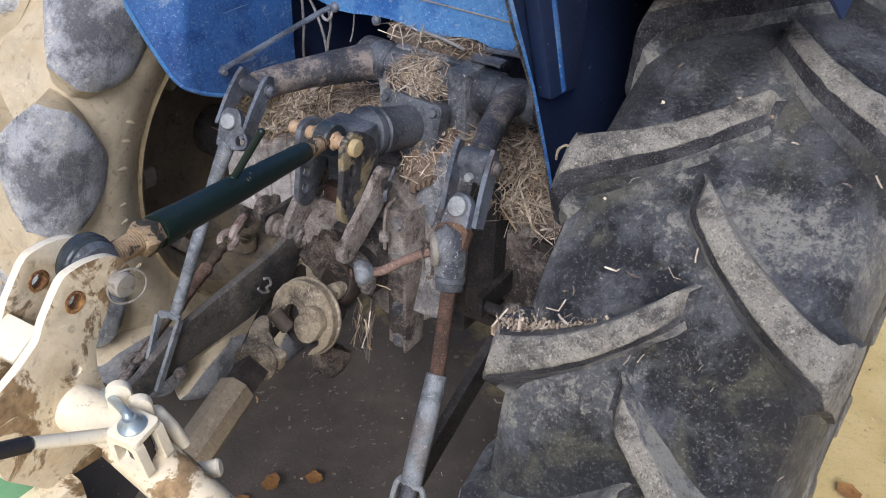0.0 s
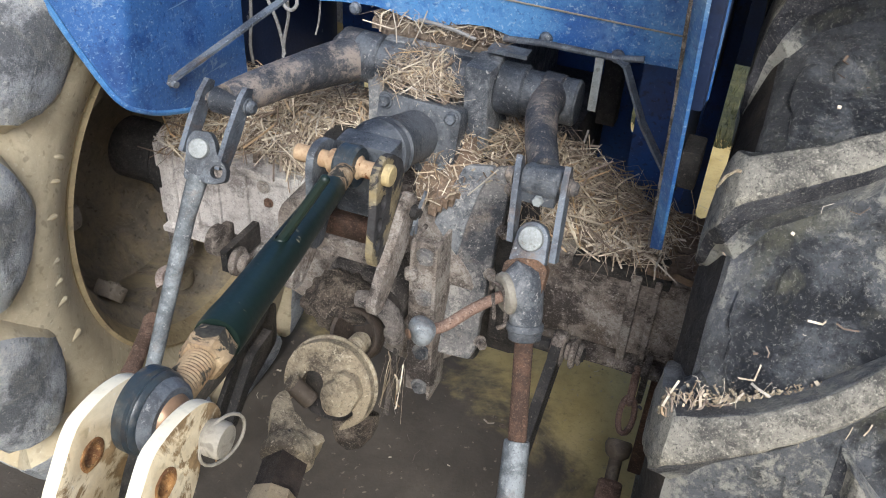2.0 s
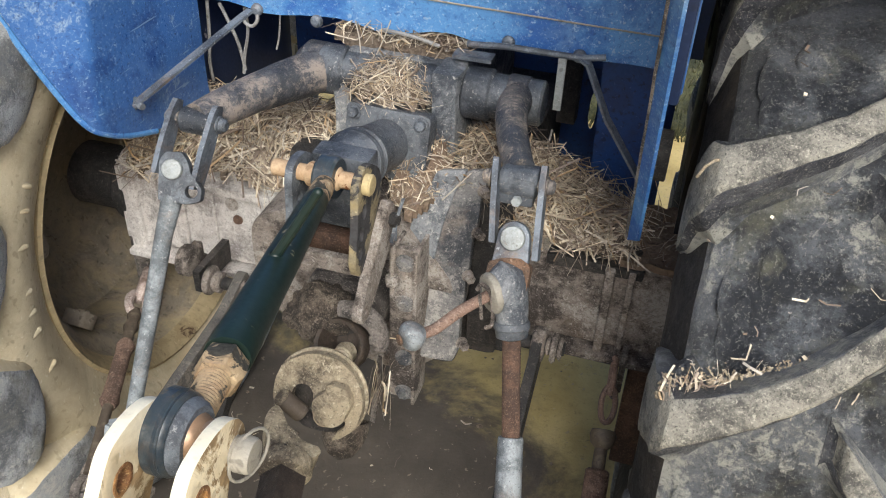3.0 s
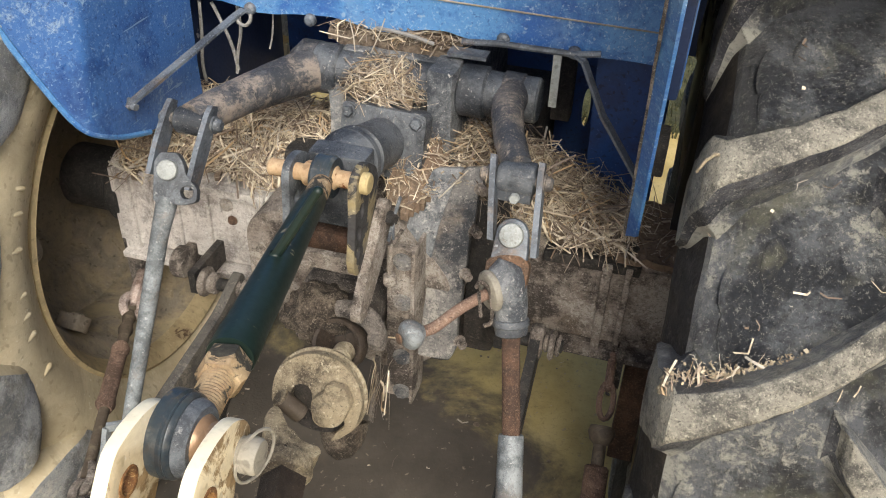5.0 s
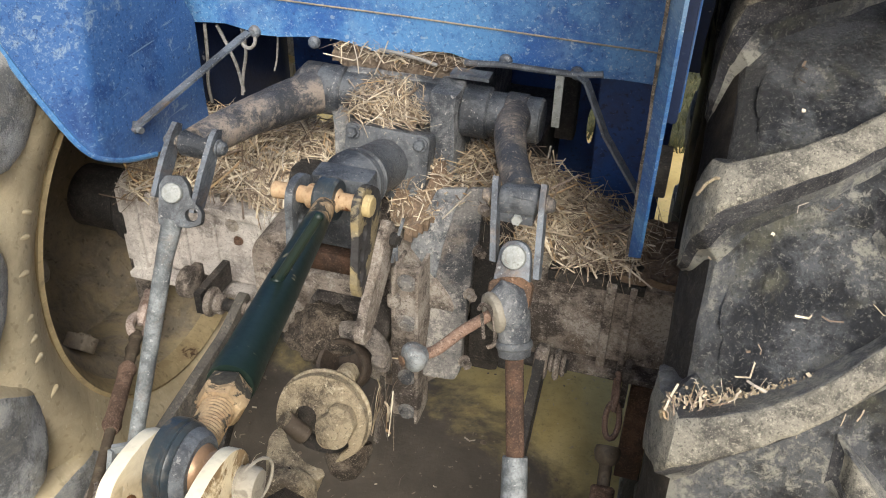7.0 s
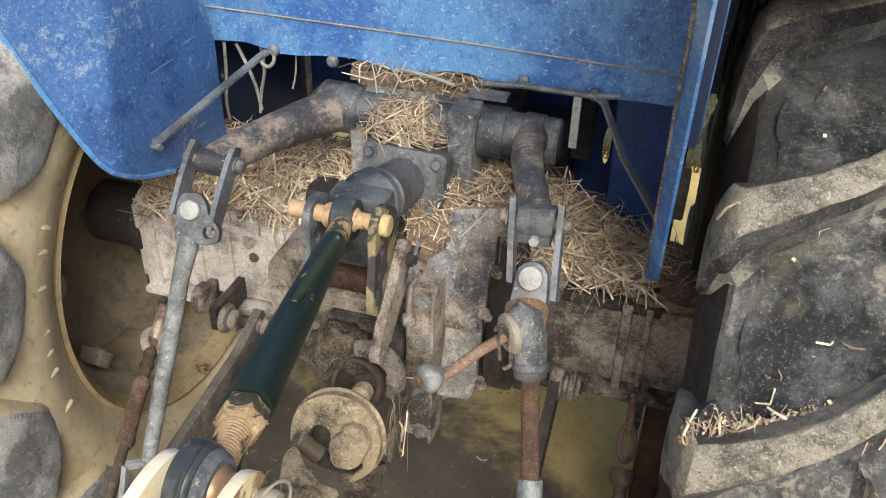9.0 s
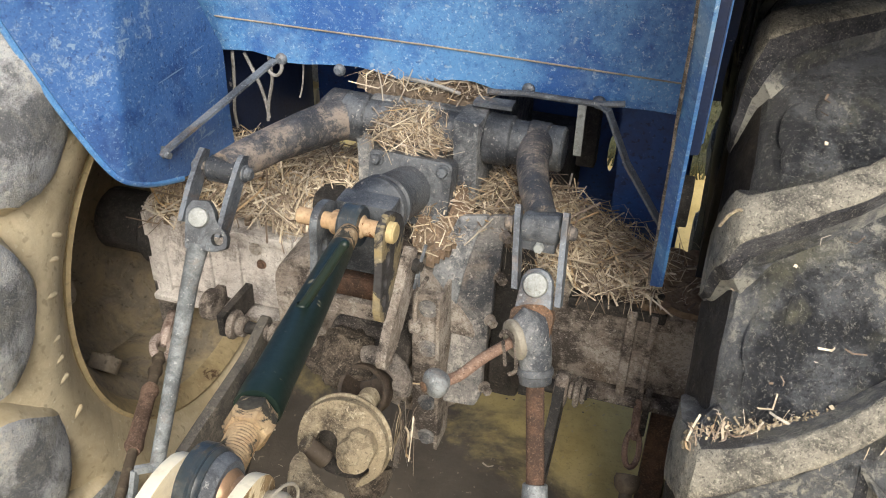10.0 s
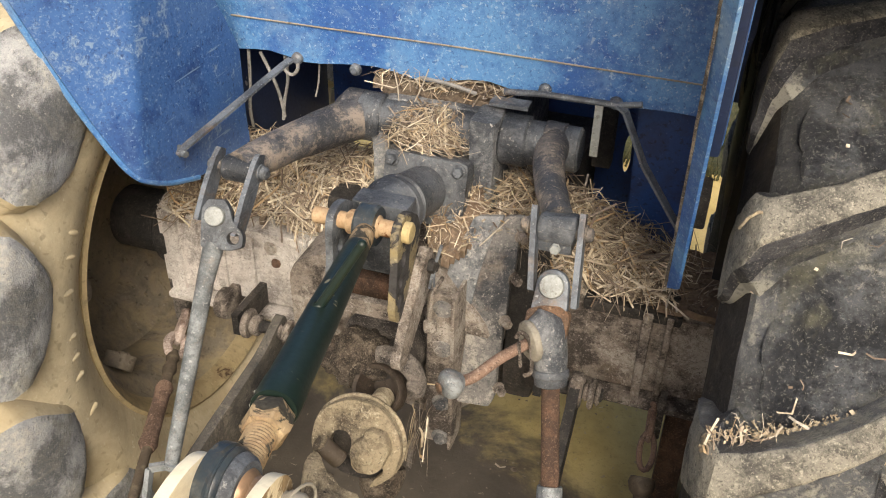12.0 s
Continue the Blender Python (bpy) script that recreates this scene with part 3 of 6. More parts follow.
def straw_pile(label, x0, x1, y0, y1, height, count, seed, cover=1.0, length=(0.03, 0.11), grid=0.012, chaff=None, thick=0.001):
    """A heap: a chaff mound with stalks over it. height(x, y) gives the surface, or None outside."""
    rng = np.random.default_rng(seed)
    bm = bmesh.new()
    nx, ny = max(2, int((x1 - x0) / grid)), max(2, int((y1 - y0) / grid))
    rows = []
    for i in range(nx + 1):
        row = []
        for j in range(ny + 1):
            x, y = x0 + (x1 - x0) * i / nx, y0 + (y1 - y0) * j / ny
            z = height(x, y)
            if z is not None:
                z += noise.noise(Vector((x * 38, y * 38, seed))) * 0.011 + noise.noise(Vector((x * 120, y * 120, seed))) * 0.005
            row.append(None if z is None else bm.verts.new((x, y, z)))
        rows.append(row)
    for i in range(nx):
        for j in range(ny):
            q = (rows[i][j], rows[i + 1][j], rows[i + 1][j + 1], rows[i][j + 1])
            if all(q):
                bm.faces.new(q)
    for v in [v for v in bm.verts if not v.link_faces]:
        bm.verts.remove(v)
    g = bmesh.ops.extrude_face_region(bm, geom=bm.faces[:])
    for v in [v for v in g["geom"] if isinstance(v, bmesh.types.BMVert)]:
        v.co.z -= 0.014
    mound = part("straw_pile", bm, chaff or m_chaff)
    tagged(mound, label, "straw pile", kind="stuff")
    P, N = [], []
    while len(P) < count:
        x, y = rng.uniform(x0, x1), rng.uniform(y0, y1)
        z = height(x, y)
        if z is None:
            continue
        e = 0.01
        zx, zy = height(x + e, y), height(x, y + e)
        N.append(((z - zx) / e if zx is not None else 0, (z - zy) / e if zy is not None else 0, 1))
        P.append((x, y, z + 0.004))
    V, F = stalks(rng, P, N, length, radius=thick, lift=0.008)
    me = bpy.data.meshes.new("stalks")
    me.from_pydata(V, [], F)
    me.materials.append(m_straw)
    ob = new("stalks", me)
    ob.parent = mound
    return mound

# ---- ground ----
def build_ground():
    bm = bmesh.new()
    n = 90
    def coord(i):
        t = 2 * i / n - 1
        return 2.2 * t + 0.9 * t ** 3 + 60 * t ** 15
    vs = [[bm.verts.new((coord(i), coord(j), 0)) for j in range(n + 1)] for i in range(n + 1)]
    for row in vs:
        for v in row:
            if abs(v.co.x) < 6 and abs(v.co.y) < 6:
                v.co.z = noise.noise(v.co * 1.6) * 0.012 + noise.noise(v.co * 7) * 0.004
    for i in range(n):
        for j in range(n):
            bm.faces.new((vs[i][j], vs[i + 1][j], vs[i + 1][j + 1], vs[i][j + 1]))
    tagged(part("ground", bm, m_ground), "trodden ochre earth with a dark patch and straw litter", "ground", kind="structure")


build_ground()


def far_grass():
    """Rough olive grass beyond the bare earth."""
    rng = np.random.default_rng(31)
    V, F = [], []
    nx, ny = 90, 30
    for j in range(ny + 1):
        for i in range(nx + 1):
            u = 2 * i / nx - 1
            x, y = 6 * u + 40 * u ** 5, 2.0 + 4 * j / ny + 40 * (j / ny) ** 4
            y += (0.12 * noise.noise(Vector((x * 2, 0, 3))) + 1.5 * u ** 2 * noise.noise(Vector((x * 0.4, 0, 8)))) * (1 - j / ny)
            V.append((x, y, -0.02 if j == 0 else 0.025 + 0.03 * noise.noise(Vector((x * 3, y * 3, 1)))))
    for j in range(ny):
        for i in range(nx):
            a = j * (nx + 1) + i
            F.append((a, a + 1, a + nx + 2, a + nx + 1))
    for k in range(5000):
        x, y = rng.uniform(-0.6, 1.6), 2.0 + 2.2 * rng.random() ** 1.5
        h, a = rng.uniform(0.03, 0.09), rng.uniform(0, 6.3)
        dx, dy = 0.006 * math.cos(a), 0.006 * math.sin(a)
        q = len(V)
        V += [(x - dx, y - dy, 0.0), (x + dx, y + dy, 0.0), (x + rng.normal() * 0.02, y + rng.normal() * 0.02, h)]
        F.append((q, q + 1, q + 2))
    me = bpy.data.meshes.new("grass")
    me.from_pydata(V, [], F)
    me.materials.append(m_grass)
    tagged(new("grass", me), "dull olive grass beyond the bare earth", "grass", kind="stuff")


far_grass()


# ---- tractor: wheels ----
AXLE_Y, AXLE_Z, WHEEL_X = 0.036, 0.682, 0.727
tractor = thing("tractor", (0, AXLE_Y, 0), "old blue tractor seen from behind, dusty and strewn with straw", "tractor")


def tyre_point(u, r, deg):
    a = radians(deg)
    return Vector((u, -r * math.cos(a), r * math.sin(a)))


TYRE_PROFILE = ((-0.158, 0.392), (-0.172, 0.400), (-0.186, 0.425), (-0.207, 0.462), (-0.217, 0.50), (-0.216, 0.535), (-0.208, 0.575), (-0.198, 0.612),
                (-0.186, 0.640), (-0.160, 0.657), (-0.11, 0.664), (-0.05, 0.669), (0, 0.671))
# station of a lug: u and r of its foot and of its crest, degrees along the tyre, half widths of foot and crest
LUG = ((-0.214, 0.512, -0.216, 0.514, -1.2, 0.052, 0.046), (-0.212, 0.530, -0.222, 0.534, -1.0, 0.090, 0.080), (-0.204, 0.575, -0.224, 0.586, -0.7, 0.104, 0.090), (-0.196, 0.618, -0.220, 0.640, -0.4, 0.092, 0.072),
       (-0.184, 0.642, -0.212, 0.680, -0.1, 0.064, 0.043), (-0.168, 0.655, -0.200, 0.704, 0.2, 0.046, 0.029), (-0.15, 0.659, -0.172, 0.711, 1.1, 0.039, 0.0255),
       (-0.11, 0.664, -0.122, 0.712, 3.1, 0.036, 0.023), (-0.07, 0.667, -0.076, 0.711, 5.5, 0.035, 0.022), (-0.03, 0.669, -0.033, 0.709, 8.5, 0.035, 0.022),
       (0.0, 0.670, -0.004, 0.707, 11.0, 0.034, 0.0225), (0.016, 0.671, 0.008, 0.705, 12.2, 0.033, 0.0215), (0.024, 0.671, 0.013, 0.698, 12.8, 0.030, 0.018), (0.028, 0.671, 0.018, 0.680, 13.2, 0.026, 0.014))
# the broader, less worn tyre
BROAD_LUG = ((-0.214, 0.516, -0.219, 0.522, 0.0, 0.036, 0.024), (-0.212, 0.528, -0.228, 0.538, 0.0, 0.056, 0.043), (-0.205, 0.556, -0.236, 0.565, 0.0, 0.090, 0.075),
             (-0.198, 0.590, -0.240, 0.605, 0.2, 0.128, 0.112), (-0.190, 0.622, -0.238, 0.645, 0.8, 0.148, 0.132), (-0.180, 0.643, -0.227, 0.682, 1.5, 0.150, 0.132),
             (-0.165, 0.655, -0.208, 0.705, 2.0, 0.148, 0.130), (-0.15, 0.659, -0.175, 0.712, 2.6, 0.110, 0.092))
# across a lug: place between foot (1) and crest (0), and height
LUG_SECTION = ((1.28, -0.10, 1), (1.0, 0.07, 1), (0.6, 0.45, 1), (0.25, 0.80, 1), (0.06, 0.95, 1), (-0.16, 1.0, 1), (-0.60, 1.02, 1))


def lug_mesh(flip, seed, skin, crest, foot, shoulder=1.0):
    bm = bmesh.new()
    rows = []
    if shoulder < 1:
        stations = [(*p[:5], p[5] * shoulder, p[6] * shoulder) for p in LUG[:4]] + list(LUG[4:])
    else:
        stations = list(BROAD_LUG) + [(*p[:5], p[5] * 1.3, p[6] * 1.35) for p in LUG[7:]]
    for p, q in zip(stations, stations[1:]):
        rows += [tuple(x + (y - x) * s / 3 for x, y in zip(p, q)) for s in range(3)]
    rows.append(LUG[-1])
    sect = [(f, h, -1) for f, h, _ in LUG_SECTION] + [(f, h, 1) for f, h, _ in LUG_SECTION[::-1]]
    rings = []
    for ub, rb, ut, rt, deg, wb, wt in rows:
        ring = []
        for f, h, sg in sect:
            w = wt + (wb - wt) * f if f > 0 else wt * (1 + f)
            r = rb + (rt - rb) * h
            ring.append(bm.verts.new(tyre_point(ub + (ut - ub) * h, r, deg + sg * math.degrees(w / r))))
        rings.append(ring)
    k = len(sect)
    for i, (p, q) in enumerate(zip(rings, rings[1:])):
        for j in range(k - 1):
            fc = bm.faces.new((p[j], p[j + 1], q[j + 1], q[j]))
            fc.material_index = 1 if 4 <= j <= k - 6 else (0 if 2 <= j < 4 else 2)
    bm.faces.new(rings[0])
    bm.faces.new(rings[-1][::-1])
    for v in bm.verts:
        v.co += noise.noise_vector(v.co * 11 + Vector((seed, 0, 0))) * 0.0035 + noise.noise_vector(v.co * 45 + Vector((seed, 0, 0))) * 0.0022
    if flip:
        for v in bm.verts:
            v.co.x = -v.co.x
    bmesh.ops.recalc_face_normals(bm, faces=bm.faces)
    me = bpy.data.meshes.new("tread_lug")
    bm.to_mesh(me)
    bm.free()
    me.materials.append(skin)
    me.materials.append(crest)
    me.materials.append(foot)
    shade(me, 50)
    return me


LUG_MESH = {(side, flip): [lug_mesh(flip, 3.0 + k + 10 * flip, m_lugshade if side > 0 else m_side, m_crest if side > 0 else m_lugpale, m_tread if side > 0 else m_side, 0.58 if side > 0 else 1.0) for k in range(3)] for flip in (False, True) for side in (1, -1)}


def add_ring(bm, profile, c, n=96, closed=False):
    """A surface turned about the wheel's axle from (u, r) points."""
    rings = [[bm.verts.new(Vector(c) + tyre_point(u, r, 360 * i / n)) for i in range(n)] for u, r in profile]
    for p, q in list(zip(rings, rings[1:])) + ([(rings[-1], rings[0])] if closed else []):
        for i in range(n):
            bm.faces.new((p[i], p[(i + 1) % n], q[(i + 1) % n], q[i]))
    return rings


def build_wheel(side, phase):
    """side: +1 or -1; phase: degrees of the first lug on the tractor's side."""
    c = Vector((side * WHEEL_X, AXLE_Y, AXLE_Z))
    full = list(TYRE_PROFILE) + [(-u, r) for u, r in TYRE_PROFILE[-2::-1]]
    bm = bmesh.new()
    add_ring(bm, [p for a_, b_ in zip(full, full[1:]) for p in (a_, ((a_[0] + b_[0]) / 2, (a_[1] + b_[1]) / 2))] + [full[-1]], c, 180)
    for v in bm.verts:
        v.co += noise.noise_vector(v.co * 9) * 0.003 + noise.noise_vector(v.co * 28) * 0.0012
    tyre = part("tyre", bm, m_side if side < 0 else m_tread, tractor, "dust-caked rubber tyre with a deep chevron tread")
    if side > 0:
        tyre.data.materials.append(m_sideshade)
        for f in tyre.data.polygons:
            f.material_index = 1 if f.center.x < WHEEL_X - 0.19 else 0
    origin[tyre.name] = origin[tractor.name]
    count = 15 if side > 0 else 13
    for k in range(count):
        for flip, off in ((side < 0, 0), (side > 0, 180 / count)):
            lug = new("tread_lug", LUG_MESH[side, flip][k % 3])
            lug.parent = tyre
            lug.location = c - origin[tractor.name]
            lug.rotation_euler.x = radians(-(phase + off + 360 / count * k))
    inner = -side     # towards the tractor
    if side > 0:
        for k in range(15):
            for off, us, r0, w in ((9.5, -0.145, 0.656, 0.030), (13.5, -0.155, 0.654, 0.026), (16.5, -0.120, 0.660, 0.020)):
                bm = bmesh.new()
                ctr = c + tyre_point(us, r0, phase + off + 24 * k)
                nrm = (ctr - c)
                nrm.x *= 0.25
                q = nrm.to_track_quat('Z', 'X').to_matrix().to_4x4()
                bmesh.ops.create_uvsphere(bm, u_segments=16, v_segments=8, radius=1, matrix=Matrix.Translation(ctr) @ q @ Matrix.Diagonal((w * 1.5, w * 0.62, 0.007, 1)))
                rough_up(bm, 0.003, 30, k)
                part("tread_lobe", bm, m_tread, tyre)
    # raised, worn marks on the inner sidewall
    if side < 0:
        for deg in (31, 26, 18.5, 8.5, 3.5, -1.5, -12):
            bm = bmesh.new()
            add_hose(bm, [c + tyre_point(inner * (0.2078 + 0.003 * math.sin(math.pi * (r - 0.40) / 0.2)), r, deg) for r in (0.468, 0.473, 0.484, 0.496, 0.501)], [0.003, 0.0055, 0.0055, 0.0055, 0.003], 10)
            part("sidewall_mark", bm, m_side, tyre)
    # rim: rolled edge, seat, well, dished disc
    bm = bmesh.new()
    p = [(0.165, 0.398), (0.176, 0.413), (0.186, 0.416), (0.190, 0.408), (0.176, 0.394), (0.150, 0.381), (0.128, 0.374), (0.105, 0.352), (0.07, 0.338), (-0.04, 0.336),
         (-0.10, 0.352), (-0.128, 0.374), (-0.15, 0.381), (-0.166, 0.392), (-0.174, 0.404), (-0.168, 0.411), (-0.16, 0.400), (-0.13, 0.380), (0.13, 0.380)]
    add_ring(bm, [(inner * u, r) for u, r in p], c, 96, closed=True)
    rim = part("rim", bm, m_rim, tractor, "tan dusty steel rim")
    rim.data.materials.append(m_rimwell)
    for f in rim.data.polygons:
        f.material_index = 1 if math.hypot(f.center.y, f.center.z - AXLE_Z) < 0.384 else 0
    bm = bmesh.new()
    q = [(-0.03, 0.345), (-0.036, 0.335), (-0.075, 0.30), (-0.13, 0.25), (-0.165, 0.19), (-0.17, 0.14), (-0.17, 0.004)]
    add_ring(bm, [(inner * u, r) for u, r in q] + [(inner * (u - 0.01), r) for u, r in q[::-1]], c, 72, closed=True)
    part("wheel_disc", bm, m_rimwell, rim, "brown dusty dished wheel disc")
    for k in range(8):
        d = -39.3 - 45 * k
        bm = bmesh.new()
        f = Matrix.Translation(c) @ Matrix.Rotation(radians(-d), 4, 'X')
        ol = round_outline([(-0.028, -0.026), (0.022, -0.026), (0.03, 0.0), (0.022, 0.026), (-0.028, 0.026)], 0.008)
        add_plate(bm, ol, f @ Matrix.Translation((inner * 0.085, -0.322, 0)) @ pose(0, 0, 0, 90, 0, 0), 0.034)
        add_box(bm, (inner * 0.085 - 0.012, -0.306, -0.006), (inner * 0.085 + 0.014, -0.300, 0.006), f)
        part("rim_clamp", bm, m_rimwell, rim, soft_edge=0.003)


build_wheel(1, 24.3)
build_wheel(-1, 18.0)


# ---- tractor: rear axle, gear housing ----
def build_axle(side):
    bm = bmesh.new()
    x0, x1 = 0.20, 0.615
    xs = [x0 + (x1 - x0) * i / 12 for i in range(13)]
    sec = [(-0.045, 0.590), (-0.045, 0.765), (-0.01, 0.785), (0.12, 0.785), (0.15, 0.76), (0.15, 0.60), (0.11, 0.575), (-0.01, 0.575)]
    rings = [[bm.verts.new((side * x, y, z)) for y, z in sec] for x in xs]
    for p, q in zip(rings, rings[1:]):
        for j in range(8):
            bm.faces.new((p[j], p[(j + 1) % 8], q[(j + 1) % 8], q[j]))
    bm.faces.new(rings[0])
    bm.faces.new(rings[-1][::-1])
    soften(bm, 0.006)
    rough_up(bm, 0.0025, 24, side)
    skin = m_castpale if side < 0 else m_cast
    axle = part("axle_housing", bm, skin, tractor, "grey cast axle housing caked with dried dirt")
    ribs = ((0.408, 0.426), (0.45, 0.462)) if side > 0 else ((0.565, 0.60), (0.515, 0.53), (0.455, 0.463), (0.385, 0.392))
    for a, b in ribs:
        bm = bmesh.new()
        add_box(bm, (side * a, -0.060 if side > 0 else -0.053, 0.575), (side * b, 0.0, 0.775))
        rough_up(bm, 0.002, 30)
        part("rib", bm, skin, axle, soft_edge=0.004)
    bm = bmesh.new()
    add_box(bm, (side * 0.235, -0.072, 0.563), (side * 0.60, 0.02, 0.578))
    rough_up(bm, 0.002, 40)
    part("lower_flange", bm, skin, axle, soft_edge=0.004)
    bm = bmesh.new()
    if side > 0:
        add_box(bm, (0.30, -0.054, 0.755), (0.475, 0.02, 0.778))
    else:
        add_box(bm, (-0.42, -0.056, 0.752), (-0.26, 0.02, 0.772))
    rough_up(bm, 0.003, 30)
    part("top_lip", bm, m_castdark if side > 0 else m_castpale, axle, soft_edge=0.004)
    # end flange by the wheel
    bm = bmesh.new()
    add_cyl(bm, (side * 0.60, 0.036, 0.682), (side * 0.64, 0.036, 0.682), 0.085, n=28, edge=0.008)
    add_cyl(bm, (side * 0.64, 0.036, 0.682), (side * 0.76, 0.036, 0.682), 0.07, n=24, edge=0.008)
    part("hub", bm, m_castdark, axle)
    if side > 0:
        bolt(axle, (0.45, -0.02, 0.785), (0, 0, 1), 0.016, 0.012)
        bm = bmesh.new()
        add_box(bm, (0.484, -0.03, 0.26), (0.535, 0.03, 0.60))
        part("stay_plate", bm, m_rust, axle, "brown rusty upright plate", soft_edge=0.003)
    else:
        bolt(axle, (-0.345, -0.047, 0.735), (0, -1, 0), 0.011, 0.006, m_cast)
        bolt(axle, (-0.335, -0.047, 0.70), (0, -1, 0), 0.008, 0.006, m_rust)


build_axle(1)
build_axle(-1)


def build_housing():
    # main gear case
    bm = bmesh.new()
    add_box(bm, (-0.22, -0.04, 0.48), (0.22, 0.60, 0.88))
    rough_up(bm, 0.004, 16)
    case = part("gear_case", bm, m_castdark, tractor, "oily cast gear case", soft_edge=0.02)
    # rear cover with a curved, bolted edge
    bm = bmesh.new()
    ol = [(-0.10, 0.56), (0.03, 0.50), (0.13, 0.55), (0.165, 0.66), (0.165, 0.74), (0.10, 0.79), (0.05, 0.84), (0.02, 0.87), (-0.12, 0.86), (-0.24, 0.80), (-0.24, 0.60)]
    add_plate(bm, round_outline(ol, 0.04), at_y(-0.10), 0.13)
    rough_up(bm, 0.003, 20)
    cover = part("rear_cover", bm, m_cast, tractor, "grey dirt-caked rear cover with a curved bolted edge", soft_edge=0.008)
    bm = bmesh.new()
    # leaning bolted flange: x and height, set in a plane that leans back at the foot
    ol = [(0.150, 0.935), (0.184, 0.940), (0.186, 0.905), (0.180, 0.898), (0.181, 0.842), (0.176, 0.834), (0.178, 0.770), (0.174, 0.760), (0.180, 0.690),
          (0.176, 0.680), (0.181, 0.630), (0.172, 0.604), (0.112, 0.600), (0.111, 0.76), (0.118, 0.835), (0.132, 0.895)]
    lean = Matrix(((1, 0, 0, 0), (0, 0.38, -0.93, -0.086 - 0.906 * 0.38), (0, 1.0, 0.36, 0), (0, 0, 0, 1)))
    add_plate(bm, round_outline(ol, 0.006), lean, 0.022)
    rough_up(bm, 0.0015, 30)
    part("cover_flange", bm, m_flange, cover, "grey leaning flange with a scalloped edge", soft_edge=0.003)
    bm = bmesh.new()
    add_plate(bm, round_outline([(0.098, 0.925), (0.150, 0.935), (0.134, 0.895), (0.120, 0.835), (0.112, 0.765), (0.080, 0.770), (0.066, 0.80), (0.062, 0.825), (0.078, 0.875)], 0.008), Matrix.Translation((0, -0.004, 0.002)) @ lean, 0.022)
    rough_up(bm, 0.0015, 30)
    part("cover_shoulder", bm, m_housing, cover, "dark blue-grey painted shoulder", soft_edge=0.003)
    for x, z in ((0.181, 0.908), (0.182, 0.838), (0.176, 0.763), (0.184, 0.645)):
        bolt(cover, (x, -0.094 - (0.906 - z) * 0.38, z), (0.75, -1, 0.2), 0.0095, 0.017, m_cast, 1.2)
    bm = bmesh.new()
    add_box(bm, (0.165, -0.09, 0.56), (0.235, -0.03, 0.88))
    rough_up(bm, 0.004, 25)
    part("side_web", bm, m_castdark, cover, soft_edge=0.01)
    # lower case below the drive
    bm = bmesh.new()
    add_box(bm, (-0.16, -0.03, 0.42), (0.13, 0.45, 0.60))
    rough_up(bm, 0.005, 18)
    part("sump", bm, m_castdark, case, soft_edge=0.025)
    # drive outlet boss
    bm = bmesh.new()
    ol = [(-0.11, 0.70), (-0.085, 0.765), (-0.05, 0.785), (-0.03, 0.77), (0.02, 0.77), (0.05, 0.70), (0.03, 0.62), (-0.09, 0.62)]
    add_plate(bm, round_outline(ol, 0.02), at_y(-0.19), 0.10)
    rough_up(bm, 0.004, 25)
    part("outlet_boss", bm, m_castmid, cover, soft_edge=0.01)
    # upright bracket strip with bolts beside the drive
    bm = bmesh.new()
    add_box(bm, (0.058, -0.228, 0.505), (0.106, -0.212, 0.850))
    rough_up(bm, 0.0007, 30)
    strip = part("bracket_plate", bm, m_cast, tractor, "dirty upright steel bracket plate with bolts", soft_edge=0.004)
    bm = bmesh.new()
    add_box(bm, (0.104, -0.237, 0.50), (0.111, -0.170, 0.85))
    part("bracket_rib", bm, m_cast, strip, soft_edge=0.002)
    for z in (0.823, 0.736, 0.609, 0.522):
        bolt(strip, (0.088, -0.228, z), (0, -1, 0), 0.0122, 0.009, m_flange, 1.45)
    # lift cover on top
    bm = bmesh.new()
    add_box(bm, (-0.118, 0.03, 0.86), (0.108, 0.45, 1.072))
    add_box(bm, (-0.100, -0.03, 0.86), (0.060, 0.06, 0.985))
    add_box(bm, (0.060, -0.025, 0.925), (0.108, 0.06, 1.078))
    add_box(bm, (-0.130, -0.01, 0.90), (-0.098, 0.06, 1.05))
    soften(bm, 0.010)
    bmesh.ops.subdivide_edges(bm, edges=[e for e in bm.edges if e.calc_length() > 0.03], cuts=3, use_grid_fill=True)
    rough_up(bm, 0.004, 22)
    part("lift_housing", bm, m_housing, tractor, "grey-blue worn cast lift housing")
    # spring cylinder with a square flange
    a, b = Vector((-0.006, -0.046, 0.944)), Vector((-0.018, -0.235, 0.992))
    d = (b - a).normalized()
    f, _ = frame_on(a, b)
    bm = bmesh.new()
    add_plate(bm, round_outline([(-0.080, -0.062), (0.080, -0.062), (0.080, 0.062), (-0.080, 0.062)], 0.012), f @ Matrix.Translation((0, 0, 0.006)), 0.036)
    flange = part("flange", bm, m_black, tractor, "square bolted flange, grey-blue and worn", soft_edge=0.004)
    for sx, sy in ((-1, -1), (1, -1), (1, 1), (-1, 1)):
        bolt(flange, f @ Vector((sx * 0.064, sy * 0.046, 0.024)), d, 0.010, 0.009, m_greyblue)
    bm = bmesh.new()
    add_lathe(bm, a, b, [(0.02, 0.044), (0.06, 0.045), (0.10, 0.046), (0.120, 0.047), (0.125, 0.051), (0.133, 0.052), (0.137, 0.048), (0.142, 0.048), (0.146, 0.052), (0.160, 0.052), (0.165, 0.047), (0.185, 0.042), (0.205, 0.026), (0.205, 0)], 40)
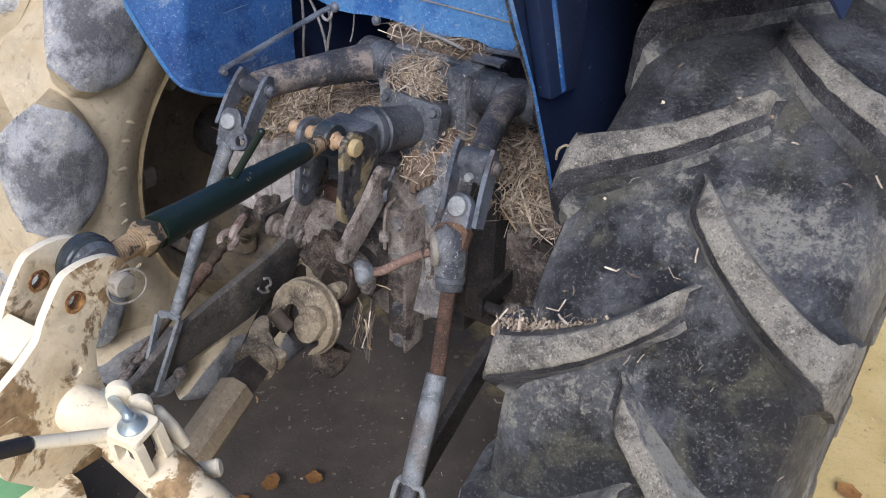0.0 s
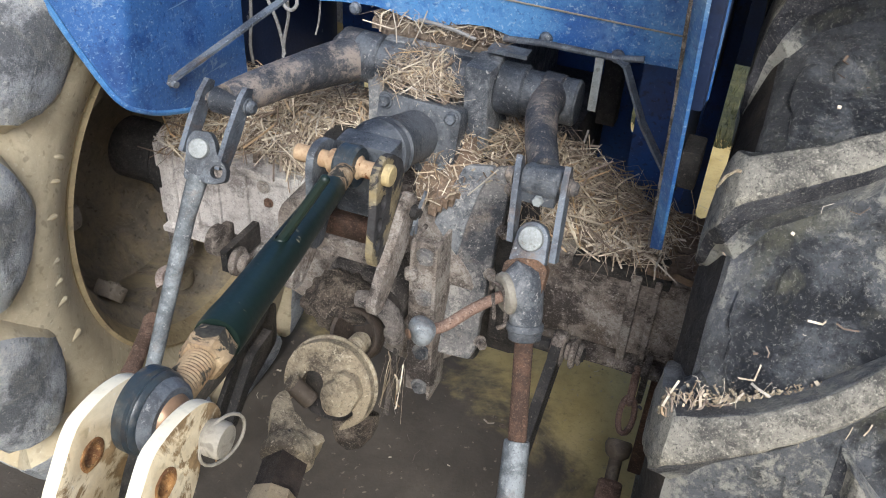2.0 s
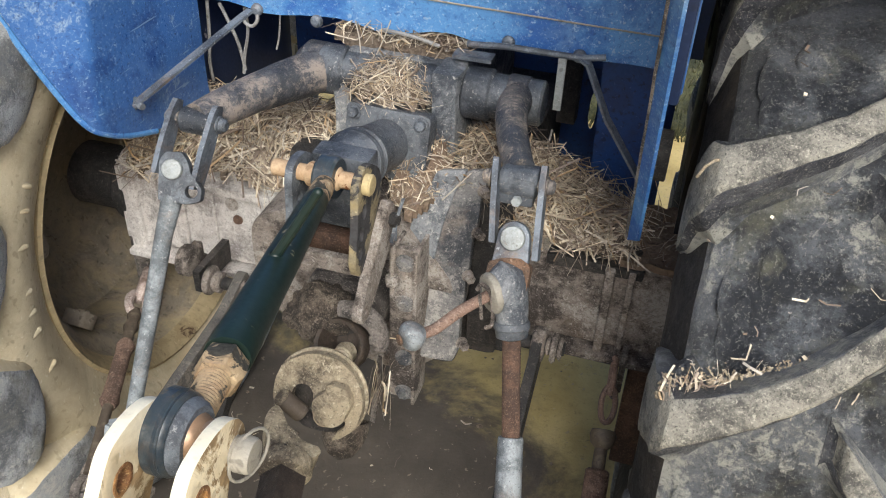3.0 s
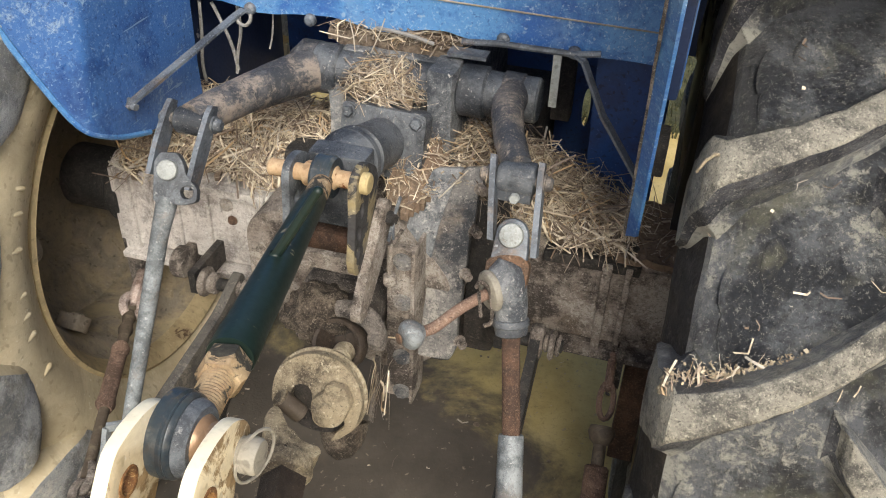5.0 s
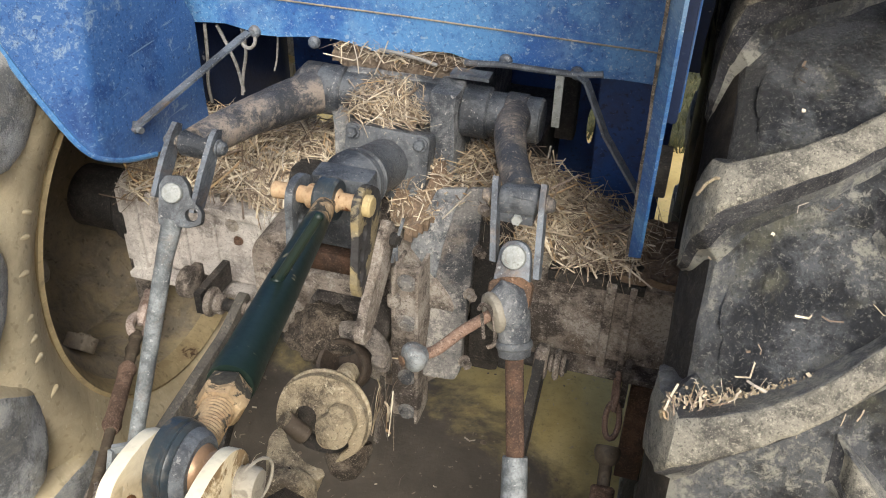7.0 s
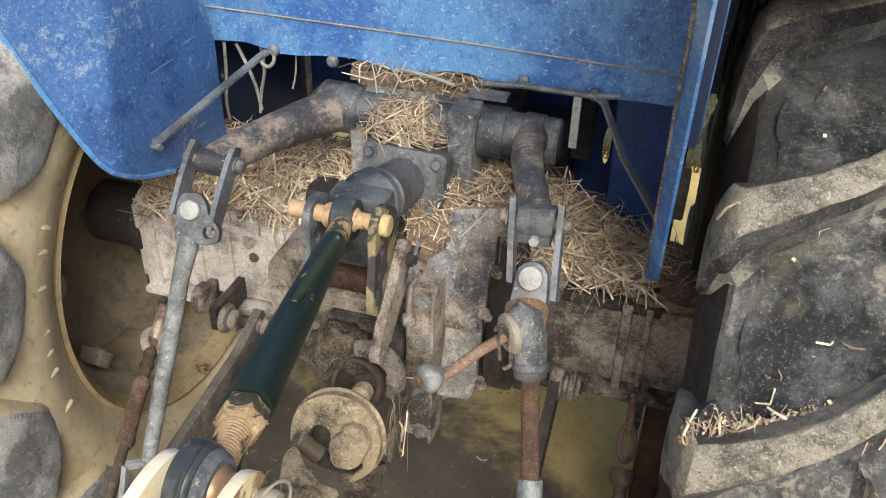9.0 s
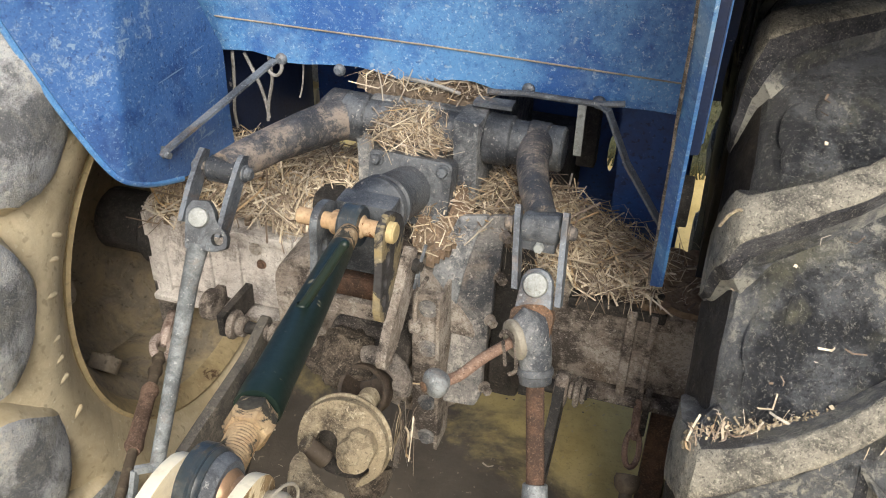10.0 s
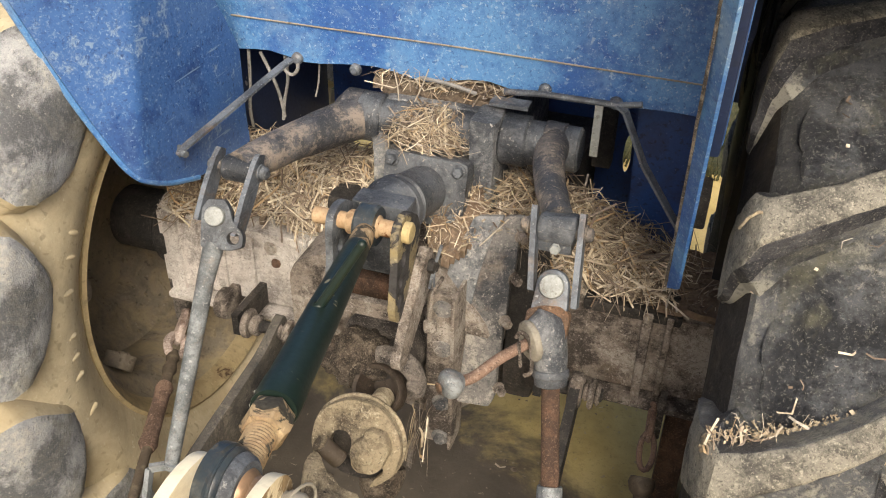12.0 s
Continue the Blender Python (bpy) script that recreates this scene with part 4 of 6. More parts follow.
    part("spring_cylinder", bm, m_black, tractor, "black painted round spring cylinder")
    # top link bracket: two side plates with holes, and a curved second arm
    for x, top, mat in ((0.047, 1.045, m_ochre), (-0.058, 1.045, m_greyblue)):
        bm = bmesh.new()
        ol = [(-0.346, top - 0.026), (-0.338, top - 0.006), (-0.316, top + 0.002), (-0.288, top - 0.004), (-0.255, top - 0.03), (-0.245, 0.98), (-0.275, 0.94), (-0.300, 0.905), (-0.322, 0.868), (-0.352, 0.872), (-0.362, 0.90), (-0.348, 0.97)]
        add_plate(bm, round_outline(ol, 0.012), at_x(x), 0.013, ((-0.322, 0.975, 0.009, 0.013), (-0.334, 0.942, 0.008, 0.012), (-0.341, 0.910, 0.008, 0.012)))
        part("rocker_plate", bm, mat, tractor, "bracket plate with holes, flaking ochre and black paint", soft_edge=0.002)
    bm = bmesh.new()
    add_box(bm, (-0.055, -0.27, 0.90), (0.04, -0.225, 1.03))
    part("rocker_web", bm, m_black, tractor, soft_edge=0.006)
    for z0, z1, mat in ((0.885, 0.915, m_castdark), (0.83, 0.868, m_rust)):
        bm = bmesh.new()
        add_box(bm, (-0.09, -0.25, z0), (0.035, -0.20, z1))
        part("cross_bar", bm, mat, tractor, "brown rusty cross bar", soft_edge=0.004)
    bm = bmesh.new()
    add_box(bm, (-0.085, -0.302, 0.832), (0.048, -0.286, 0.862))
    rough_up(bm, 0.0015, 40)
    lug = part("cross_bar", bm, m_cast, tractor, "grey dirty cross bar", soft_edge=0.003)
    bolt(lug, (-0.055, -0.300, 0.838), (0, -1, 0), 0.011, 0.010, m_cast, 1.3)
    bm = bmesh.new()
    bmesh.ops.create_icosphere(bm, subdivisions=5, radius=1, matrix=Matrix.Translation((-0.048, -0.280, 0.722)) @ Matrix.Diagonal((0.060, 0.050, 0.050, 1)))
    rough_up(bm, 0.016, 24, 3)
    rough_up(bm, 0.007, 80, 5)
    part("dirt_clump", bm, m_clump, tractor, "brown lump of dried dirt")
    bm = bmesh.new()
    add_lathe(bm, (-0.072, -0.27, 0.684), (-0.066, -0.315, 0.688), [(0, 0), (0, 0.016), (0.012, 0.016), (0.014, 0.0125), (0.040, 0.0120), (0.043, 0.010), (0.043, 0.006), (0.030, 0.0055), (0.030, 0)], 14)
    rough_up(bm, 0.0012, 60)
    part("pipe_fitting", bm, m_cast, tractor, "small dirty pipe fitting with an open end")
    bm = bmesh.new()
    ol = [(-0.225, 0.935), (-0.245, 0.955), (-0.262, 0.945), (-0.30, 0.905), (-0.345, 0.865), (-0.382, 0.822), (-0.378, 0.80), (-0.352, 0.795), (-0.30, 0.83), (-0.25, 0.87), (-0.225, 0.90)]
    add_plate(bm, round_outline(ol, 0.012), at_x(0.060), 0.016, ((-0.357, 0.815, 0.007, 0.010),))
    part("draft_arm", bm, m_cast, tractor, "grey worn curved bracket arm", soft_edge=0.003)
    bm = bmesh.new()
    add_plate(bm, round_outline(ol, 0.012), at_x(-0.085), 0.016, ((-0.357, 0.815, 0.007, 0.010),))
    part("draft_arm", bm, m_cast, tractor, "grey worn curved bracket arm", soft_edge=0.003)
    bolt(tractor, (0.068, -0.247, 0.92), (1, -0.3, 0), 0.012, 0.014, m_castdark, 0, "arm_bolt")
    bm = bmesh.new()
    add_hose(bm, [(0.085, -0.235, 0.955), (0.078, -0.25, 0.92), (0.074, -0.262, 0.885)], 0.003, 6)
    add_hose(bm, [(0.078, -0.25, 0.92), (0.082, -0.262, 0.89)], 0.0025, 6)
    part("split_pin", bm, m_greyblue, tractor)
    bm = bmesh.new()
    add_hose(bm, curve_pts([(0.085, -0.225, 0.885), (0.078, -0.25, 0.872), (0.075, -0.256, 0.84), (0.075, -0.258, 0.775)]), 0.0038, 7)
    hp = part("hanging_pin", bm, m_cast, tractor, "thin hanging pin with a small nut")
    bm = bmesh.new()
    hex_head(bm, (0.075, -0.258, 0.797), (0, 0, 1), 0.0125, 0.017)
    part("nut", bm, m_cast, hp)


build_housing()


# ---- tractor: lift shaft, lift arms, lift rods ----
def build_lift():
    bm = bmesh.new()
    add_cyl(bm, (-0.20, 0.03, 1.028), (0.25, 0.03, 1.028), 0.040, n=28, edge=0.004)
    shaft = part("lift_shaft", bm, m_black, tractor, "black and brown cross shaft")
    for x in (0.108, -0.165):
        bm = bmesh.new()
        add_cyl(bm, (x, 0.03, 1.028), (x + 0.05, 0.03, 1.028), 0.046, n=28, edge=0.004)
        part("shaft_collar", bm, m_black, shaft)
    for s in (1, -1):
        hub = Vector((0.205, 0.03, 1.028)) if s > 0 else Vector((-0.175, 0.03, 1.028))
        tip = Vector((s * 0.268, -0.235, 1.030))
        bm = bmesh.new()
        add_cyl(bm, hub - Vector((0.036, 0, 0)), hub + Vector((0.032, 0, 0)), 0.043 if s > 0 else 0.047, n=48, edge=0.018)
        if s > 0:
            pts = curve_pts([hub + Vector((0.002, -0.01, 0.010)), hub + Vector((0.004, -0.075, 0.016)), hub + Vector((0.026, -0.16, 0.008)), tip + Vector((-0.004, 0.02, 0))], 6)
            rs = [0.030 - 0.007 * i / (len(pts) - 1) for i in range(len(pts))]
        else:
            pts = curve_pts([hub + Vector((0.02, 0.01, 0.0)), hub + Vector((-0.025, -0.08, 0.0)), hub + Vector((-0.058, -0.16, 0.002)), tip + Vector((0, -0.005, 0))], 6)
            rs = [0.042 - 0.014 * i / (len(pts) - 1) for i in range(len(pts))]
        add_hose(bm, pts, rs, 24)
        rough_up(bm, 0.0015, 30)
        arm = part("lift_arm", bm, m_brownarm if s > 0 else m_muddy, tractor, "heavy curved lift arm, brown-stained" if s > 0 else "heavy black lift arm with dried mud")
        bm = bmesh.new()
        add_cyl(bm, tip + Vector((-0.030, -0.002, -0.004)), tip + Vector((0.030, -0.002, -0.004)), 0.024 if s > 0 else 0.022, n=28, edge=0.006)
        if s > 0:
            add_box(bm, (tip.x - 0.026, tip.y - 0.022, tip.z - 0.034), (tip.x + 0.026, tip.y + 0.03, tip.z + 0.012))
        rough_up(bm, 0.0012, 40)
        part("arm_end", bm, m_black, arm, soft_edge=0.004)
        bm = bmesh.new()
        add_cyl(bm, tip + Vector((-0.052, -0.008, 0)), tip + Vector((0.052, -0.008, 0)), 0.010, n=14, edge=0.002)
        part("arm_pin", bm, m_brownarm, arm)
        for e in (-1, 1):
            bm = bmesh.new()
            c = tip + Vector((e * 0.041, -0.008, 0))
            add_lathe(bm, c, c + Vector((e, 0, 0)), [(0, 0), (0, 0.0145), (0.003, 0.0145), (0.004, 0.0115), (0.011, 0.0105), (0.014, 0.007), (0.014, 0)], 18)
            part("bolt", bm, m_brownarm if s > 0 else m_greyblue, arm)
        if s > 0:
            bolt(arm, tip + Vector((0.003, -0.026, -0.022)), (0, -1, 0.2), 0.0085, 0.009, m_bolt, 0)
        # two straps down to the rod's head
        low = Vector((s * 0.28, -0.302, 0.965))
        for e in (-1, 1):
            bm = bmesh.new()
            a = tip + Vector((e * 0.036, -0.004, 0.018))
            b = low + Vector((e * 0.0335, 0.010, 0.004 if e < 0 else -0.012))
            c1, c2 = a, b
            ax = Vector((0, c2.z - c1.z, -(c2.y - c1.y))).normalized() * -0.016
            q = []
            for p, w in ((c1 - (c2 - c1).normalized() * 0.012, 0.55), (c1 + (c2 - c1) * 0.06, 0.9), (c1 + (c2 - c1) * 0.6, 1.15), (c2 + (c2 - c1).normalized() * 0.018, 0.95)):
                for dx in (-0.0045, 0.0045):
                    q.append((p + ax * w + Vector((dx, 0, 0)), p - ax * w + Vector((dx, 0, 0))))
            rings = [[bm.verts.new(q[i][0]), bm.verts.new(q[i][1]), bm.verts.new(q[i + 1][1]), bm.verts.new(q[i + 1][0])] for i in range(0, 8, 2)]
            for p, r in zip(rings, rings[1:]):
                for j in range(4):
                    bm.faces.new((p[j], p[(j + 1) % 4], r[(j + 1) % 4], r[j]))
            bm.faces.new(rings[0])
            bm.faces.new(rings[-1])
            part("strap", bm, m_strap, arm, "grey-blue flat steel strap", soft_edge=0.002)

    # rod on the levelling side: head, gearbox, crank, threaded bar, sleeve
    top = Vector((0.28, -0.300, 0.968))
    box_a, box_b = Vector((0.288, -0.335, 0.915)), Vector((0.301, -0.362, 0.850))
    rod_end = Vector((0.330, -0.438, 0.705))
    sleeve_end = Vector((0.362, -0.56, 0.555))
    bm = bmesh.new()
    f = look(top, top + Vector((0, 1, -0.62)))
    ol = [(-0.025, -0.075), (0.028, -0.075), (0.028, -0.03), (0.0235, 0.008), (0.015, 0.021), (0, 0.026), (-0.015, 0.021), (-0.0235, 0.008), (-0.025, -0.03)]
    add_plate(bm, round_outline(ol, 0.006), f, 0.022)
    head = part("rod_head", bm, m_strap, tractor, "grey-blue flat rod head stained with rust", soft_edge=0.004)
    bm = bmesh.new()
    add_plate(bm, round_outline([(-0.030, -0.082), (0.034, -0.082), (0.034, -0.036), (0.018, -0.026), (-0.010, -0.030), (-0.030, -0.040)], 0.006), f, 0.0245)
    part("head_tail", bm, m_orangerust, head, "orange rust-stained lower end", soft_edge=0.003)
    n_ = (f.to_3x3() @ Vector((0, 0, 1))).normalized()
    bm = bmesh.new()
    add_lathe(bm, top + n_ * 0.010, top + n_ * 0.03, [(0, 0), (0, 0.0185), (0.007, 0.0185), (0.010, 0.0170), (0.0115, 0.011), (0.0115, 0)], 24)
    part("head_bolt", bm, m_bolt, head, "pale round bolt head")
    bm = bmesh.new()
    ax = (box_b - box_a).normalized()
    c = Vector((0.266, -0.358, 0.905))
    d = Vector((-0.72, -0.62, -0.05)).normalized()
    add_hose(bm, curve_pts([box_b + ax * 0.004, box_b - ax * 0.030, box_a - ax * 0.008 + Vector((-0.004, -0.004, 0)), c - d * 0.010 + Vector((0, 0, 0.002)), c], 6),
             [0.0225, 0.0225, 0.0225, 0.0230, 0.0240, 0.0250, 0.0255, 0.0260, 0.0265, 0.0270, 0.0270, 0.0265, 0.0260, 0.0255, 0.0250, 0.0250, 0.0250, 0.0250, 0.0250, 0.0250, 0.0250, 0.0250, 0.0250, 0.0250, 0.0245], 20)
    rough_up(bm, 0.0012, 50)
    gear = part("levelling_box", bm, m_housing, tractor, "grey-blue worn elbow gearbox with rust")
    bm = bmesh.new()
    add_lathe(bm, box_b - ax * 0.012, box_b + ax * 0.014, [(0, 0), (0, 0.0255), (0.003, 0.0275), (0.010, 0.0275), (0.012, 0.0255), (0.016, 0.0250), (0.024, 0.0240), (0.026, 0.020), (0.026, 0)], 28)
    part("box_skirt", bm, m_black, gear)
    bm = bmesh.new()
    add_lathe(bm, c - d * 0.004, c + d * 0.012, [(0, 0.030), (0.004, 0.0315), (0.010, 0.0300), (0.013, 0.0255), (0.013, 0.0165), (0.006, 0.0150), (0.002, 0.0150), (0, 0.0150)], 32, closed=True)
    rough_up(bm, 0.0008, 60)
    part("crank_collar", bm, m_duststeel, gear, "pale dirty round collar")
    bm = bmesh.new()
    add_cyl(bm, c - d * 0.004, c + d * 0.004, 0.0155, n=20)
    part("collar_core", bm, m_rust, gear, "rusty brown core")
    bm = bmesh.new()
    k0, k2 = c - d * 0.005, Vector((0.181, -0.436, 0.867))
    add_hose(bm, curve_pts([k0, k0.lerp(k2, 0.45), k0.lerp(k2, 0.80) + Vector((0, -0.004, -0.006)), k2 + Vector((-0.004, -0.004, 0))], 6), 0.0085, 12)
    crank = part("crank_handle", bm, m_pinkrust, gear, "pink-brown rusty crank rod")
    bm = bmesh.new()
    kn = Vector((0.160, -0.459, 0.867))
    add_lathe(bm, k2, kn, [(-0.006, 0), (-0.006, 0.010), (0.002, 0.0180), (0.009, 0.0218), (0.015, 0.0224), (0.021, 0.0205), (0.026, 0.0155), (0.0275, 0.008), (0.028, 0)], 32)
    part("knob", bm, m_galv, crank, "worn grey steel knob")
    bm = bmesh.new()
    ka = (kn - k2).normalized()
    add_cyl(bm, kn + ka * 0.000, kn + ka * 0.0035, 0.0085, n=16, edge=0.001)
    part("rust_spot", bm, m_orangerust, gear, "rusty rivet end")
    bm = bmesh.new()
    s0 = c + Vector((-0.012, -0.012, 0.016))
    add_hose(bm, curve_pts([s0 + Vector((-0.008, 0, -0.006)), s0 + Vector((0.0, -0.006, 0.010)), s0 + Vector((0.014, -0.004, -0.008)), s0 + Vector((0.020, -0.008, -0.055)), s0 + Vector((0.010, -0.010, -0.066))]), 0.0032, 6)
    add_hose(bm, [s0 + Vector((-0.002, -0.008, -0.008)), s0 + Vector((0.004, -0.010, -0.05))], 0.003, 6)
    part("spring_clip", bm, m_cast, gear, "bent wire spring clip")
    bm = bmesh.new()
    add_cyl(bm, box_b + Vector((-0.001, 0.0, 0.002)), box_b + Vector((0.003, -0.006, -0.014)), 0.018, n=20, edge=0.003)
    part("box_collar", bm, m_black, gear)
    # threaded bar
    bm = bmesh.new()
    L = (rod_end - box_b).length
    prof = []
    n = 64
    for i in range(n + 1):
        prof.append((L * i / n, 0.0142 if i % 2 else 0.0137))
    add_lathe(bm, box_b, rod_end, [(0, 0)] + prof + [(L, 0)], 14)
    part("threaded_bar", bm, m_rust, tractor, "brown rusty threaded bar")
    bm = bmesh.new()
    L = (sleeve_end - rod_end).length
    add_lathe(bm, rod_end, sleeve_end, [(0, 0), (0, 0.0185), (0.004, 0.0195), (0.10, 0.0205), (L, 0.0195), (L, 0)], 18)
    sleeve = part("rod_sleeve", bm, m_galv, tractor, "chipped grey-blue tube sleeve")
    u = (sleeve_end - rod_end).normalized()
    bm = bmesh.new()
    lo = sleeve_end
    w = Vector((1, 0, 0))
    add_hose(bm, curve_pts([lo + w * 0.022 - u * 0.0, lo + w * 0.030 + u * 0.02, lo + w * 0.026 + u * 0.09, lo + u * 0.14 + w * 0.01]), 0.0055, 8)
    add_hose(bm, curve_pts([lo - w * 0.022 - u * 0.0, lo - w * 0.030 + u * 0.02, lo - w * 0.026 + u * 0.09, lo + u * 0.14 - w * 0.01]), 0.0055, 8)
    add_hose(bm, curve_pts([lo + w * 0.024, lo - Vector((0, 0.012, 0)) - u * 0.006, lo - w * 0.024]), 0.0055, 8)
    part("spring_loop", bm, m_bolt, sleeve, "pale bent steel loop")
    bm = bmesh.new()
    add_cyl(bm, lo, lo + u * 0.15, 0.015, n=14, edge=0.003)
    part("rod_tail", bm, m_black, sleeve)

    # plain rod on the other side
    topl = Vector((-0.282, -0.300, 0.968))
    end = Vector((-0.298, -0.512, 0.588))
    f = look(topl, topl + Vector((-0.25, 1, -0.6)))
    bm = bmesh.new()
    ol = [(-0.024, -0.052), (0.026, -0.056), (0.046, -0.05), (0.048, -0.03), (0.028, -0.005), (0.024, 0.012), (0.014, 0.028), (-0.014, 0.028), (-0.024, 0.012)]
    add_plate(bm, round_outline(ol, 0.006), f, 0.020, ((0.030, -0.035, 0.010, 0.010),))
    head = part("rod_head", bm, m_greyblue, tractor, "grey-blue flat rod head with a side eye", soft_edge=0.003)
    n_ = (f.to_3x3() @ Vector((0, 0, 1))).normalized()
    bm = bmesh.new()
    add_lathe(bm, topl + n_ * 0.009, topl + n_ * 0.03, [(0, 0), (0, 0.0170), (0.007, 0.0170), (0.010, 0.0155), (0.0115, 0.010), (0.0115, 0)], 24)
    part("head_bolt", bm, m_bolt, head, "pale round bolt head")
    bm = bmesh.new()
    add_hose(bm, [topl + Vector((0.0, -0.018, -0.04)), topl + (end - topl) * 0.25, end], [0.0175, 0.0145, 0.0125], 16)
    part("lift_rod", bm, m_galv, tractor, "slim grey galvanised lift rod")
    bm = bmesh.new()
    bend = [(-0.326, -0.575, 0.500), (-0.326, -0.530, 0.594), (-0.303, -0.518, 0.596), (-0.279, -0.514, 0.590), (-0.277, -0.603, 0.456)]
    for a, b in zip(bend, bend[1:]):
        bar_between(bm, a, b, 0.009, 0.014)
    bolt(tractor, (-0.272, -0.548, 0.468), (1, -0.1, 0.1), 0.012, 0.012, m_castmid, 1.2, "fork_bolt")
    part("rod_fork", bm, m_galv, tractor, "bent steel fork loop")


build_lift()


# ---- tractor: lower links, check chains ----
def build_links():
    for s, a, b in ((-1, (-0.305, -0.145, 0.610), (-0.315, -0.80, 0.462)), (1, (0.318, -0.150, 0.645), (0.318, -0.80, 0.300))):
        bm = bmesh.new()
        if s < 0:
            ol = [(-0.120, 0.640), (-0.218, 0.602), (-0.40, 0.580), (-0.521, 0.562), (-0.64, 0.51), (-0.82, 0.50), (-0.82, 0.43), (-0.64, 0.45), (-0.52, 0.467), (-0.32, 0.468), (-0.17, 0.500), (-0.11, 0.58)]
            add_plate(bm, round_outline(ol, 0.02), at_x(-0.292), 0.020)
        else:
            bar_between(bm, a, b, 0.018, 0.062)
        link = part("lower_link", bm, m_linkbar if s < 0 else m_castdark, tractor, "dark steel lower link bar", soft_edge=0.004)
        a = Vector(a)
        for x0, x1, r in ((-0.056, -0.042, 0.031), (-0.040, -0.020, 0.022), (0.022, 0.032, 0.018), (0.036, 0.048, 0.027), (0.05, 0.064, 0.016)) if s < 0 else ((-0.012, 0.012, 0.033), (0.014, 0.024, 0.017), (0.024, 0.034, 0.030), (0.036, 0.044, 0.021)):
            bm = bmesh.new()
            add_cyl(bm, a + Vector((x0, 0, 0)), a + Vector((x1, 0, 0)), r, n=20, edge=0.004)
            part("bush", bm, m_cast, link)
        bm = bmesh.new()
        add_cyl(bm, a - Vector((0.07, 0, 0)), a + Vector((0.08 if s < 0 else 0.048, 0, 0)), 0.013, n=14, edge=0.002)
        add_box(bm, (a.x - 0.075, a.y - 0.02, a.z - 0.02), (a.x - 0.06, -0.04, a.z + 0.03))
        part("link_pin", bm, m_castdark, link)
        b = Vector(b)
        bm = bmesh.new()
        add_cyl(bm, b - Vector((0.02, 0, 0)), b + Vector((0.02, 0, 0)), 0.042, n=24, edge=0.006)
        part("link_eye", bm, m_castdark, link)
    # dark curved bracket hanging below the link bar
    bm = bmesh.new()
    add_plate(bm, round_outline([(-0.11, 0.50), (-0.20, 0.50), (-0.275, 0.450), (-0.357, 0.370), (-0.392, 0.318), (-0.345, 0.310), (-0.25, 0.345), (-0.12, 0.395)], 0.014), at_x(-0.300), 0.012)
    add_plate(bm, round_outline([(-0.16, 0.47), (-0.235, 0.455), (-0.31, 0.375), (-0.345, 0.330), (-0.315, 0.330), (-0.25, 0.395), (-0.17, 0.43)], 0.008), at_x(-0.284), 0.020)
    part("link_bracket", bm, m_castdark, tractor, "dark curved bracket below the lower link", soft_edge=0.003)
    # pale S-shaped clip left on the link bar
    bm = bmesh.new()
    add_hose(bm, curve_pts([(-0.276, -0.271, 0.556), (-0.275, -0.256, 0.549), (-0.275, -0.252, 0.530), (-0.275, -0.266, 0.528), (-0.275, -0.262, 0.514), (-0.275, -0.280, 0.522), (-0.276, -0.292, 0.540)], 5), 0.0034, 8)
    part("clip", bm, m_wire, tractor, "pale S-shaped wire clip")
    # check chain with turnbuckle
    bm = bmesh.new()
    add_cyl(bm, (-0.455, -0.09, 0.60), (-0.425, -0.09, 0.60), 0.034, n=20, edge=0.005)
    add_box(bm, (-0.45, -0.09, 0.565), (-0.43, -0.02, 0.62))
    part("chain_bracket", bm, m_cast, tractor, soft_edge=0.003)
    def link_ring(c, d, long_, wide, r, roll):
        d = Vector(d).normalized()
        o = d.orthogonal().normalized()
        o = Matrix.Rotation(roll, 3, d) @ o
        pts = []
        for i in range(16):
            t = 2 * math.pi * i / 16
            pts.append(Vector(c) + d * (math.cos(t) * long_) + o * (math.sin(t) * wide))
        bm = bmesh.new()
        add_hose(bm, pts, r, 7, closed=True)
        return bm
    p0, p1 = Vector((-0.615, -0.012, 0.465)), Vector((-0.345, -0.62, 0.485))
    d = (p1 - p0).normalized()
    along = lambda s: p0 + d * s
    part("shackle", link_ring(along(0.045), d, 0.048, 0.024, 0.011, 0.4), m_shackle, tractor, "pale pinkish dusty shackle")
    part("chain_link", link_ring(along(0.115), d, 0.036, 0.020, 0.010, 1.8), m_shackle, tractor, "pale pinkish dusty link")
    bm = bmesh.new()
    add_lathe(bm, along(0.14), along(0.26), [(0, 0), (0, 0.010), (0.02, 0.015), (0.035, 0.011), (0.06, 0.016), (0.075, 0.011), (0.12, 0.013), (0.12, 0)], 12)
    part("hook_bar", bm, m_shaftdark, tractor)
    bm = bmesh.new()
    add_lathe(bm, along(0.25), along(0.45), [(0, 0), (0, 0.014), (0.01, 0.019), (0.03, 0.016), (0.15, 0.016), (0.17, 0.019), (0.185, 0.013), (0.185, 0)], 16)
    rough_up(bm, 0.002, 40)
    part("turnbuckle", bm, m_pinkrust, tractor, "pink-brown rusty turnbuckle sleeve")
    bm = bmesh.new()
    add_cyl(bm, along(0.43), along(0.60), 0.010, n=12)
    part("hook_bar", bm, m_shaftdark, tractor)
    for k in range(3):
        part("chain_link", link_ring(along(0.60 + 0.04 * k), d, 0.03, 0.016, 0.008, 1.6 * k), m_cast, tractor)
    bm = bmesh.new()
    add_box(bm, (-0.635, -0.02, 0.44), (-0.60, 0.02, 0.60))
    part("chain_bracket", bm, m_castmid, tractor, soft_edge=0.003)
    # the other side: chain by the wheel
    c0 = Vector((0.456, -0.075, 0.575))
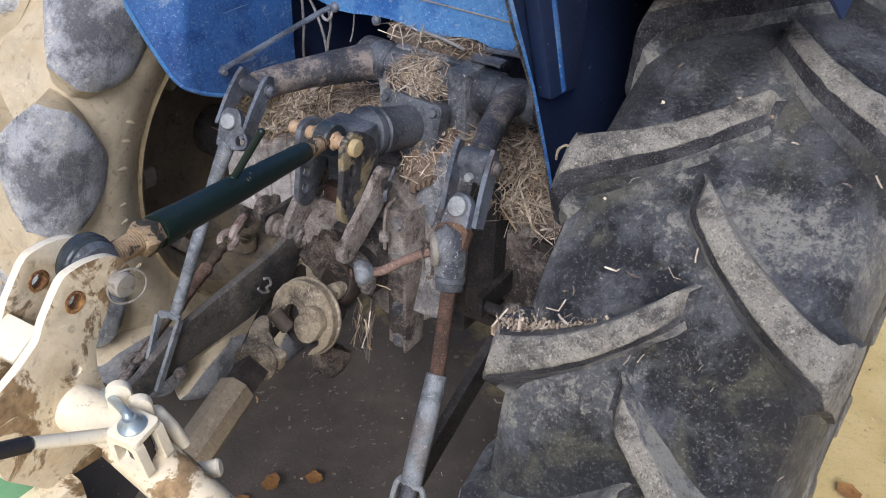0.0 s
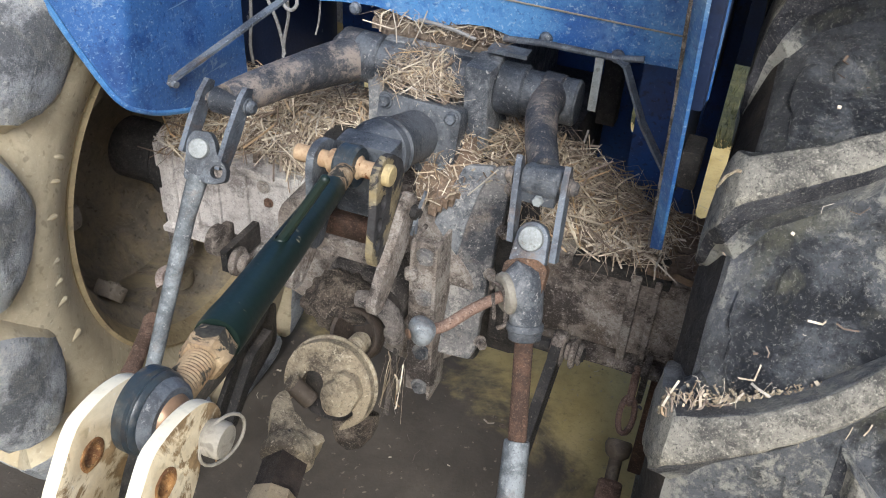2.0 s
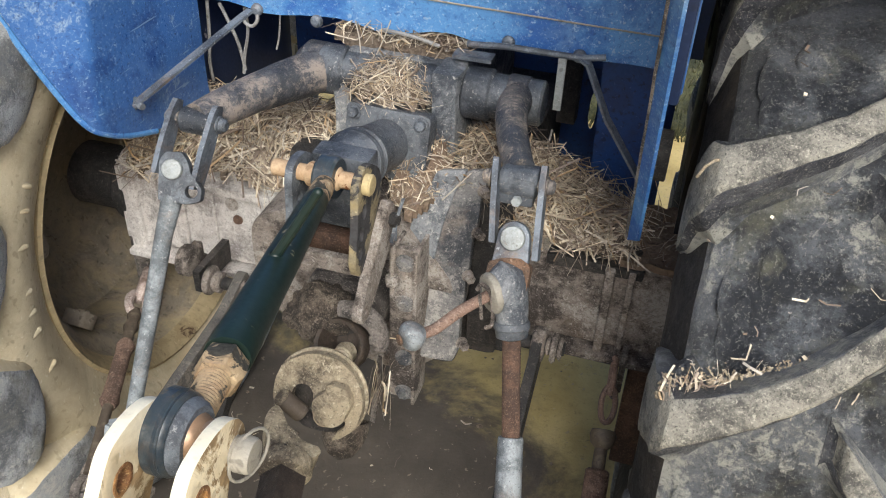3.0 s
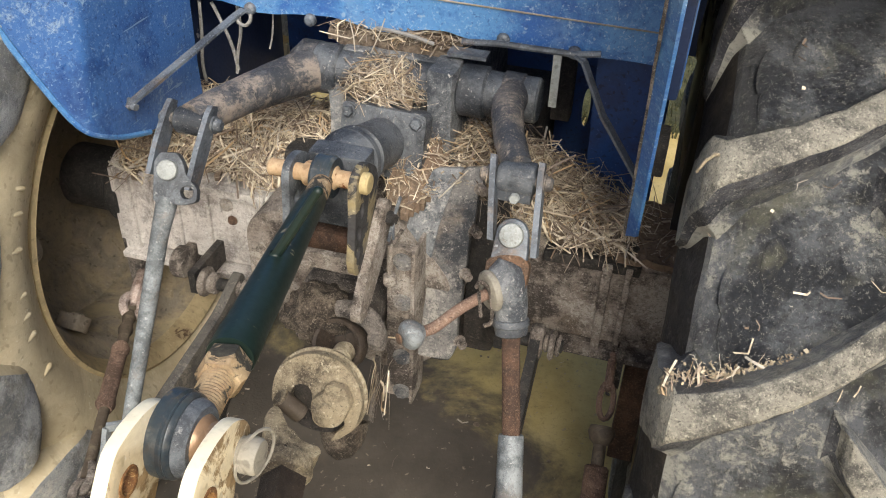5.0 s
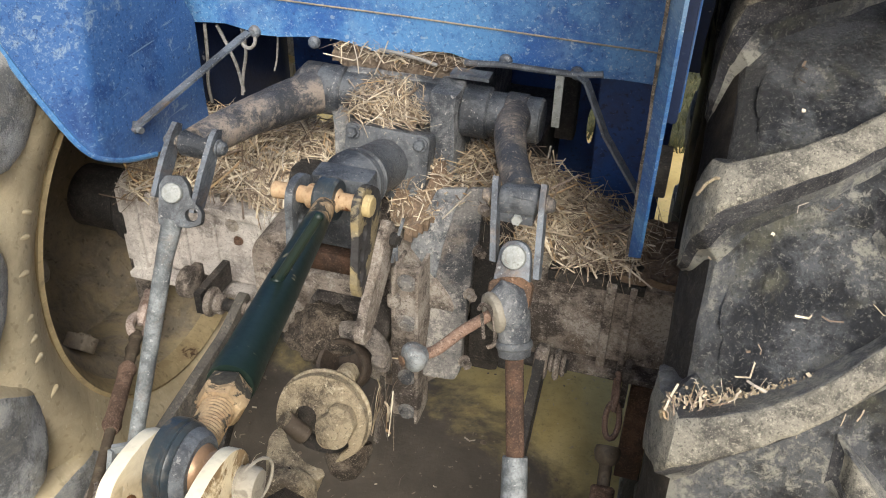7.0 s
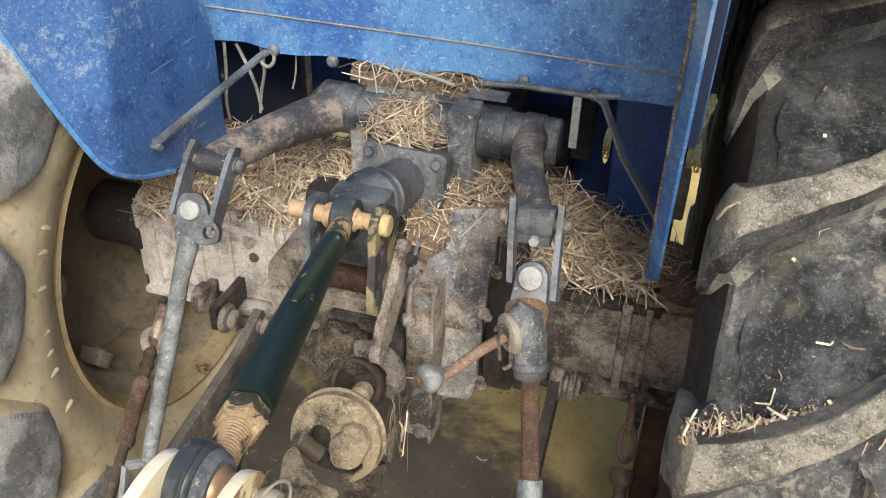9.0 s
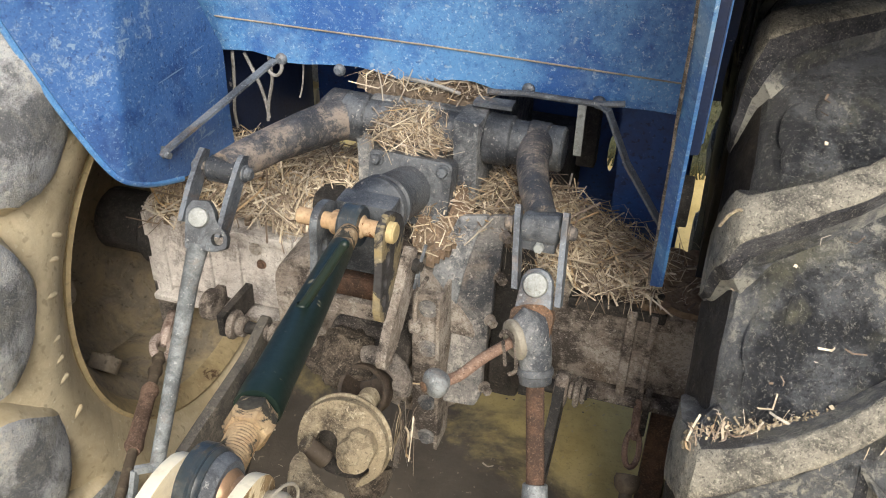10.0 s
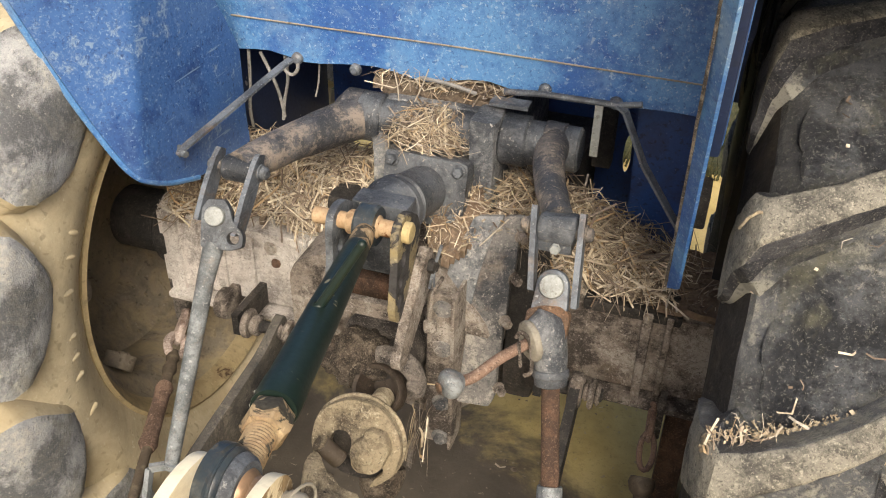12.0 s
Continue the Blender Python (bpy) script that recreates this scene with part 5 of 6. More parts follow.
    c1 = Vector((0.474, -0.36, 0.36))
    bm = bmesh.new()
    add_box(bm, (0.466, -0.075, 0.50), (0.478, -0.03, 0.60))
    part("chain_bracket", bm, m_castmid, tractor, soft_edge=0.003)
    d = (c1 - c0)
    for k in range(2):
        part("chain_link", link_ring(c0 + d * (0.07 + 0.155 * k), d, 0.034, 0.013, 0.0058, 0.5 + 1.6 * k), m_pinkrust, tractor)
    bm = bmesh.new()
    add_lathe(bm, c0 + d * 0.36, c0 + d * 0.62, [(0.006, 0), (0.004, 0.014), (0, 0.022), (0.010, 0.025), (0.026, 0.021), (0.034, 0.012), (0.09, 0.012), (0.09, 0)], 16)
    part("chain_joint", bm, m_shaftdark, tractor)
    bm = bmesh.new()
    add_cyl(bm, c0 + d * 0.56, c0 + d * 1.15, 0.022, n=14, edge=0.004)
    part("turnbuckle", bm, m_pinkrust, tractor, "pinkish rusty turnbuckle sleeve")


build_links()


# ---- tractor: blue sheet metal ----
def build_sheets():
    ol = [(-0.66, 2.00), (-0.60, 1.80), (-0.52, 1.50), (-0.452, 1.348), (-0.383, 1.191), (-0.317, 1.062), (-0.275, 0.998), (-0.235, 0.965), (-0.18, 0.935), (-0.10, 0.905), (-0.02, 0.895), (0.9, 0.895), (0.9, 2.00)]
    def edge_y(z):
        for (y0, z0), (y1, z1) in zip(ol, ol[1:]):
            if z1 <= z <= z0:
                return y0 + (y1 - y0) * (z0 - z) / (z0 - z1)
        return -0.02

    def fold_y(z):
        return -0.218 + 0.16 * (z - 1.193)

    def flared(y, z, inset=0.0):
        # the sheet leans out past a fold that runs down to the rounded corner
        d = fold_y(z) - y
        shift = -0.036 + min(0.15, 0.205 * (d + math.sqrt(d * d + 0.0004)))
        k = 1 + shift / 0.902
        return Vector((0.45 + (-0.452 - 0.45) * k - inset, -1.32 + (y + 1.32) * k, 1.69 + (z - 1.69) * k))
    bm = bmesh.new()
    zs = [0.8952 + 1.1 * (i / 60) ** 1.5 for i in range(61)]

    def columns(z):
        e, f = edge_y(z), max(fold_y(z), edge_y(z) + 0.03)
        back = 0.092 - 0.57 * min(0.3, max(0, z - 1.10))
        return [e + (f - 0.015 - e) * j / 14 for j in range(15)] + [f - 0.015 + 0.03 * j / 8 for j in range(1, 9)] + [f + 0.015 + (back - f - 0.015) * j / 8 for j in range(1, 9)]
    sheets = [[[bm.verts.new(flared(y, z, t + 0.003 * noise.noise(Vector((y * 7, z * 7, 1))))) for y in columns(z)] for z in zs] for t in (0.0, 0.004)]
    for g in sheets:
        for p, q in zip(g, g[1:]):
            for j in range(30):
                bm.faces.new((p[j], p[j + 1], q[j + 1], q[j]))
    a, b = sheets
    for i in range(60):
        bm.faces.new((a[i][0], a[i + 1][0], b[i + 1][0], b[i][0]))
        bm.faces.new((a[i][30], a[i + 1][30], b[i + 1][30], b[i][30]))
    for j in range(30):
        bm.faces.new((a[0][j], a[0][j + 1], b[0][j + 1], b[0][j]))
    f = part("fender", bm, m_fender, tractor, "scratched blue sheet-metal fender")
    bm = bmesh.new()
    add_hose(bm, curve_pts([flared(y, z, 0.002) for y, z in ol[:10]], 4), 0.0055, 8)
    part("rolled_edge", bm, m_blue, f, "bright blue rolled edge")
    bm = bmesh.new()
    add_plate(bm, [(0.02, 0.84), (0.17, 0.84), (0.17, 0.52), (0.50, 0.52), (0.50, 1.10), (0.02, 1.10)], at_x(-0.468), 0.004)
    part("inner_sheet", bm, m_blueshade, tractor, "near-black sheet added as shade behind the fender")
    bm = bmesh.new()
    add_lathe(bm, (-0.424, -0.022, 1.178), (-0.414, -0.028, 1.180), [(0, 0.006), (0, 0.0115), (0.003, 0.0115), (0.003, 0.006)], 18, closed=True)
    part("hole_rim", bm, m_jetblack, f)
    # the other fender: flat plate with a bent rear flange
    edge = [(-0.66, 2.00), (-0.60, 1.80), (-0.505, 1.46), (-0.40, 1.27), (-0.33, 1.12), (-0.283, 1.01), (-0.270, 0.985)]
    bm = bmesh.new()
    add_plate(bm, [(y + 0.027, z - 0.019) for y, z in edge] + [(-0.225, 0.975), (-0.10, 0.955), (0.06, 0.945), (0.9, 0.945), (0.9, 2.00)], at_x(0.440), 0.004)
    f = part("fender", bm, m_blueshade, tractor, "blue sheet-metal fender painted in shade, with a bright bent edge")
    bm = bmesh.new()
    rings = []
    for y, z in edge:
        u = z - 1.0
        a, b = Vector((0.4525, y - 0.005, z + 0.003)), Vector((0.438, y + 0.026 - 0.012 * u, z - 0.018 + 0.025 * u))
        n_ = Vector((0.9, 0.42, 0.1)).normalized() * 0.0045
        rings.append([bm.verts.new(q) for q in (a, b, b + n_, a + n_)])
    for p, q in zip(rings, rings[1:]):
        for j in range(4):
            bm.faces.new((p[j], p[(j + 1) % 4], q[(j + 1) % 4], q[j]))
    bm.faces.new(rings[0])
    bm.faces.new(rings[-1])
    part("edge_flange", bm, m_blue, f, "bright worn blue bent edge", soft_edge=0.0015)
    bm = bmesh.new()
    add_hose(bm, curve_pts([(0.4365, y + 0.024, z - 0.012) for y, z in edge], 5), 0.0022, 7)
    rough_up(bm, 0.0012, 60)
    part("seam_bead", bm, m_castmid, f, "rusty grimy seam")
    # cross panel below the seat
    bm = bmesh.new()
    def pz(x):
        return 1.105 + 0.018 * noise.noise(Vector((x * 9, 0, 0))) * (1 if x < 0.15 else 0.3)
    bot = [(-0.445 + 0.88 * i / 24) for i in range(25)]
    ol = [(x, pz(x)) for x in bot] + [(0.437, 2.00), (-0.55, 2.00), (-0.55, 1.40), (-0.462, 1.135)]
    add_plate(bm, ol, at_y(0.07), 0.004)
    panel = part("cross_panel", bm, m_blue, tractor, "scratched blue cross panel with a rusty seam")
    bm = bmesh.new()
    add_hose(bm, [(-0.445, 0.066, 1.172), (0.0, 0.066, 1.170), (0.432, 0.066, 1.163)], 0.0017, 6)
    part("seam", bm, m_duststeel, panel, "pale dusty folded seam")
    bm = bmesh.new()
    add_hose(bm, [(0.10, 0.055, 1.105), (0.17, 0.052, 1.112), (0.30, 0.052, 1.112), (0.34, 0.055, 1.118)], 0.006, 8)
    add_box(bm, (0.08, 0.03, 1.085), (0.15, 0.062, 1.092))
    part("panel_edge", bm, m_strap, panel)
    for x, z in ((-0.31, 1.105), (-0.19, 1.10), (0.17, 1.115), (0.295, 1.11)):
        bm = bmesh.new()
        add_lathe(bm, (x, 0.066, z), (x, 0.04, z), [(0, 0), (0, 0.012), (0.006, 0.011), (0.010, 0.006), (0.010, 0)], 14)
        part("rivet_clip", bm, m_strap, panel)
    # flat stays
    for pts in (((-0.318, 0.055, 1.105), (-0.325, 0.04, 1.10), (-0.404, -0.183, 1.022), (-0.416, -0.204, 1.011)), ((0.30, 0.05, 1.112), (0.315, 0.045, 1.105), (0.36, 0.03, 1.02), (0.438, 0.0, 0.925))):
        bm = bmesh.new()
        for a, b in zip(pts, pts[1:]):
            bar_between(bm, a, b, 0.016, 0.005)
        part("stay", bm, m_strap, tractor, "thin grey-blue flat stay", soft_edge=0.001)
    bm = bmesh.new()
    add_lathe(bm, (-0.420, -0.195, 1.012), (-0.385, -0.205, 1.012), [(0, 0), (0, 0.0125), (0.004, 0.0125), (0.005, 0.0065), (0.024, 0.006), (0.024, 0)], 16)
    part("stay_bolt", bm, m_greyblue, tractor, "rusty bolt with a washer")
    bm = bmesh.new()
    add_box(bm, (0.262, 0.05, 1.01), (0.276, 0.056, 1.115))
    part("hanging_strip", bm, m_bolt, tractor, "pale hanging strip")
    # wires under the panel
    for pts in (((-0.398, 0.08, 1.10), (-0.392, 0.09, 1.07), (-0.372, 0.09, 1.02), (-0.362, 0.09, 0.965)), ((-0.345, 0.08, 1.10), (-0.348, 0.09, 1.05), (-0.360, 0.09, 1.0), (-0.366, 0.09, 0.958)),
                ((-0.424, 0.08, 1.10), (-0.434, 0.09, 1.03), (-0.441, 0.09, 0.97), (-0.438, 0.09, 0.93)), ((-0.28, 0.10, 1.11), (-0.284, 0.095, 1.05), (-0.290, 0.09, 1.02)),
                ((-0.325, 0.035, 1.100), (-0.318, 0.033, 1.088), (-0.305, 0.033, 1.085), (-0.296, 0.035, 1.095), (-0.296, 0.038, 1.106)),
                ((-0.06, 0.06, 1.105), (0.0, 0.04, 1.11), (0.05, 0.05, 1.095))):
        bm = bmesh.new()
        add_hose(bm, curve_pts(pts, 5), 0.0035 if pts[0][0] < -0.3 or pts[0][0] > -0.1 else 0.002, 6)
        part("wire", bm, m_wire, tractor, "thin pale loose wire")
    # inner sheet with a long slot, ahead of the axle, in shade-darkened blue
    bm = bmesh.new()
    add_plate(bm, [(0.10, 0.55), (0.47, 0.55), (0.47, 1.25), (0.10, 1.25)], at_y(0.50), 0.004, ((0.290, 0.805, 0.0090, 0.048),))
    part("inner_sheet", bm, m_bluedark, tractor, "shade-darkened blue inner sheet with a long slot")
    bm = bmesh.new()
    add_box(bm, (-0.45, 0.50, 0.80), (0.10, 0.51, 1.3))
    part("inner_sheet", bm, m_bluedark, tractor, "shade-darkened blue inner sheet")
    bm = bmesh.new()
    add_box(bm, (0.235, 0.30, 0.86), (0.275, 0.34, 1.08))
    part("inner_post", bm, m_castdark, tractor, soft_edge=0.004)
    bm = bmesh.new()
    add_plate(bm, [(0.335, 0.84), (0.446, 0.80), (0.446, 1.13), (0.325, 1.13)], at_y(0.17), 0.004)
    part("inner_sheet", bm, m_bluedark, tractor, "shade-darkened blue inner sheet")
    # outer fender: shade-toned folded channel, black sheets filling the gap beside the wheel
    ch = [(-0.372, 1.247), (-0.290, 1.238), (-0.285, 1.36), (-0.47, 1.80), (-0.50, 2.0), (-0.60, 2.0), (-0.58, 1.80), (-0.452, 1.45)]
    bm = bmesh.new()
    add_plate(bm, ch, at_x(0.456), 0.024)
    fc = part("fender_channel", bm, m_blueshade, tractor, "folded blue fender channel painted in shade", soft_edge=0.005)
    bm = bmesh.new()
    add_hose(bm, [(0.460, -0.335, 1.250), (0.460, -0.415, 1.45), (0.460, -0.543, 1.80), (0.460, -0.563, 2.0)], 0.0105, 12)
    part("channel_edge", bm, m_blue, fc)
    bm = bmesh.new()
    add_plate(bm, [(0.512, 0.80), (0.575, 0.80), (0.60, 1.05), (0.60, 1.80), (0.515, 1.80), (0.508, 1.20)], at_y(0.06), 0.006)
    part("gap_sheet", bm, m_jetblack, tractor, "black sheet added to fill the gap beside the wheel")
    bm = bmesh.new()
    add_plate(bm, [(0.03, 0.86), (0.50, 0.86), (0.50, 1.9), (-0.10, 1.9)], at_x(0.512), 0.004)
    part("gap_sheet", bm, m_jetblack, tractor, "black sheet added to fill the gap beside the wheel")
    bm = bmesh.new()
    add_box(bm, (0.446, -0.17, 1.03), (0.474, -0.11, 1.09))
    part("fender_bracket", bm, m_castdark, tractor, "grey steel fender bracket", soft_edge=0.004)
    # covers over the wheels, out of view, placed to shade the tyre tops
    for s in (-1, 1):
        bm = bmesh.new()
        rings = []
        for k in range(15):
            a = 63.5 + 7.7 * k
            rings.append([bm.verts.new(Vector((0, AXLE_Y, AXLE_Z)) + tyre_point(s * x, r, a)) for x, r in ((0.455, 0.86), (0.79, 0.86), (0.805, 0.83), (0.801, 0.83), (0.786, 0.855), (0.455, 0.855))])
        for p, q in zip(rings, rings[1:]):
            for j in range(6):
                bm.faces.new((p[j], p[(j + 1) % 6], q[(j + 1) % 6], q[j]))
        bm.faces.new(rings[0])
        bm.faces.new(rings[-1])
        part("wheel_cover", bm, m_blueshade, tractor, "curved blue wheel cover, unseen, shading the tyre")


build_sheets()

# ---- top link ----
def build_top_link():
    pin = Vector((-0.004, -0.318, 1.022))
    ball = Vector((0.120, -0.903, 1.120))
    d = (ball - pin).normalized()
    L = (ball - pin).length
    at = lambda s: pin + d * s
    link = thing("top_link", at(L * 0.5), "dark green adjustable top link with rusty threaded ends", "top link")
    side = Vector((1, 0, 0))
    bm = bmesh.new()
    add_lathe(bm, pin - side * 0.016, pin + side * 0.016, [(0, 0.018), (0, 0.030), (0.004, 0.033), (0.028, 0.033), (0.032, 0.030), (0.032, 0.018)], 28, closed=True)
    part("eye", bm, m_bluering, link, "dark worn eye ring")
    bm = bmesh.new()
    add_ball(bm, pin, 0.0245, 18)
    part("eye_ball", bm, m_pin, link)
    bm = bmesh.new()
    add_lathe(bm, at(0.02), at(0.14), [(0, 0), (0, 0.014), (0.03, 0.017), (0.12, 0.017), (0.12, 0)], 18)
    part("threaded_end", bm, m_nut, link, "rusty brown threaded end")
    bm = bmesh.new()
    t0, t1 = at(0.085), at(0.490)
    add_lathe(bm, t0, t1, [(0, 0), (0, 0.0165), (0.004, 0.0180), (0.04, 0.0188), (0.10, 0.0200), (0.20, 0.0222), (0.350, 0.0236), (0.362, 0.0246), (0.380, 0.0250), (0.397, 0.0250), (0.402, 0.0240), (0.402, 0)], 32)
    tube = part("tube", bm, m_green, link, "glossy dark green tube with chipped paint")
    up = (Vector((0, 0, 1)) - d * d.z).normalized()
    h0 = at(0.302) + up * 0.019
    h1 = Vector((0.105, -0.584, 1.174))
    bm = bmesh.new()
    add_hose(bm, [h0, h0 + (h1 - h0) * 0.5, h1], [0.0062, 0.0062, 0.0058], 10)
    add_ball(bm, h1, 0.0062, 10)
    part("turning_handle", bm, m_green, tube, "thin dark green handle rod")
    bm = bmesh.new()
    add_lathe(bm, h0 - up * 0.006, h0 + up * 0.02, [(0, 0.011), (0.005, 0.0105), (0.011, 0.0065)], 12)
    part("weld", bm, m_green, tube)
    bm = bmesh.new()
    n0, n1 = at(0.489), at(0.525)
    add_lathe(bm, n0, n1, [(0, 0), (0, 0.0215), (0.004, 0.0242), (0.018, 0.0256), (0.027, 0.0256), (0.036, 0.0215), (0.036, 0)], 6)
    rough_up(bm, 0.0015, 60)
    part("lock_nut", bm, m_nut, link, "chipped cream and rusty lock nut", soft_edge=0.002)
    bm = bmesh.new()
    prof = [(0.0, 0.0)]
    for i in range(27):
        prof.append((0.0022 * i, 0.0164 if i % 2 else 0.0153))
    prof += [(0.060, 0.0170), (0.064, 0.0190), (0.072, 0.0200), (0.080, 0.020), (0.080, 0)]
    add_lathe(bm, n1, ball, prof, 18)
    part("threaded_end", bm, m_nut, link, "rusty threaded end with green paint flakes")
    bm = bmesh.new()
    add_lathe(bm, ball - side * 0.0225, ball + side * 0.0025, [(0, 0.027), (0, 0.034), (0.003, 0.0385), (0.014, 0.0390), (0.016, 0.0365), (0.018, 0.0365), (0.020, 0.0380), (0.023, 0.0365), (0.025, 0.033), (0.025, 0.027)], 36, closed=True)
    part("ball_housing", bm, m_bluering, link, "dark blue ball housing ring with worn edges")
    bm = bmesh.new()
    add_lathe(bm, ball + side * 0.0010, ball + side * 0.0130, [(0, 0.022), (0, 0.033), (0.002, 0.0345), (0.008, 0.0325), (0.012, 0.0285), (0.012, 0.022)], 32, closed=True)
    rough_up(bm, 0.0008, 60)
    part("housing_lip", bm, m_greyblue, link, "grimy grey inner lip of the ball housing")
    bm = bmesh.new()
    add_ball(bm, ball + side * 0.004, 0.0245, 24)
    add_cyl(bm, ball - side * 0.031, ball + side * 0.031, 0.018, n=20, edge=0.002)
    part("swivel_ball", bm, m_ball, link, "coppery worn swivel ball")

    # pin through the tractor's bracket
    p = thing("hitch_pin", (-0.01, -0.318, 1.005), "orange rusty hitch pin through the bracket", "hitch pin")
    bm = bmesh.new()
    add_cyl(bm, (-0.095, -0.318, 1.022), (0.062, -0.318, 1.022), 0.0132, n=20, edge=0.003)
    part("shank", bm, m_pin, p)
    bm = bmesh.new()
    add_lathe(bm, (0.054, -0.318, 1.022), (0.075, -0.318, 1.022), [(0, 0), (0, 0.0165), (0.009, 0.0170), (0.012, 0.014), (0.012, 0)], 22)
    part("pin_head", bm, m_pinhead, p, "ochre painted pin head")
    bm = bmesh.new()
    add_lathe(bm, (-0.036, -0.318, 1.022), (-0.018, -0.318, 1.022), [(0, 0), (0, 0.0175), (0.003, 0.0195), (0.016, 0.0195), (0.018, 0.017), (0.018, 0)], 22)
    part("spacer", bm, m_pin, p)


build_top_link()


# ---- drive shaft ----
def build_drive_shaft():
    c = Vector((0.020, -0.444, 0.694))           # centre of the outer joint
    n = Vector((0.06, -0.92, 0.37)).normalized()
    side = Vector((0.80, 0.60, 0.0))
    side = (side - n * side.dot(n)).normalized()
    up = n.cross(side)
    up = up if up.z > 0 else -up
    face = Matrix(((side.x, up.x, n.x, c.x), (side.y, up.y, n.y, c.y), (side.z, up.z, n.z, c.z), (0, 0, 0, 1)))
    ds = thing("drive_shaft", c + Vector((0, -0.1, -0.1)), "dust-caked drive shaft with universal joints", "drive shaft")
    # stub and inner joint on the tractor's side
    s0 = Vector((0.005, -0.19, 0.70))
    j = Vector((0.012, -0.335, 0.706))
    bm = bmesh.new()
    add_lathe(bm, s0, j, [(0, 0), (0, 0.032), (0.05, 0.032), (0.055, 0.044), (0.10, 0.046), (0.11, 0.03), (0.11, 0)], 24)
    rough_up(bm, 0.002, 40)
    part("stub", bm, m_castdark, ds)
    bm = bmesh.new()
    m_ = Vector((-0.22, -0.80, 0.48)).normalized()
    add_lathe(bm, j - m_ * 0.035, j + m_ * 0.03, [(0, 0), (0, 0.034), (0.010, 0.042), (0.030, 0.047), (0.044, 0.048), (0.048, 0.046), (0.046, 0.040), (0.026, 0.036), (0.004, 0.030), (0.003, 0)], 36)
    rough_up(bm, 0.002, 40)
    rough_up(bm, 0.001, 110)
    part("inner_cup", bm, m_shaftbrown, ds, "dark rusty joint cup")
    bm = bmesh.new()
    q = Vector((0.024, -0.362, 0.706))
    add_cyl(bm, q - n * 0.03, q + n * 0.006, 0.0185, n=20, edge=0.004)
    add_cyl(bm, q + n * 0.004, q + n * 0.010, 0.012, n=16, edge=0.002)
    rough_up(bm, 0.0012, 60)
    part("bearing_cap", bm, m_dustshaft, ds)
    bm = bmesh.new()
    arc = [Vector((0.020, -0.312, 0.712)) + Vector((0.054 * math.cos(radians(t)), 0.010 * math.sin(radians(t)), 0.048 * math.sin(radians(t)))) for t in range(-12, 128, 14)]
    add_hose(bm, arc, [0.014 + 0.004 * math.sin(math.pi * i / 9) for i in range(10)], 14)
    add_cyl(bm, (0.064, -0.318, 0.722), (0.082, -0.330, 0.728), 0.013, 0.010, n=12, edge=0.003)
    rough_up(bm, 0.002, 50)
    part("lock_collar", bm, m_castmid, ds, "grey curved lock collar with a nub")
    # broad open ring of the outer joint with a hooked ear inside
    R = 0.0745
    outer = [(R * math.cos(radians(t)), R * math.sin(radians(t))) for t in range(-78, 203, 8)]
    inner = [(-0.046, -0.012), (-0.045, 0.006), (-0.038, 0.020), (-0.026, 0.026), (-0.013, 0.024)]
    ear = [(-0.006, 0.014), (-0.007, -0.006), (-0.013, -0.020), (-0.013, -0.036), (-0.004, -0.048), (0.012, -0.051), (0.025, -0.045), (0.034, -0.035), (0.041, -0.039), (0.038, -0.051), (0.022, -0.060), (0.014, -0.071)]
    bm = bmesh.new()
    add_plate(bm, round_outline(outer + inner + ear, 0.006, 2), face, 0.022)
    soften(bm, 0.004)
    bmesh.ops.subdivide_edges(bm, edges=[e for e in bm.edges if e.calc_length() > 0.02], cuts=1, use_grid_fill=True)
    rough_up(bm, 0.0022, 55)
    part("joint_ring", bm, m_dustshaft, ds, "broad dust-caked open joint ring")
    bm = bmesh.new()
    ring = [face @ Vector((R * math.cos(radians(t)), R * math.sin(radians(t)), -0.010)) for t in range(-76, 204, 8)]
    add_hose(bm, ring, 0.0045, 6)
    part("ring_lip", bm, m_dustshaft, ds)
    bm = bmesh.new()
    add_cyl(bm, face @ Vector((0.022, -0.014, 0.026)), face @ Vector((0.022, -0.014, 0.033)), 0.0135, n=18, edge=0.003)
    rough_up(bm, 0.001, 60)
    part("bearing_cap", bm, m_dustshaft, ds)
    bm = bmesh.new()
    add_lathe(bm, c - n * 0.010, c - n * 0.09, [(0, 0.066), (0.004, 0.064), (0.020, 0.056), (0.045, 0.042), (0.080, 0.036), (0.080, 0)], 32)
    add_lathe(bm, c - n * 0.030, c - n * 0.09, [(0, 0), (0, 0.052), (0.010, 0.050)], 32)
    rough_up(bm, 0.0015, 45)
    part("ring_body", bm, m_castdark, ds, "joint body, darkened to shade the ring opening")
    # joint cross with one free end
    bm = bmesh.new()
    tip, root = Vector((-0.031, -0.477, 0.708)), Vector((0.000, -0.469, 0.671))
    w = (tip - root).normalized()
    add_cyl(bm, root, tip - w * 0.004, 0.0155, n=18, edge=0.002)
    rough_up(bm, 0.0008, 60)
    cross = part("spider", bm, m_shaftdark, ds, "dark greasy joint cross")
    bm = bmesh.new()
    add_cyl(bm, tip - w * 0.006, tip + w * 0.001, 0.0145, n=18, edge=0.002)
    part("bearing_cap", bm, m_dustshaft, cross)
    # forged yoke: a curved saddle that runs out into one arm, then collar and shaft
    K = Vector((0.023, -0.567, 0.687))
    e = Vector((0.242, -0.961, -0.136)).normalized()
    m_ = Vector((0.245, -0.075, 0.967))
    m_ = (m_ - e * m_.dot(e)).normalized()
    xa = m_.cross(e)
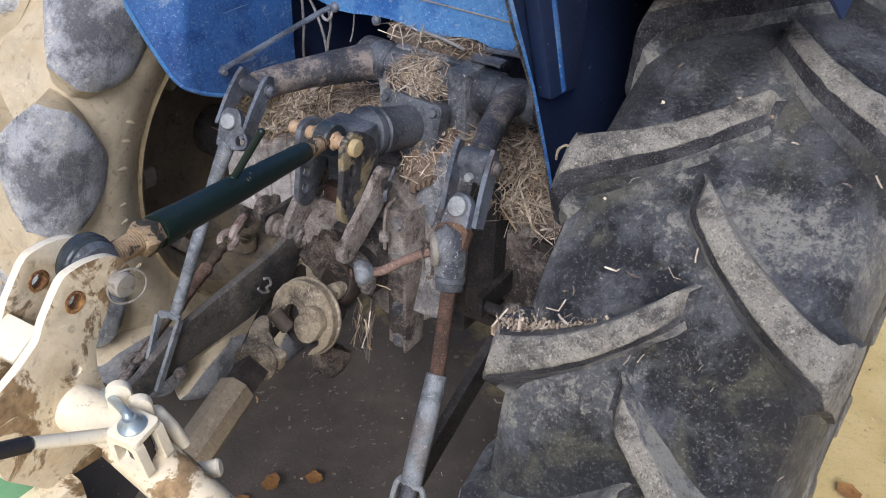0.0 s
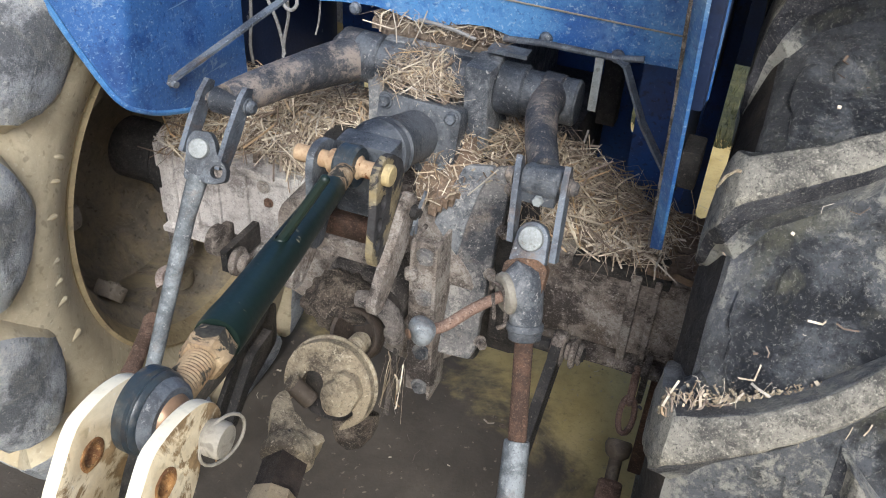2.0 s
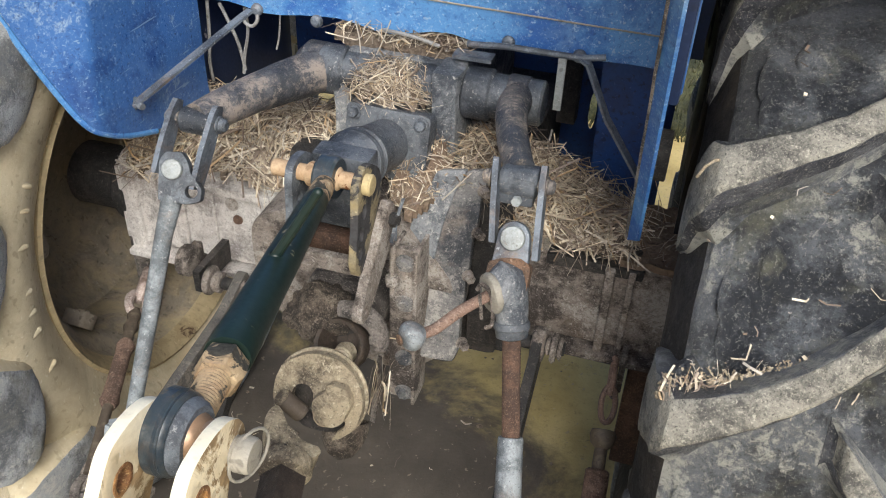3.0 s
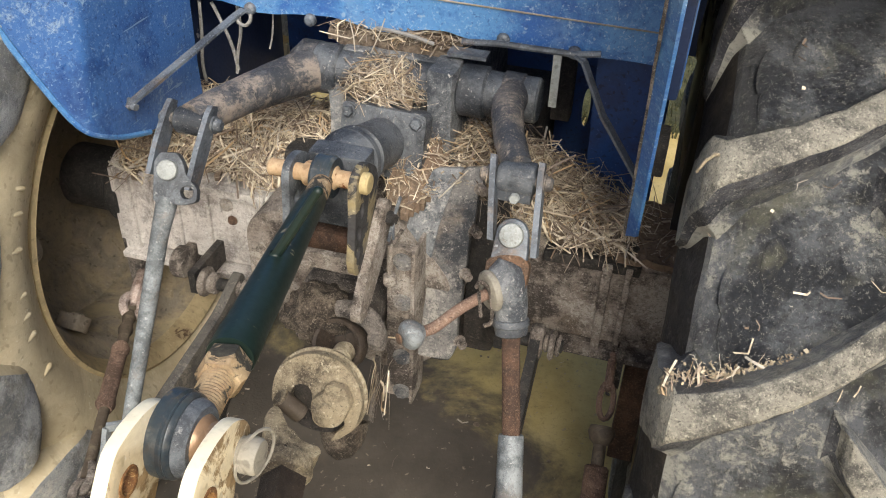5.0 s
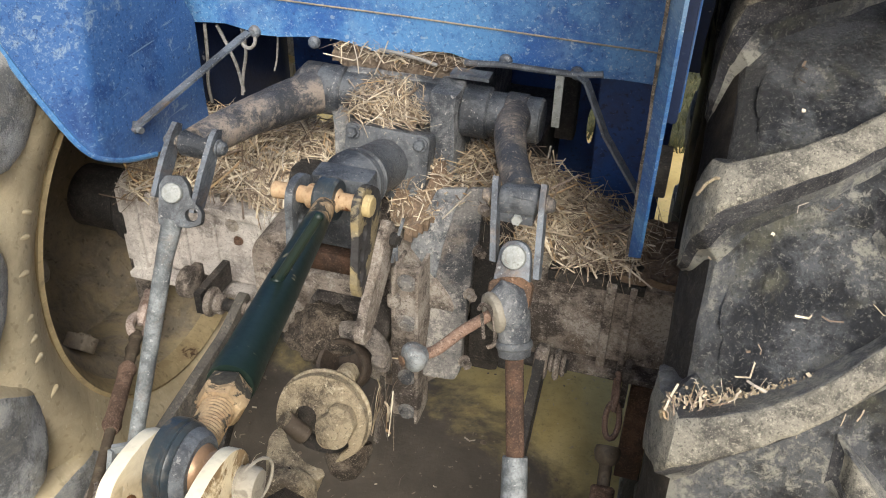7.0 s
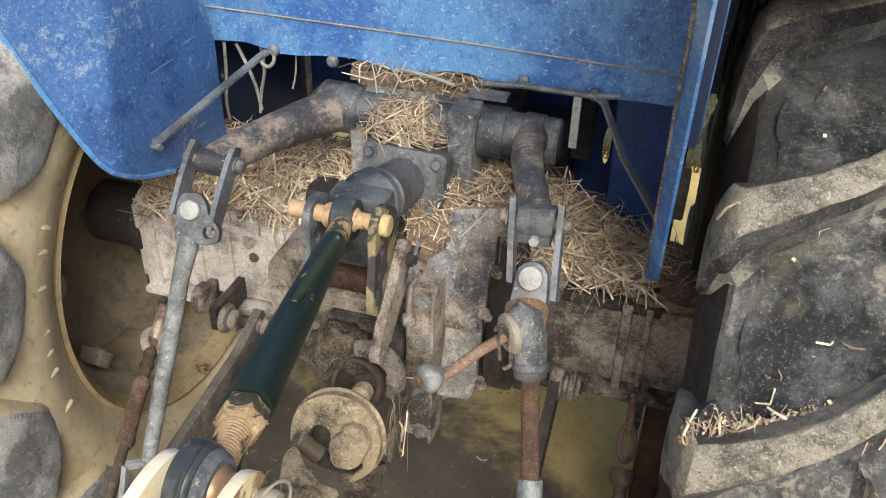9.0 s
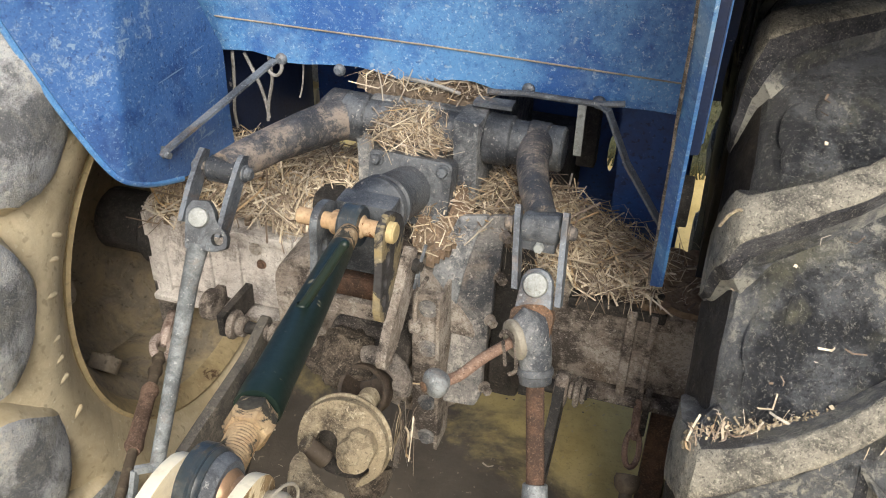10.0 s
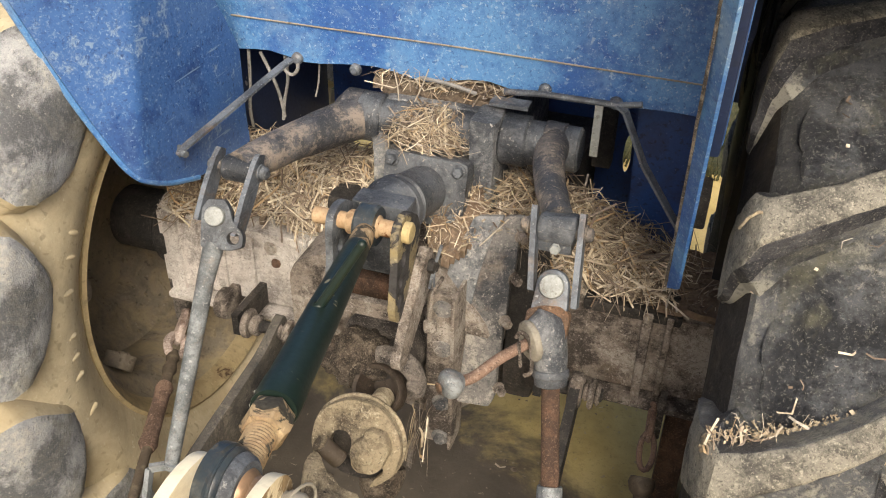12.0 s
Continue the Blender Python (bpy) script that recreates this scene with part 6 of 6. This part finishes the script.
    seat = Matrix(((xa.x, e.x, m_.x, K.x), (xa.y, e.y, m_.y, K.y), (xa.z, e.z, m_.z, K.z), (0, 0, 0, 1)))
    bm = bmesh.new()
    ol = [(-0.031, -0.078), (-0.0195, -0.068), (-0.0075, -0.046), (0.0136, -0.0275), (0.0415, -0.021), (0.0463, -0.012), (0.0395, 0.006), (-0.034, 0.004), (-0.0414, -0.030), (-0.047, -0.0545), (-0.040, -0.072)]
    add_plate(bm, round_outline(ol, 0.007), seat @ Matrix.Translation((0, 0, -0.004)), 0.036)
    soften(bm, 0.007)
    bmesh.ops.subdivide_edges(bm, edges=[q for q in bm.edges if q.calc_length() > 0.012], cuts=2, use_grid_fill=True)
    rough_up(bm, 0.003, 40)
    rough_up(bm, 0.0012, 120)
    part("outer_yoke", bm, m_dustshaft, ds, "pale dust-caked forged yoke")
    # thick ear with its bearing cap, standing out of the ring
    bm = bmesh.new()
    ol = [(0.022 + 0.029 * math.cos(radians(t)), -0.014 + 0.029 * math.sin(radians(t))) for t in range(100, 331, 15)] + [(0.060, -0.010), (0.058, 0.020), (0.030, 0.030)]
    add_plate(bm, round_outline(ol, 0.006, 2), face @ Matrix.Translation((0, 0, 0.014)), 0.030)
    soften(bm, 0.005)
    rough_up(bm, 0.0022, 50)
    part("joint_ear", bm, m_dustshaft, ds, "thick dust-caked joint ear")
    bm = bmesh.new()
    add_lathe(bm, K - e * 0.004, K + e * 0.5, [(0, 0), (0, 0.028), (0.006, 0.0315), (0.009, 0.0315), (0.011, 0.0385), (0.020, 0.0405), (0.030, 0.0405), (0.035, 0.038), (0.037, 0.030), (0.037, 0)], 28)
    rough_up(bm, 0.002, 45)
    part("yoke_neck", bm, m_dustshaft, ds, "dust-caked yoke collar")
    bm = bmesh.new()
    add_lathe(bm, K, K + e * 0.5, [(0, 0), (0, 0.033), (0.42, 0.033), (0.42, 0)], 4)
    part("inner_tube", bm, m_shaftbrown, ds, "dark brown square inner tube", soft_edge=0.005)
    bm = bmesh.new()
    add_lathe(bm, K + e * 0.088, K + e * 0.6, [(0, 0.028), (0, 0.033), (0.004, 0.036), (0.34, 0.036), (0.34, 0.0)], 8)
    part("outer_tube", bm, m_tubetan, ds, "tan dusty outer tube", soft_edge=0.005)
    # half guard hanging under the joint
    bm = bmesh.new()
    q = Vector((0.040, -0.385, 0.590))
    add_lathe(bm, q, q + Vector((0.0, -0.06, -0.08)), [(0, 0.037), (0.01, 0.040), (0.04, 0.036), (0.062, 0.022), (0.072, 0), (0.06, 0.016), (0.036, 0.031), (0.008, 0.035)], 24)
    rough_up(bm, 0.002, 30)
    part("guard_cup", bm, m_clump, ds, "brown dusty guard cup")
    bm = bmesh.new()
    bar_between(bm, (0.060, -0.278, 0.645), (0.052, -0.300, 0.500), 0.010, 0.003)
    part("guard_blade", bm, m_castmid, ds, "thin hanging guard strip", soft_edge=0.0008)


build_drive_shaft()


# ---- implement headstock, cream paint ----
def build_headstock():
    hs = thing("implement_headstock", (0.2, -1.1, 0.0), "cream painted implement headstock with rust-chipped plates", "headstock")
    hook = [(-0.044, 1.125), (-0.036, 1.143), (-0.020, 1.157), (0.0, 1.164), (0.020, 1.167), (0.043, 1.166), (0.054, 1.159), (0.086, 1.124), (0.096, 1.106), (0.128, 1.087),
            (0.162, 1.072), (0.182, 1.054), (0.190, 1.025), (0.185, 0.96), (0.14, 0.90), (0.06, 0.885), (0.022, 0.90), (0.028, 0.956), (0.035, 1.014), (0.030, 1.047), (0.015, 1.072),
            (-0.002, 1.090), (-0.008, 1.106), (-0.008, 1.122), (-0.018, 1.129), (-0.032, 1.121), (-0.038, 1.110)]
    turn = Matrix.Rotation(radians(4), 4, 'Z')
    flip = Matrix.Diagonal((1, -1, 1, 1))
    plates = []
    for x in (0.164, 0.094):
        bm = bmesh.new()
        seat = Matrix.Translation((x, -0.925, 0)) @ turn @ flip @ YZ
        add_plate(bm, round_outline(hook, 0.008), seat, 0.0125, ((0.040, 1.126, 0.0110, 0.0130), (0.062, 1.036, 0.0065, 0.0075)))
        plate = part("side_plate", bm, m_creamworn, hs, "cream side plate with rust round its holes", soft_edge=0.003)
        plate.data.materials.append(m_cream)
        for p in plate.data.polygons:
            p.material_index = 0 if abs(p.normal.x) > 0.8 else 1
        plates.append(plate)
        bm = bmesh.new()
        c = seat @ Vector((0.040, 1.126, 0))
        n_ = (turn @ Vector((1, 0, 0)))
        add_lathe(bm, c - n_ * 0.0072, c + n_ * 0.0072, [(0.0005, 0.0098), (0.0, 0.0108), (0.0, 0.0138), (0.0006, 0.0146), (0.0138, 0.0146), (0.0144, 0.0138), (0.0144, 0.0108), (0.0139, 0.0098)], 24, closed=True)
        rough_up(bm, 0.0012, 90)
        part("hole_bush", bm, m_halo, plates[-1], "orange rusty hole edge")
    # pin through plates and ball
    bm = bmesh.new()
    add_cyl(bm, (0.078, -0.903, 1.120), (0.175, -0.903, 1.120), 0.0125, n=18)
    part("link_pin", bm, m_rust, hs)
    bm = bmesh.new()
    add_lathe(bm, (0.160, -0.905, 1.119), (0.214, -0.903, 1.118), [(0, 0), (0, 0.0160), (0.006, 0.0160), (0.007, 0.0145), (0.012, 0.0145), (0.013, 0.0165), (0.024, 0.0162), (0.027, 0.0145), (0.028, 0)], 24)
    pb = part("pin_bolt", bm, m_duststeel, hs, "pale dusty pin end")
    bm = bmesh.new()
    add_hose(bm, [(0.178 + 0.006 * math.cos(i * math.pi / 10), -0.898 + 0.024 * math.cos(i * math.pi / 10), 1.111 + 0.024 * math.sin(i * math.pi / 10)) for i in range(20)], 0.0016, 6, closed=True)
    part("spring_ring", bm, m_duststeel, pb, "thin wire ring")
    bm = bmesh.new()
    add_box(bm, (-0.052, -0.025, -0.018), (0.036, 0.023, 0.018), pose(0.125, -1.022, 1.084, 28, 0, 4))
    part("spacer_block", bm, m_cream, hs, "cream spacer block", soft_edge=0.006)
    bm = bmesh.new()
    add_hose(bm, curve_pts([(0.10, -1.02, 1.00), (0.03, -1.03, 0.995), (-0.02, -1.05, 0.95), (-0.04, -1.07, 0.86), (-0.02, -1.08, 0.7)], 6), [0.042] * 25, 18)
    part("mast_tube", bm, m_cream, hs, "bent cream mast tube")
    # boss and tube towards the latch
    bm = bmesh.new()
    add_lathe(bm, (0.168, -1.000, 0.985), (0.30, -0.990, 0.990), [(0, 0.0), (0, 0.031), (0.004, 0.0335), (0.008, 0.031), (0.050, 0.030), (0.056, 0.0285), (0.105, 0.0285), (0.105, 0)], 32)
    rough_up(bm, 0.0012, 40)
    part("boss", bm, m_cream, hs, "cream boss")
    bm = bmesh.new()
    add_cyl(bm, (0.25, -0.995, 0.985), (0.62, -0.93, 0.71), 0.033, n=28, edge=0.006)
    part("arm_tube", bm, m_creamworn, hs, "cream round arm tube with chipped paint")
    bm = bmesh.new()
    bar_between(bm, (0.55, -0.94, 0.775), (0.62, -0.93, 0.0), 0.07, 0.07)
    part("leg", bm, m_cream, hs, soft_edge=0.008)
    bm = bmesh.new()
    add_box(bm, (0.09, -1.10, 0.0), (0.20, -1.03, 0.90))
    part("leg", bm, m_creamworn, hs, soft_edge=0.008)
    # latch: cage, threaded spindle, bent bolt, lever, ears, loop
    lt = Vector((0.300, -1.005, 1.025))
    up = Vector((0.02, -0.10, 1)).normalized()
    fwd = Vector((0.15, -0.98, -0.10)).normalized()
    sd = up.cross(fwd).normalized()
    cage = Matrix(((sd.x, up.x, fwd.x, lt.x), (sd.y, up.y, fwd.y, lt.y), (sd.z, up.z, fwd.z, lt.z), (0, 0, 0, 1)))
    bm = bmesh.new()
    frame_ol = round_outline([(-0.026, -0.050), (0.026, -0.050), (0.022, 0.002), (0.012, 0.008), (-0.012, 0.008), (-0.022, 0.002)], 0.006)
    for z0 in (0.016, -0.016):
        lo = [bm.verts.new(cage @ Vector((x, y, z0 - 0.006))) for x, y in frame_ol]
        hi = [bm.verts.new(cage @ Vector((x, y, z0 + 0.006))) for x, y in frame_ol]
        li = [bm.verts.new(cage @ Vector((x * 0.60, -0.021 + (y + 0.021) * 0.62, z0 - 0.006))) for x, y in frame_ol]
        hi_ = [bm.verts.new(cage @ Vector((x * 0.60, -0.021 + (y + 0.021) * 0.62, z0 + 0.006))) for x, y in frame_ol]
        k = len(lo)
        for i in range(k):
            j = (i + 1) % k
            for p, q in ((lo, hi), (hi, hi_), (hi_, li), (li, lo)):
                bm.faces.new((p[i], p[j], q[j], q[i]))
    add_plate(bm, round_outline([(-0.022, -0.022), (0.022, -0.022), (0.022, 0.022), (-0.022, 0.022)], 0.008), cage @ Matrix.Translation((0, 0.006, 0)) @ Matrix.Rotation(radians(90), 4, 'X'), 0.008)
    part("latch_cage", bm, m_cream, hs, "cream latch cage with dark openings", soft_edge=0.0015)
    bm = bmesh.new()
    prof = [(0, 0)]
    for i in range(25):
        prof.append((0.004 * i, 0.0145 if i % 2 else 0.0118))
    prof.append((0.10, 0))
    add_lathe(bm, lt - up * 0.006, lt - up * 0.2, prof, 18)
    part("spindle", bm, m_shaftdark, hs, "greasy brown threaded spindle")
    bm = bmesh.new()
    add_hose(bm, curve_pts([lt + up * 0.008, lt + up * 0.018 + Vector((-0.001, 0, 0)), lt + up * 0.025 + Vector((-0.012, 0.003, 0)), lt + Vector((-0.074, 0.018, 0.006))]), [0.0060] * 10 + [0.0056] * 9, 14)
    add_lathe(bm, lt + up * 0.010, lt + up * 0.03, [(0, 0), (0, 0.0165), (0.002, 0.0165), (0.004, 0.0140), (0.008, 0.0105), (0.014, 0.008), (0.014, 0)], 24)
    part("latch_bolt", bm, m_zinc, hs, "bright bent latch bolt")
    bm = bmesh.new()
    h0, h1, h2 = Vector((0.275, -1.008, 1.008)), Vector((0.265, -1.100, 1.066)), Vector((0.259, -1.145, 1.085))
    add_hose(bm, [h0, h1], [0.0085, 0.0075], 14)
    bar = part("lever", bm, m_cream, hs, "cream lever rod")
    bm = bmesh.new()
    add_cyl(bm, h1, h2, 0.0092, n=20, edge=0.003)
    part("grip", bm, m_jetblack, bar, "black rubber grip")
    for p, r in (((0.252, -0.985, 1.043), 0.0145), ((0.277, -0.978, 1.030), 0.0145)):
        bm = bmesh.new()
        p = Vector(p)
        add_plate(bm, [(r * math.cos(radians(t)), r * math.sin(radians(t))) for t in range(0, 181, 15)] + [(-r, -0.06), (r, -0.06)], Matrix.Translation(p) @ Matrix.Rotation(radians(52), 4, 'Z') @ Matrix.Rotation(radians(90), 4, 'X'), 0.013)
        part("ear", bm, m_cream, hs, "rounded cream ear", soft_edge=0.003)
    bm = bmesh.new()
    strap = curve_pts([(0.262, -0.955, 0.985), (0.276, -0.958, 1.003), (0.290, -0.960, 1.002), (0.301, -0.957, 0.988), (0.305, -0.950, 0.960)], 6)
    add_hose(bm, strap, 0.0088, 14)
    part("loop", bm, m_cream, hs, "cream bent loop")
    bm = bmesh.new()
    add_cyl(bm, (0.300, -0.955, 0.905), (0.335, -0.925, 0.915), 0.012, n=20, edge=0.003)
    add_box(bm, (0.292, -0.958, 0.910), (0.315, -0.945, 0.932))
    part("stub_pin", bm, m_cream, hs)


build_headstock()


# ---- green implement bracket with a grey roller ----
def build_green():
    g = thing("green_bracket", (0.0, -1.15, 0.0), "light green implement bracket with a grey roller", "bracket")
    for x in (0.155, -0.03):
        bm = bmesh.new()
        ol = [(-1.03, 1.0), (-1.06, 1.03), (-1.10, 1.02), (-1.22, 0.90), (-1.24, 0.0), (-1.12, 0.0), (-1.10, 0.82), (-1.04, 0.94)]
        add_plate(bm, round_outline(ol, 0.02), at_x(x), 0.012, ((-1.085, 0.985, 0.010, 0.022),))
        part("cheek", bm, m_lightgreen, g, "light green cheek plate", soft_edge=0.003)
    bm = bmesh.new()
    add_cyl(bm, (-0.03, -1.075, 0.955), (0.155, -1.075, 0.955), 0.035, n=24, edge=0.004)
    part("roller", bm, m_greyblue, g, "grey-blue roller")
    d = thing("green_implement", (-0.45, -0.98, 0.0), "deep green ribbed implement standing on the ground", "implement")
    for k in range(5):
        bm = bmesh.new()
        add_box(bm, (-0.75, -1.02 + 0.012 * k, 0.10 + 0.065 * k), (-0.30, -0.93 + 0.012 * k, 0.145 + 0.065 * k))
        part("rail", bm, m_deepgreen, d, soft_edge=0.008)
    for x in (-0.72, -0.40):
        bm = bmesh.new()
        add_box(bm, (x, -0.995, 0.0), (x + 0.05, -0.93, 0.42))
        part("post", bm, m_deepgreen, d, soft_edge=0.006)


build_green()


# ---- straw ----
def heap_l(x, y):
    if not (-0.585 < x < -0.05):
        return None
    z = 0.795 + max(0, y + 0.055) * 0.85 - max(0, -0.42 - x) * 0.22 + 0.02 * noise.noise(Vector((x * 12, y * 12, 1)))
    if y < -0.05 + 0.02 * noise.noise(Vector((x * 30, 2, 0))):
        return None
    return min(z, 0.90)


def heap_r(x, y):
    if y < -0.05 + 0.025 * noise.noise(Vector((x * 30, 7, 0))) - (0.03 if x < 0.3 else 0):
        return None
    z = 0.80 + max(0, y + 0.055) * 0.75 + max(0, 0.33 - x) * 0.55 + 0.015 * noise.noise(Vector((x * 14, y * 14, 5)))
    return min(z, 0.928 - max(0, x - 0.17) * 0.45)


def heap_e(x, y):
    return 0.789 + max(0, y + 0.05) * 0.12 + 0.010 * noise.noise(Vector((x * 30, y * 30, 2)))


def heap_c(x, y):
    q = ((x - 0.055) / 0.055) ** 2 + ((y + 0.070) / 0.080) ** 2 + 0.55 * noise.noise(Vector((x * 40, y * 40, 4)))
    if q > 1:
        return None
    return 0.838 + (y + 0.19) * 0.70 + 0.012 * noise.noise(Vector((x * 25, y * 25, 9)))


def heap_t(x, y):
    q = ((x + 0.022) / 0.082) ** 2 + ((y - 0.012) / 0.050) ** 2
    return None if q > 1 else 0.996 + 0.058 * (1 - q) ** 0.55


def heap_p(x, y):
    q = ((x + 0.025) / 0.125) ** 2
    return None if q > 1 else 1.078 + 0.25 * (y - 0.03) + 0.012 * noise.noise(Vector((x * 25, y * 25, 3)))


straw_pile("loose golden straw heaped on the axle housing", -0.64, -0.06, -0.075, 0.11, heap_l, 3000, 11, thick=0.0007, length=(0.012, 0.12))
straw_pile("tangled straw heaped on the axle beside the lift arm", 0.12, 0.445, -0.085, 0.10, heap_r, 2000, 12, thick=0.00065, length=(0.015, 0.15))
straw_pile("dark reddish dirt and chaff on the axle end", 0.43, 0.60, -0.05, 0.13, heap_e, 90, 16, thick=0.0007, length=(0.01, 0.06), chaff=m_dirt)
straw_pile("brown chaff and short straw on the rear cover", 0.02, 0.165, -0.172, 0.0, heap_c, 240, 13, thick=0.00045, length=(0.006, 0.05), chaff=m_dirt, grid=0.007)
straw_pile("small heap of bright straw on the lift housing", -0.11, 0.07, -0.05, 0.08, heap_t, 1100, 14, thick=0.00042, length=(0.02, 0.09))
straw_pile("straw caught below the blue panel", -0.15, 0.10, 0.05, 0.12, heap_p, 330, 15, thick=0.0006, length=(0.015, 0.09))


def loose_straw():
    """Single long stalks and the litter on the wheel."""
    for pts in (((0.12, -0.135, 0.90), (0.165, -0.12, 0.955)), ((-0.09, 0.03, 1.06), (-0.095, 0.02, 1.13)), ((-0.06, 0.03, 1.07), (-0.03, 0.02, 1.14)),
                ((0.085, -0.30, 0.715), (0.125, -0.305, 0.722))):
        bm = bmesh.new()
        add_hose(bm, [Vector(pts[0]), (Vector(pts[0]) + Vector(pts[1])) / 2 + Vector((0.002, 0, 0.002)), Vector(pts[1])], 0.0013, 6)
        tagged(part("straw_stalk", bm, m_straw), "single dry golden straw stalk", "straw", "loose stalks")
    rng = np.random.default_rng(5)
    # hanging bunch by the drive shaft
    V, F = [], []
    P, N = [], []
    for i in range(34):
        P.append((0.085 + rng.normal() * 0.010, -0.34 + rng.normal() * 0.012, 0.64 + rng.normal() * 0.03))
        N.append((rng.normal() * 0.3, -1, 0.2))
    V, F = stalks(rng, P, N, (0.05, 0.13), 0.0013)
    me = bpy.data.meshes.new("hanging_straw")
    for i, v in enumerate(V):
        c = Vector(P[i // 9])
        q = Vector(v) - c
        l = q.length
        s = 1 if q.x + q.z > 0 else -1
        V[i] = c + Vector((q.x * 0.25, q.y, s * l * 0.9 if l > 0.01 else q.z))
    me.from_pydata(V, [], F)
    me.materials.append(m_straw)
    tagged(new("hanging_straw", me), "bunch of hanging straw beside the drive shaft", "straw", kind="stuff")
    # chaff banked against the tread lug
    bm = bmesh.new()
    for i in range(420):
        x = 0.512 + 0.15 * rng.random() ** 2.4
        wide = 0.9 if x < 0.58 else 0.35
        deg = 26.4 + (x - 0.52) * 43 + abs(rng.normal()) * wide
        p = Vector((x, AXLE_Y, AXLE_Z)) + tyre_point(0, 0.672 + 0.012 * rng.random() * wide, deg)
        s = 0.0007 + 0.0011 * rng.random() ** 2
        bmesh.ops.create_icosphere(bm, subdivisions=1, radius=s, matrix=Matrix.Translation(p) @ Matrix.Rotation(radians(-deg), 4, 'X') @ Matrix.Rotation(rng.uniform(0, 3), 4, 'Y') @ Matrix.Diagonal((rng.uniform(0.8, 3.2), rng.uniform(0.3, 0.6), rng.uniform(0.6, 1.6), 1)))
    rough_up(bm, 0.0008, 300, 5)
    bank = tagged(part("tread_chaff", bm, m_bank), "beige chaff and straw bits caught on the tyre tread", "straw", kind="stuff")
    P, N = [], []
    for i in range(64):
        x = 0.515 + abs(rng.normal()) * 0.038
        if x > 0.74:
            continue
        deg = 26.6 + (x - 0.52) * 43 + abs(rng.normal()) * 0.9
        P.append(Vector((x, AXLE_Y, AXLE_Z)) + tyre_point(0, 0.684, deg))
        N.append(tyre_point(0, 1, deg + 20))
    V, F = stalks(rng, P, N, (0.004, 0.034), 0.00048, 0.003)
    me = bpy.data.meshes.new("stalks")
    me.from_pydata(V, [], F)
    me.materials.append(m_straw)
    ob = new("stalks", me)
    ob.parent = bank
    bm = bmesh.new()
    tw = [(0.505, -0.415, 1.185), (0.512, -0.425, 1.205), (0.520, -0.424, 1.214), (0.527, -0.420, 1.214)]
    add_hose(bm, curve_pts(tw, 4), 0.0018, 7)
    rough_up(bm, 0.0015, 120)
    tagged(part("plant_scrap", bm, m_bank), "dry beige plant scrap hanging from the tyre lug", "plant scrap")
    P, N = [], []
    for i in range(46):
        deg = rng.uniform(14, 68)
        P.append(Vector((rng.uniform(0.52, 0.93), AXLE_Y, AXLE_Z)) + tyre_point(0, 0.676, deg))
        N.append(tyre_point(0, 1, deg))
    V, F = stalks(rng, P, N, (0.004, 0.024), 0.0007, 0.0005)
    me = bpy.data.meshes.new("tyre_litter")
    me.from_pydata(V, [], F)
    me.materials.append(m_straw)
    tagged(new("tyre_litter", me), "single straw bits lying on the tyre", "straw", kind="stuff")
    # litter and leaves on the ground
    P, N = [], []
    for i in range(420):
        P.append((rng.uniform(-1.6, 2.2), rng.uniform(-1.2, 2.5), 0.010))
        N.append((0, 0, 1))
    V, F = stalks(rng, P, N, (0.006, 0.04), 0.0009)
    me = bpy.data.meshes.new("ground_litter")
    me.from_pydata(V, [], F)
    me.materials.append(m_straw)
    tagged(new("ground_litter", me), "scattered straw bits on the earth", "straw", kind="stuff")


loose_straw()


def ground_debris():
    """Small clods and stones lying about."""
    rng = np.random.default_rng(21)
    bm = bmesh.new()
    for i in range(260):
        x, y = rng.uniform(-0.7, 1.6), rng.uniform(-0.9, 1.2)
        s = 0.0025 + 0.007 * rng.random() ** 3
        bmesh.ops.create_icosphere(bm, subdivisions=1, radius=s, matrix=Matrix.Translation((x, y, 0.008)) @ Matrix.Rotation(rng.uniform(0, 6), 4, 'Z') @ Matrix.Diagonal((rng.uniform(0.7, 1.6), 1, 0.7, 1)))
    rough_up(bm, 0.0015, 200, 1)
    tagged(part("ground_debris", bm, m_chaff), "small dark clods strewn over the earth", "debris", kind="stuff")


ground_debris()


def leaf(x, y, turn, size):
    bm = bmesh.new()
    n = 7
    mid = []
    for i in range(n):
        t = i / (n - 1)
        w = math.sin(math.pi * t ** 0.8) * 0.42 * size * (1 + 0.25 * math.sin(9 * t + turn))
        z = 0.016 + 0.25 * size * (t - 0.5) ** 2
        mid.append([bm.verts.new((-w, t * size, z + 0.22 * w)), bm.verts.new((0, t * size, z)), bm.verts.new((w, t * size, z + 0.3 * w))])
    for p, q in zip(mid, mid[1:]):
        bm.faces.new((p[0], p[1], q[1], q[0]))
        bm.faces.new((p[1], p[2], q[2], q[1]))
    bmesh.ops.remove_doubles(bm, verts=bm.verts, dist=0.0005)
    bm.transform(Matrix.Translation((x, y, 0)) @ Matrix.Rotation(turn, 4, 'Z'))
    tagged(part("dry_leaf", bm, m_leaf), "curled dry orange leaf on the ground", "leaf", "fallen leaves")


for x, y, turn, size in ((-0.19, -0.42, 0.4, 0.06), (-0.10, -0.31, 2.0, 0.05), (1.05, 0.42, 1.0, 0.07), (1.10, 0.30, 3.0, 0.06), (1.02, 0.20, 5.0, 0.05), (1.25, 0.9, 0.2, 0.06), (-0.24, -0.47, 4.2, 0.045), (1.3, 0.5, 2.2, 0.05)):
    leaf(x, y, turn, size)
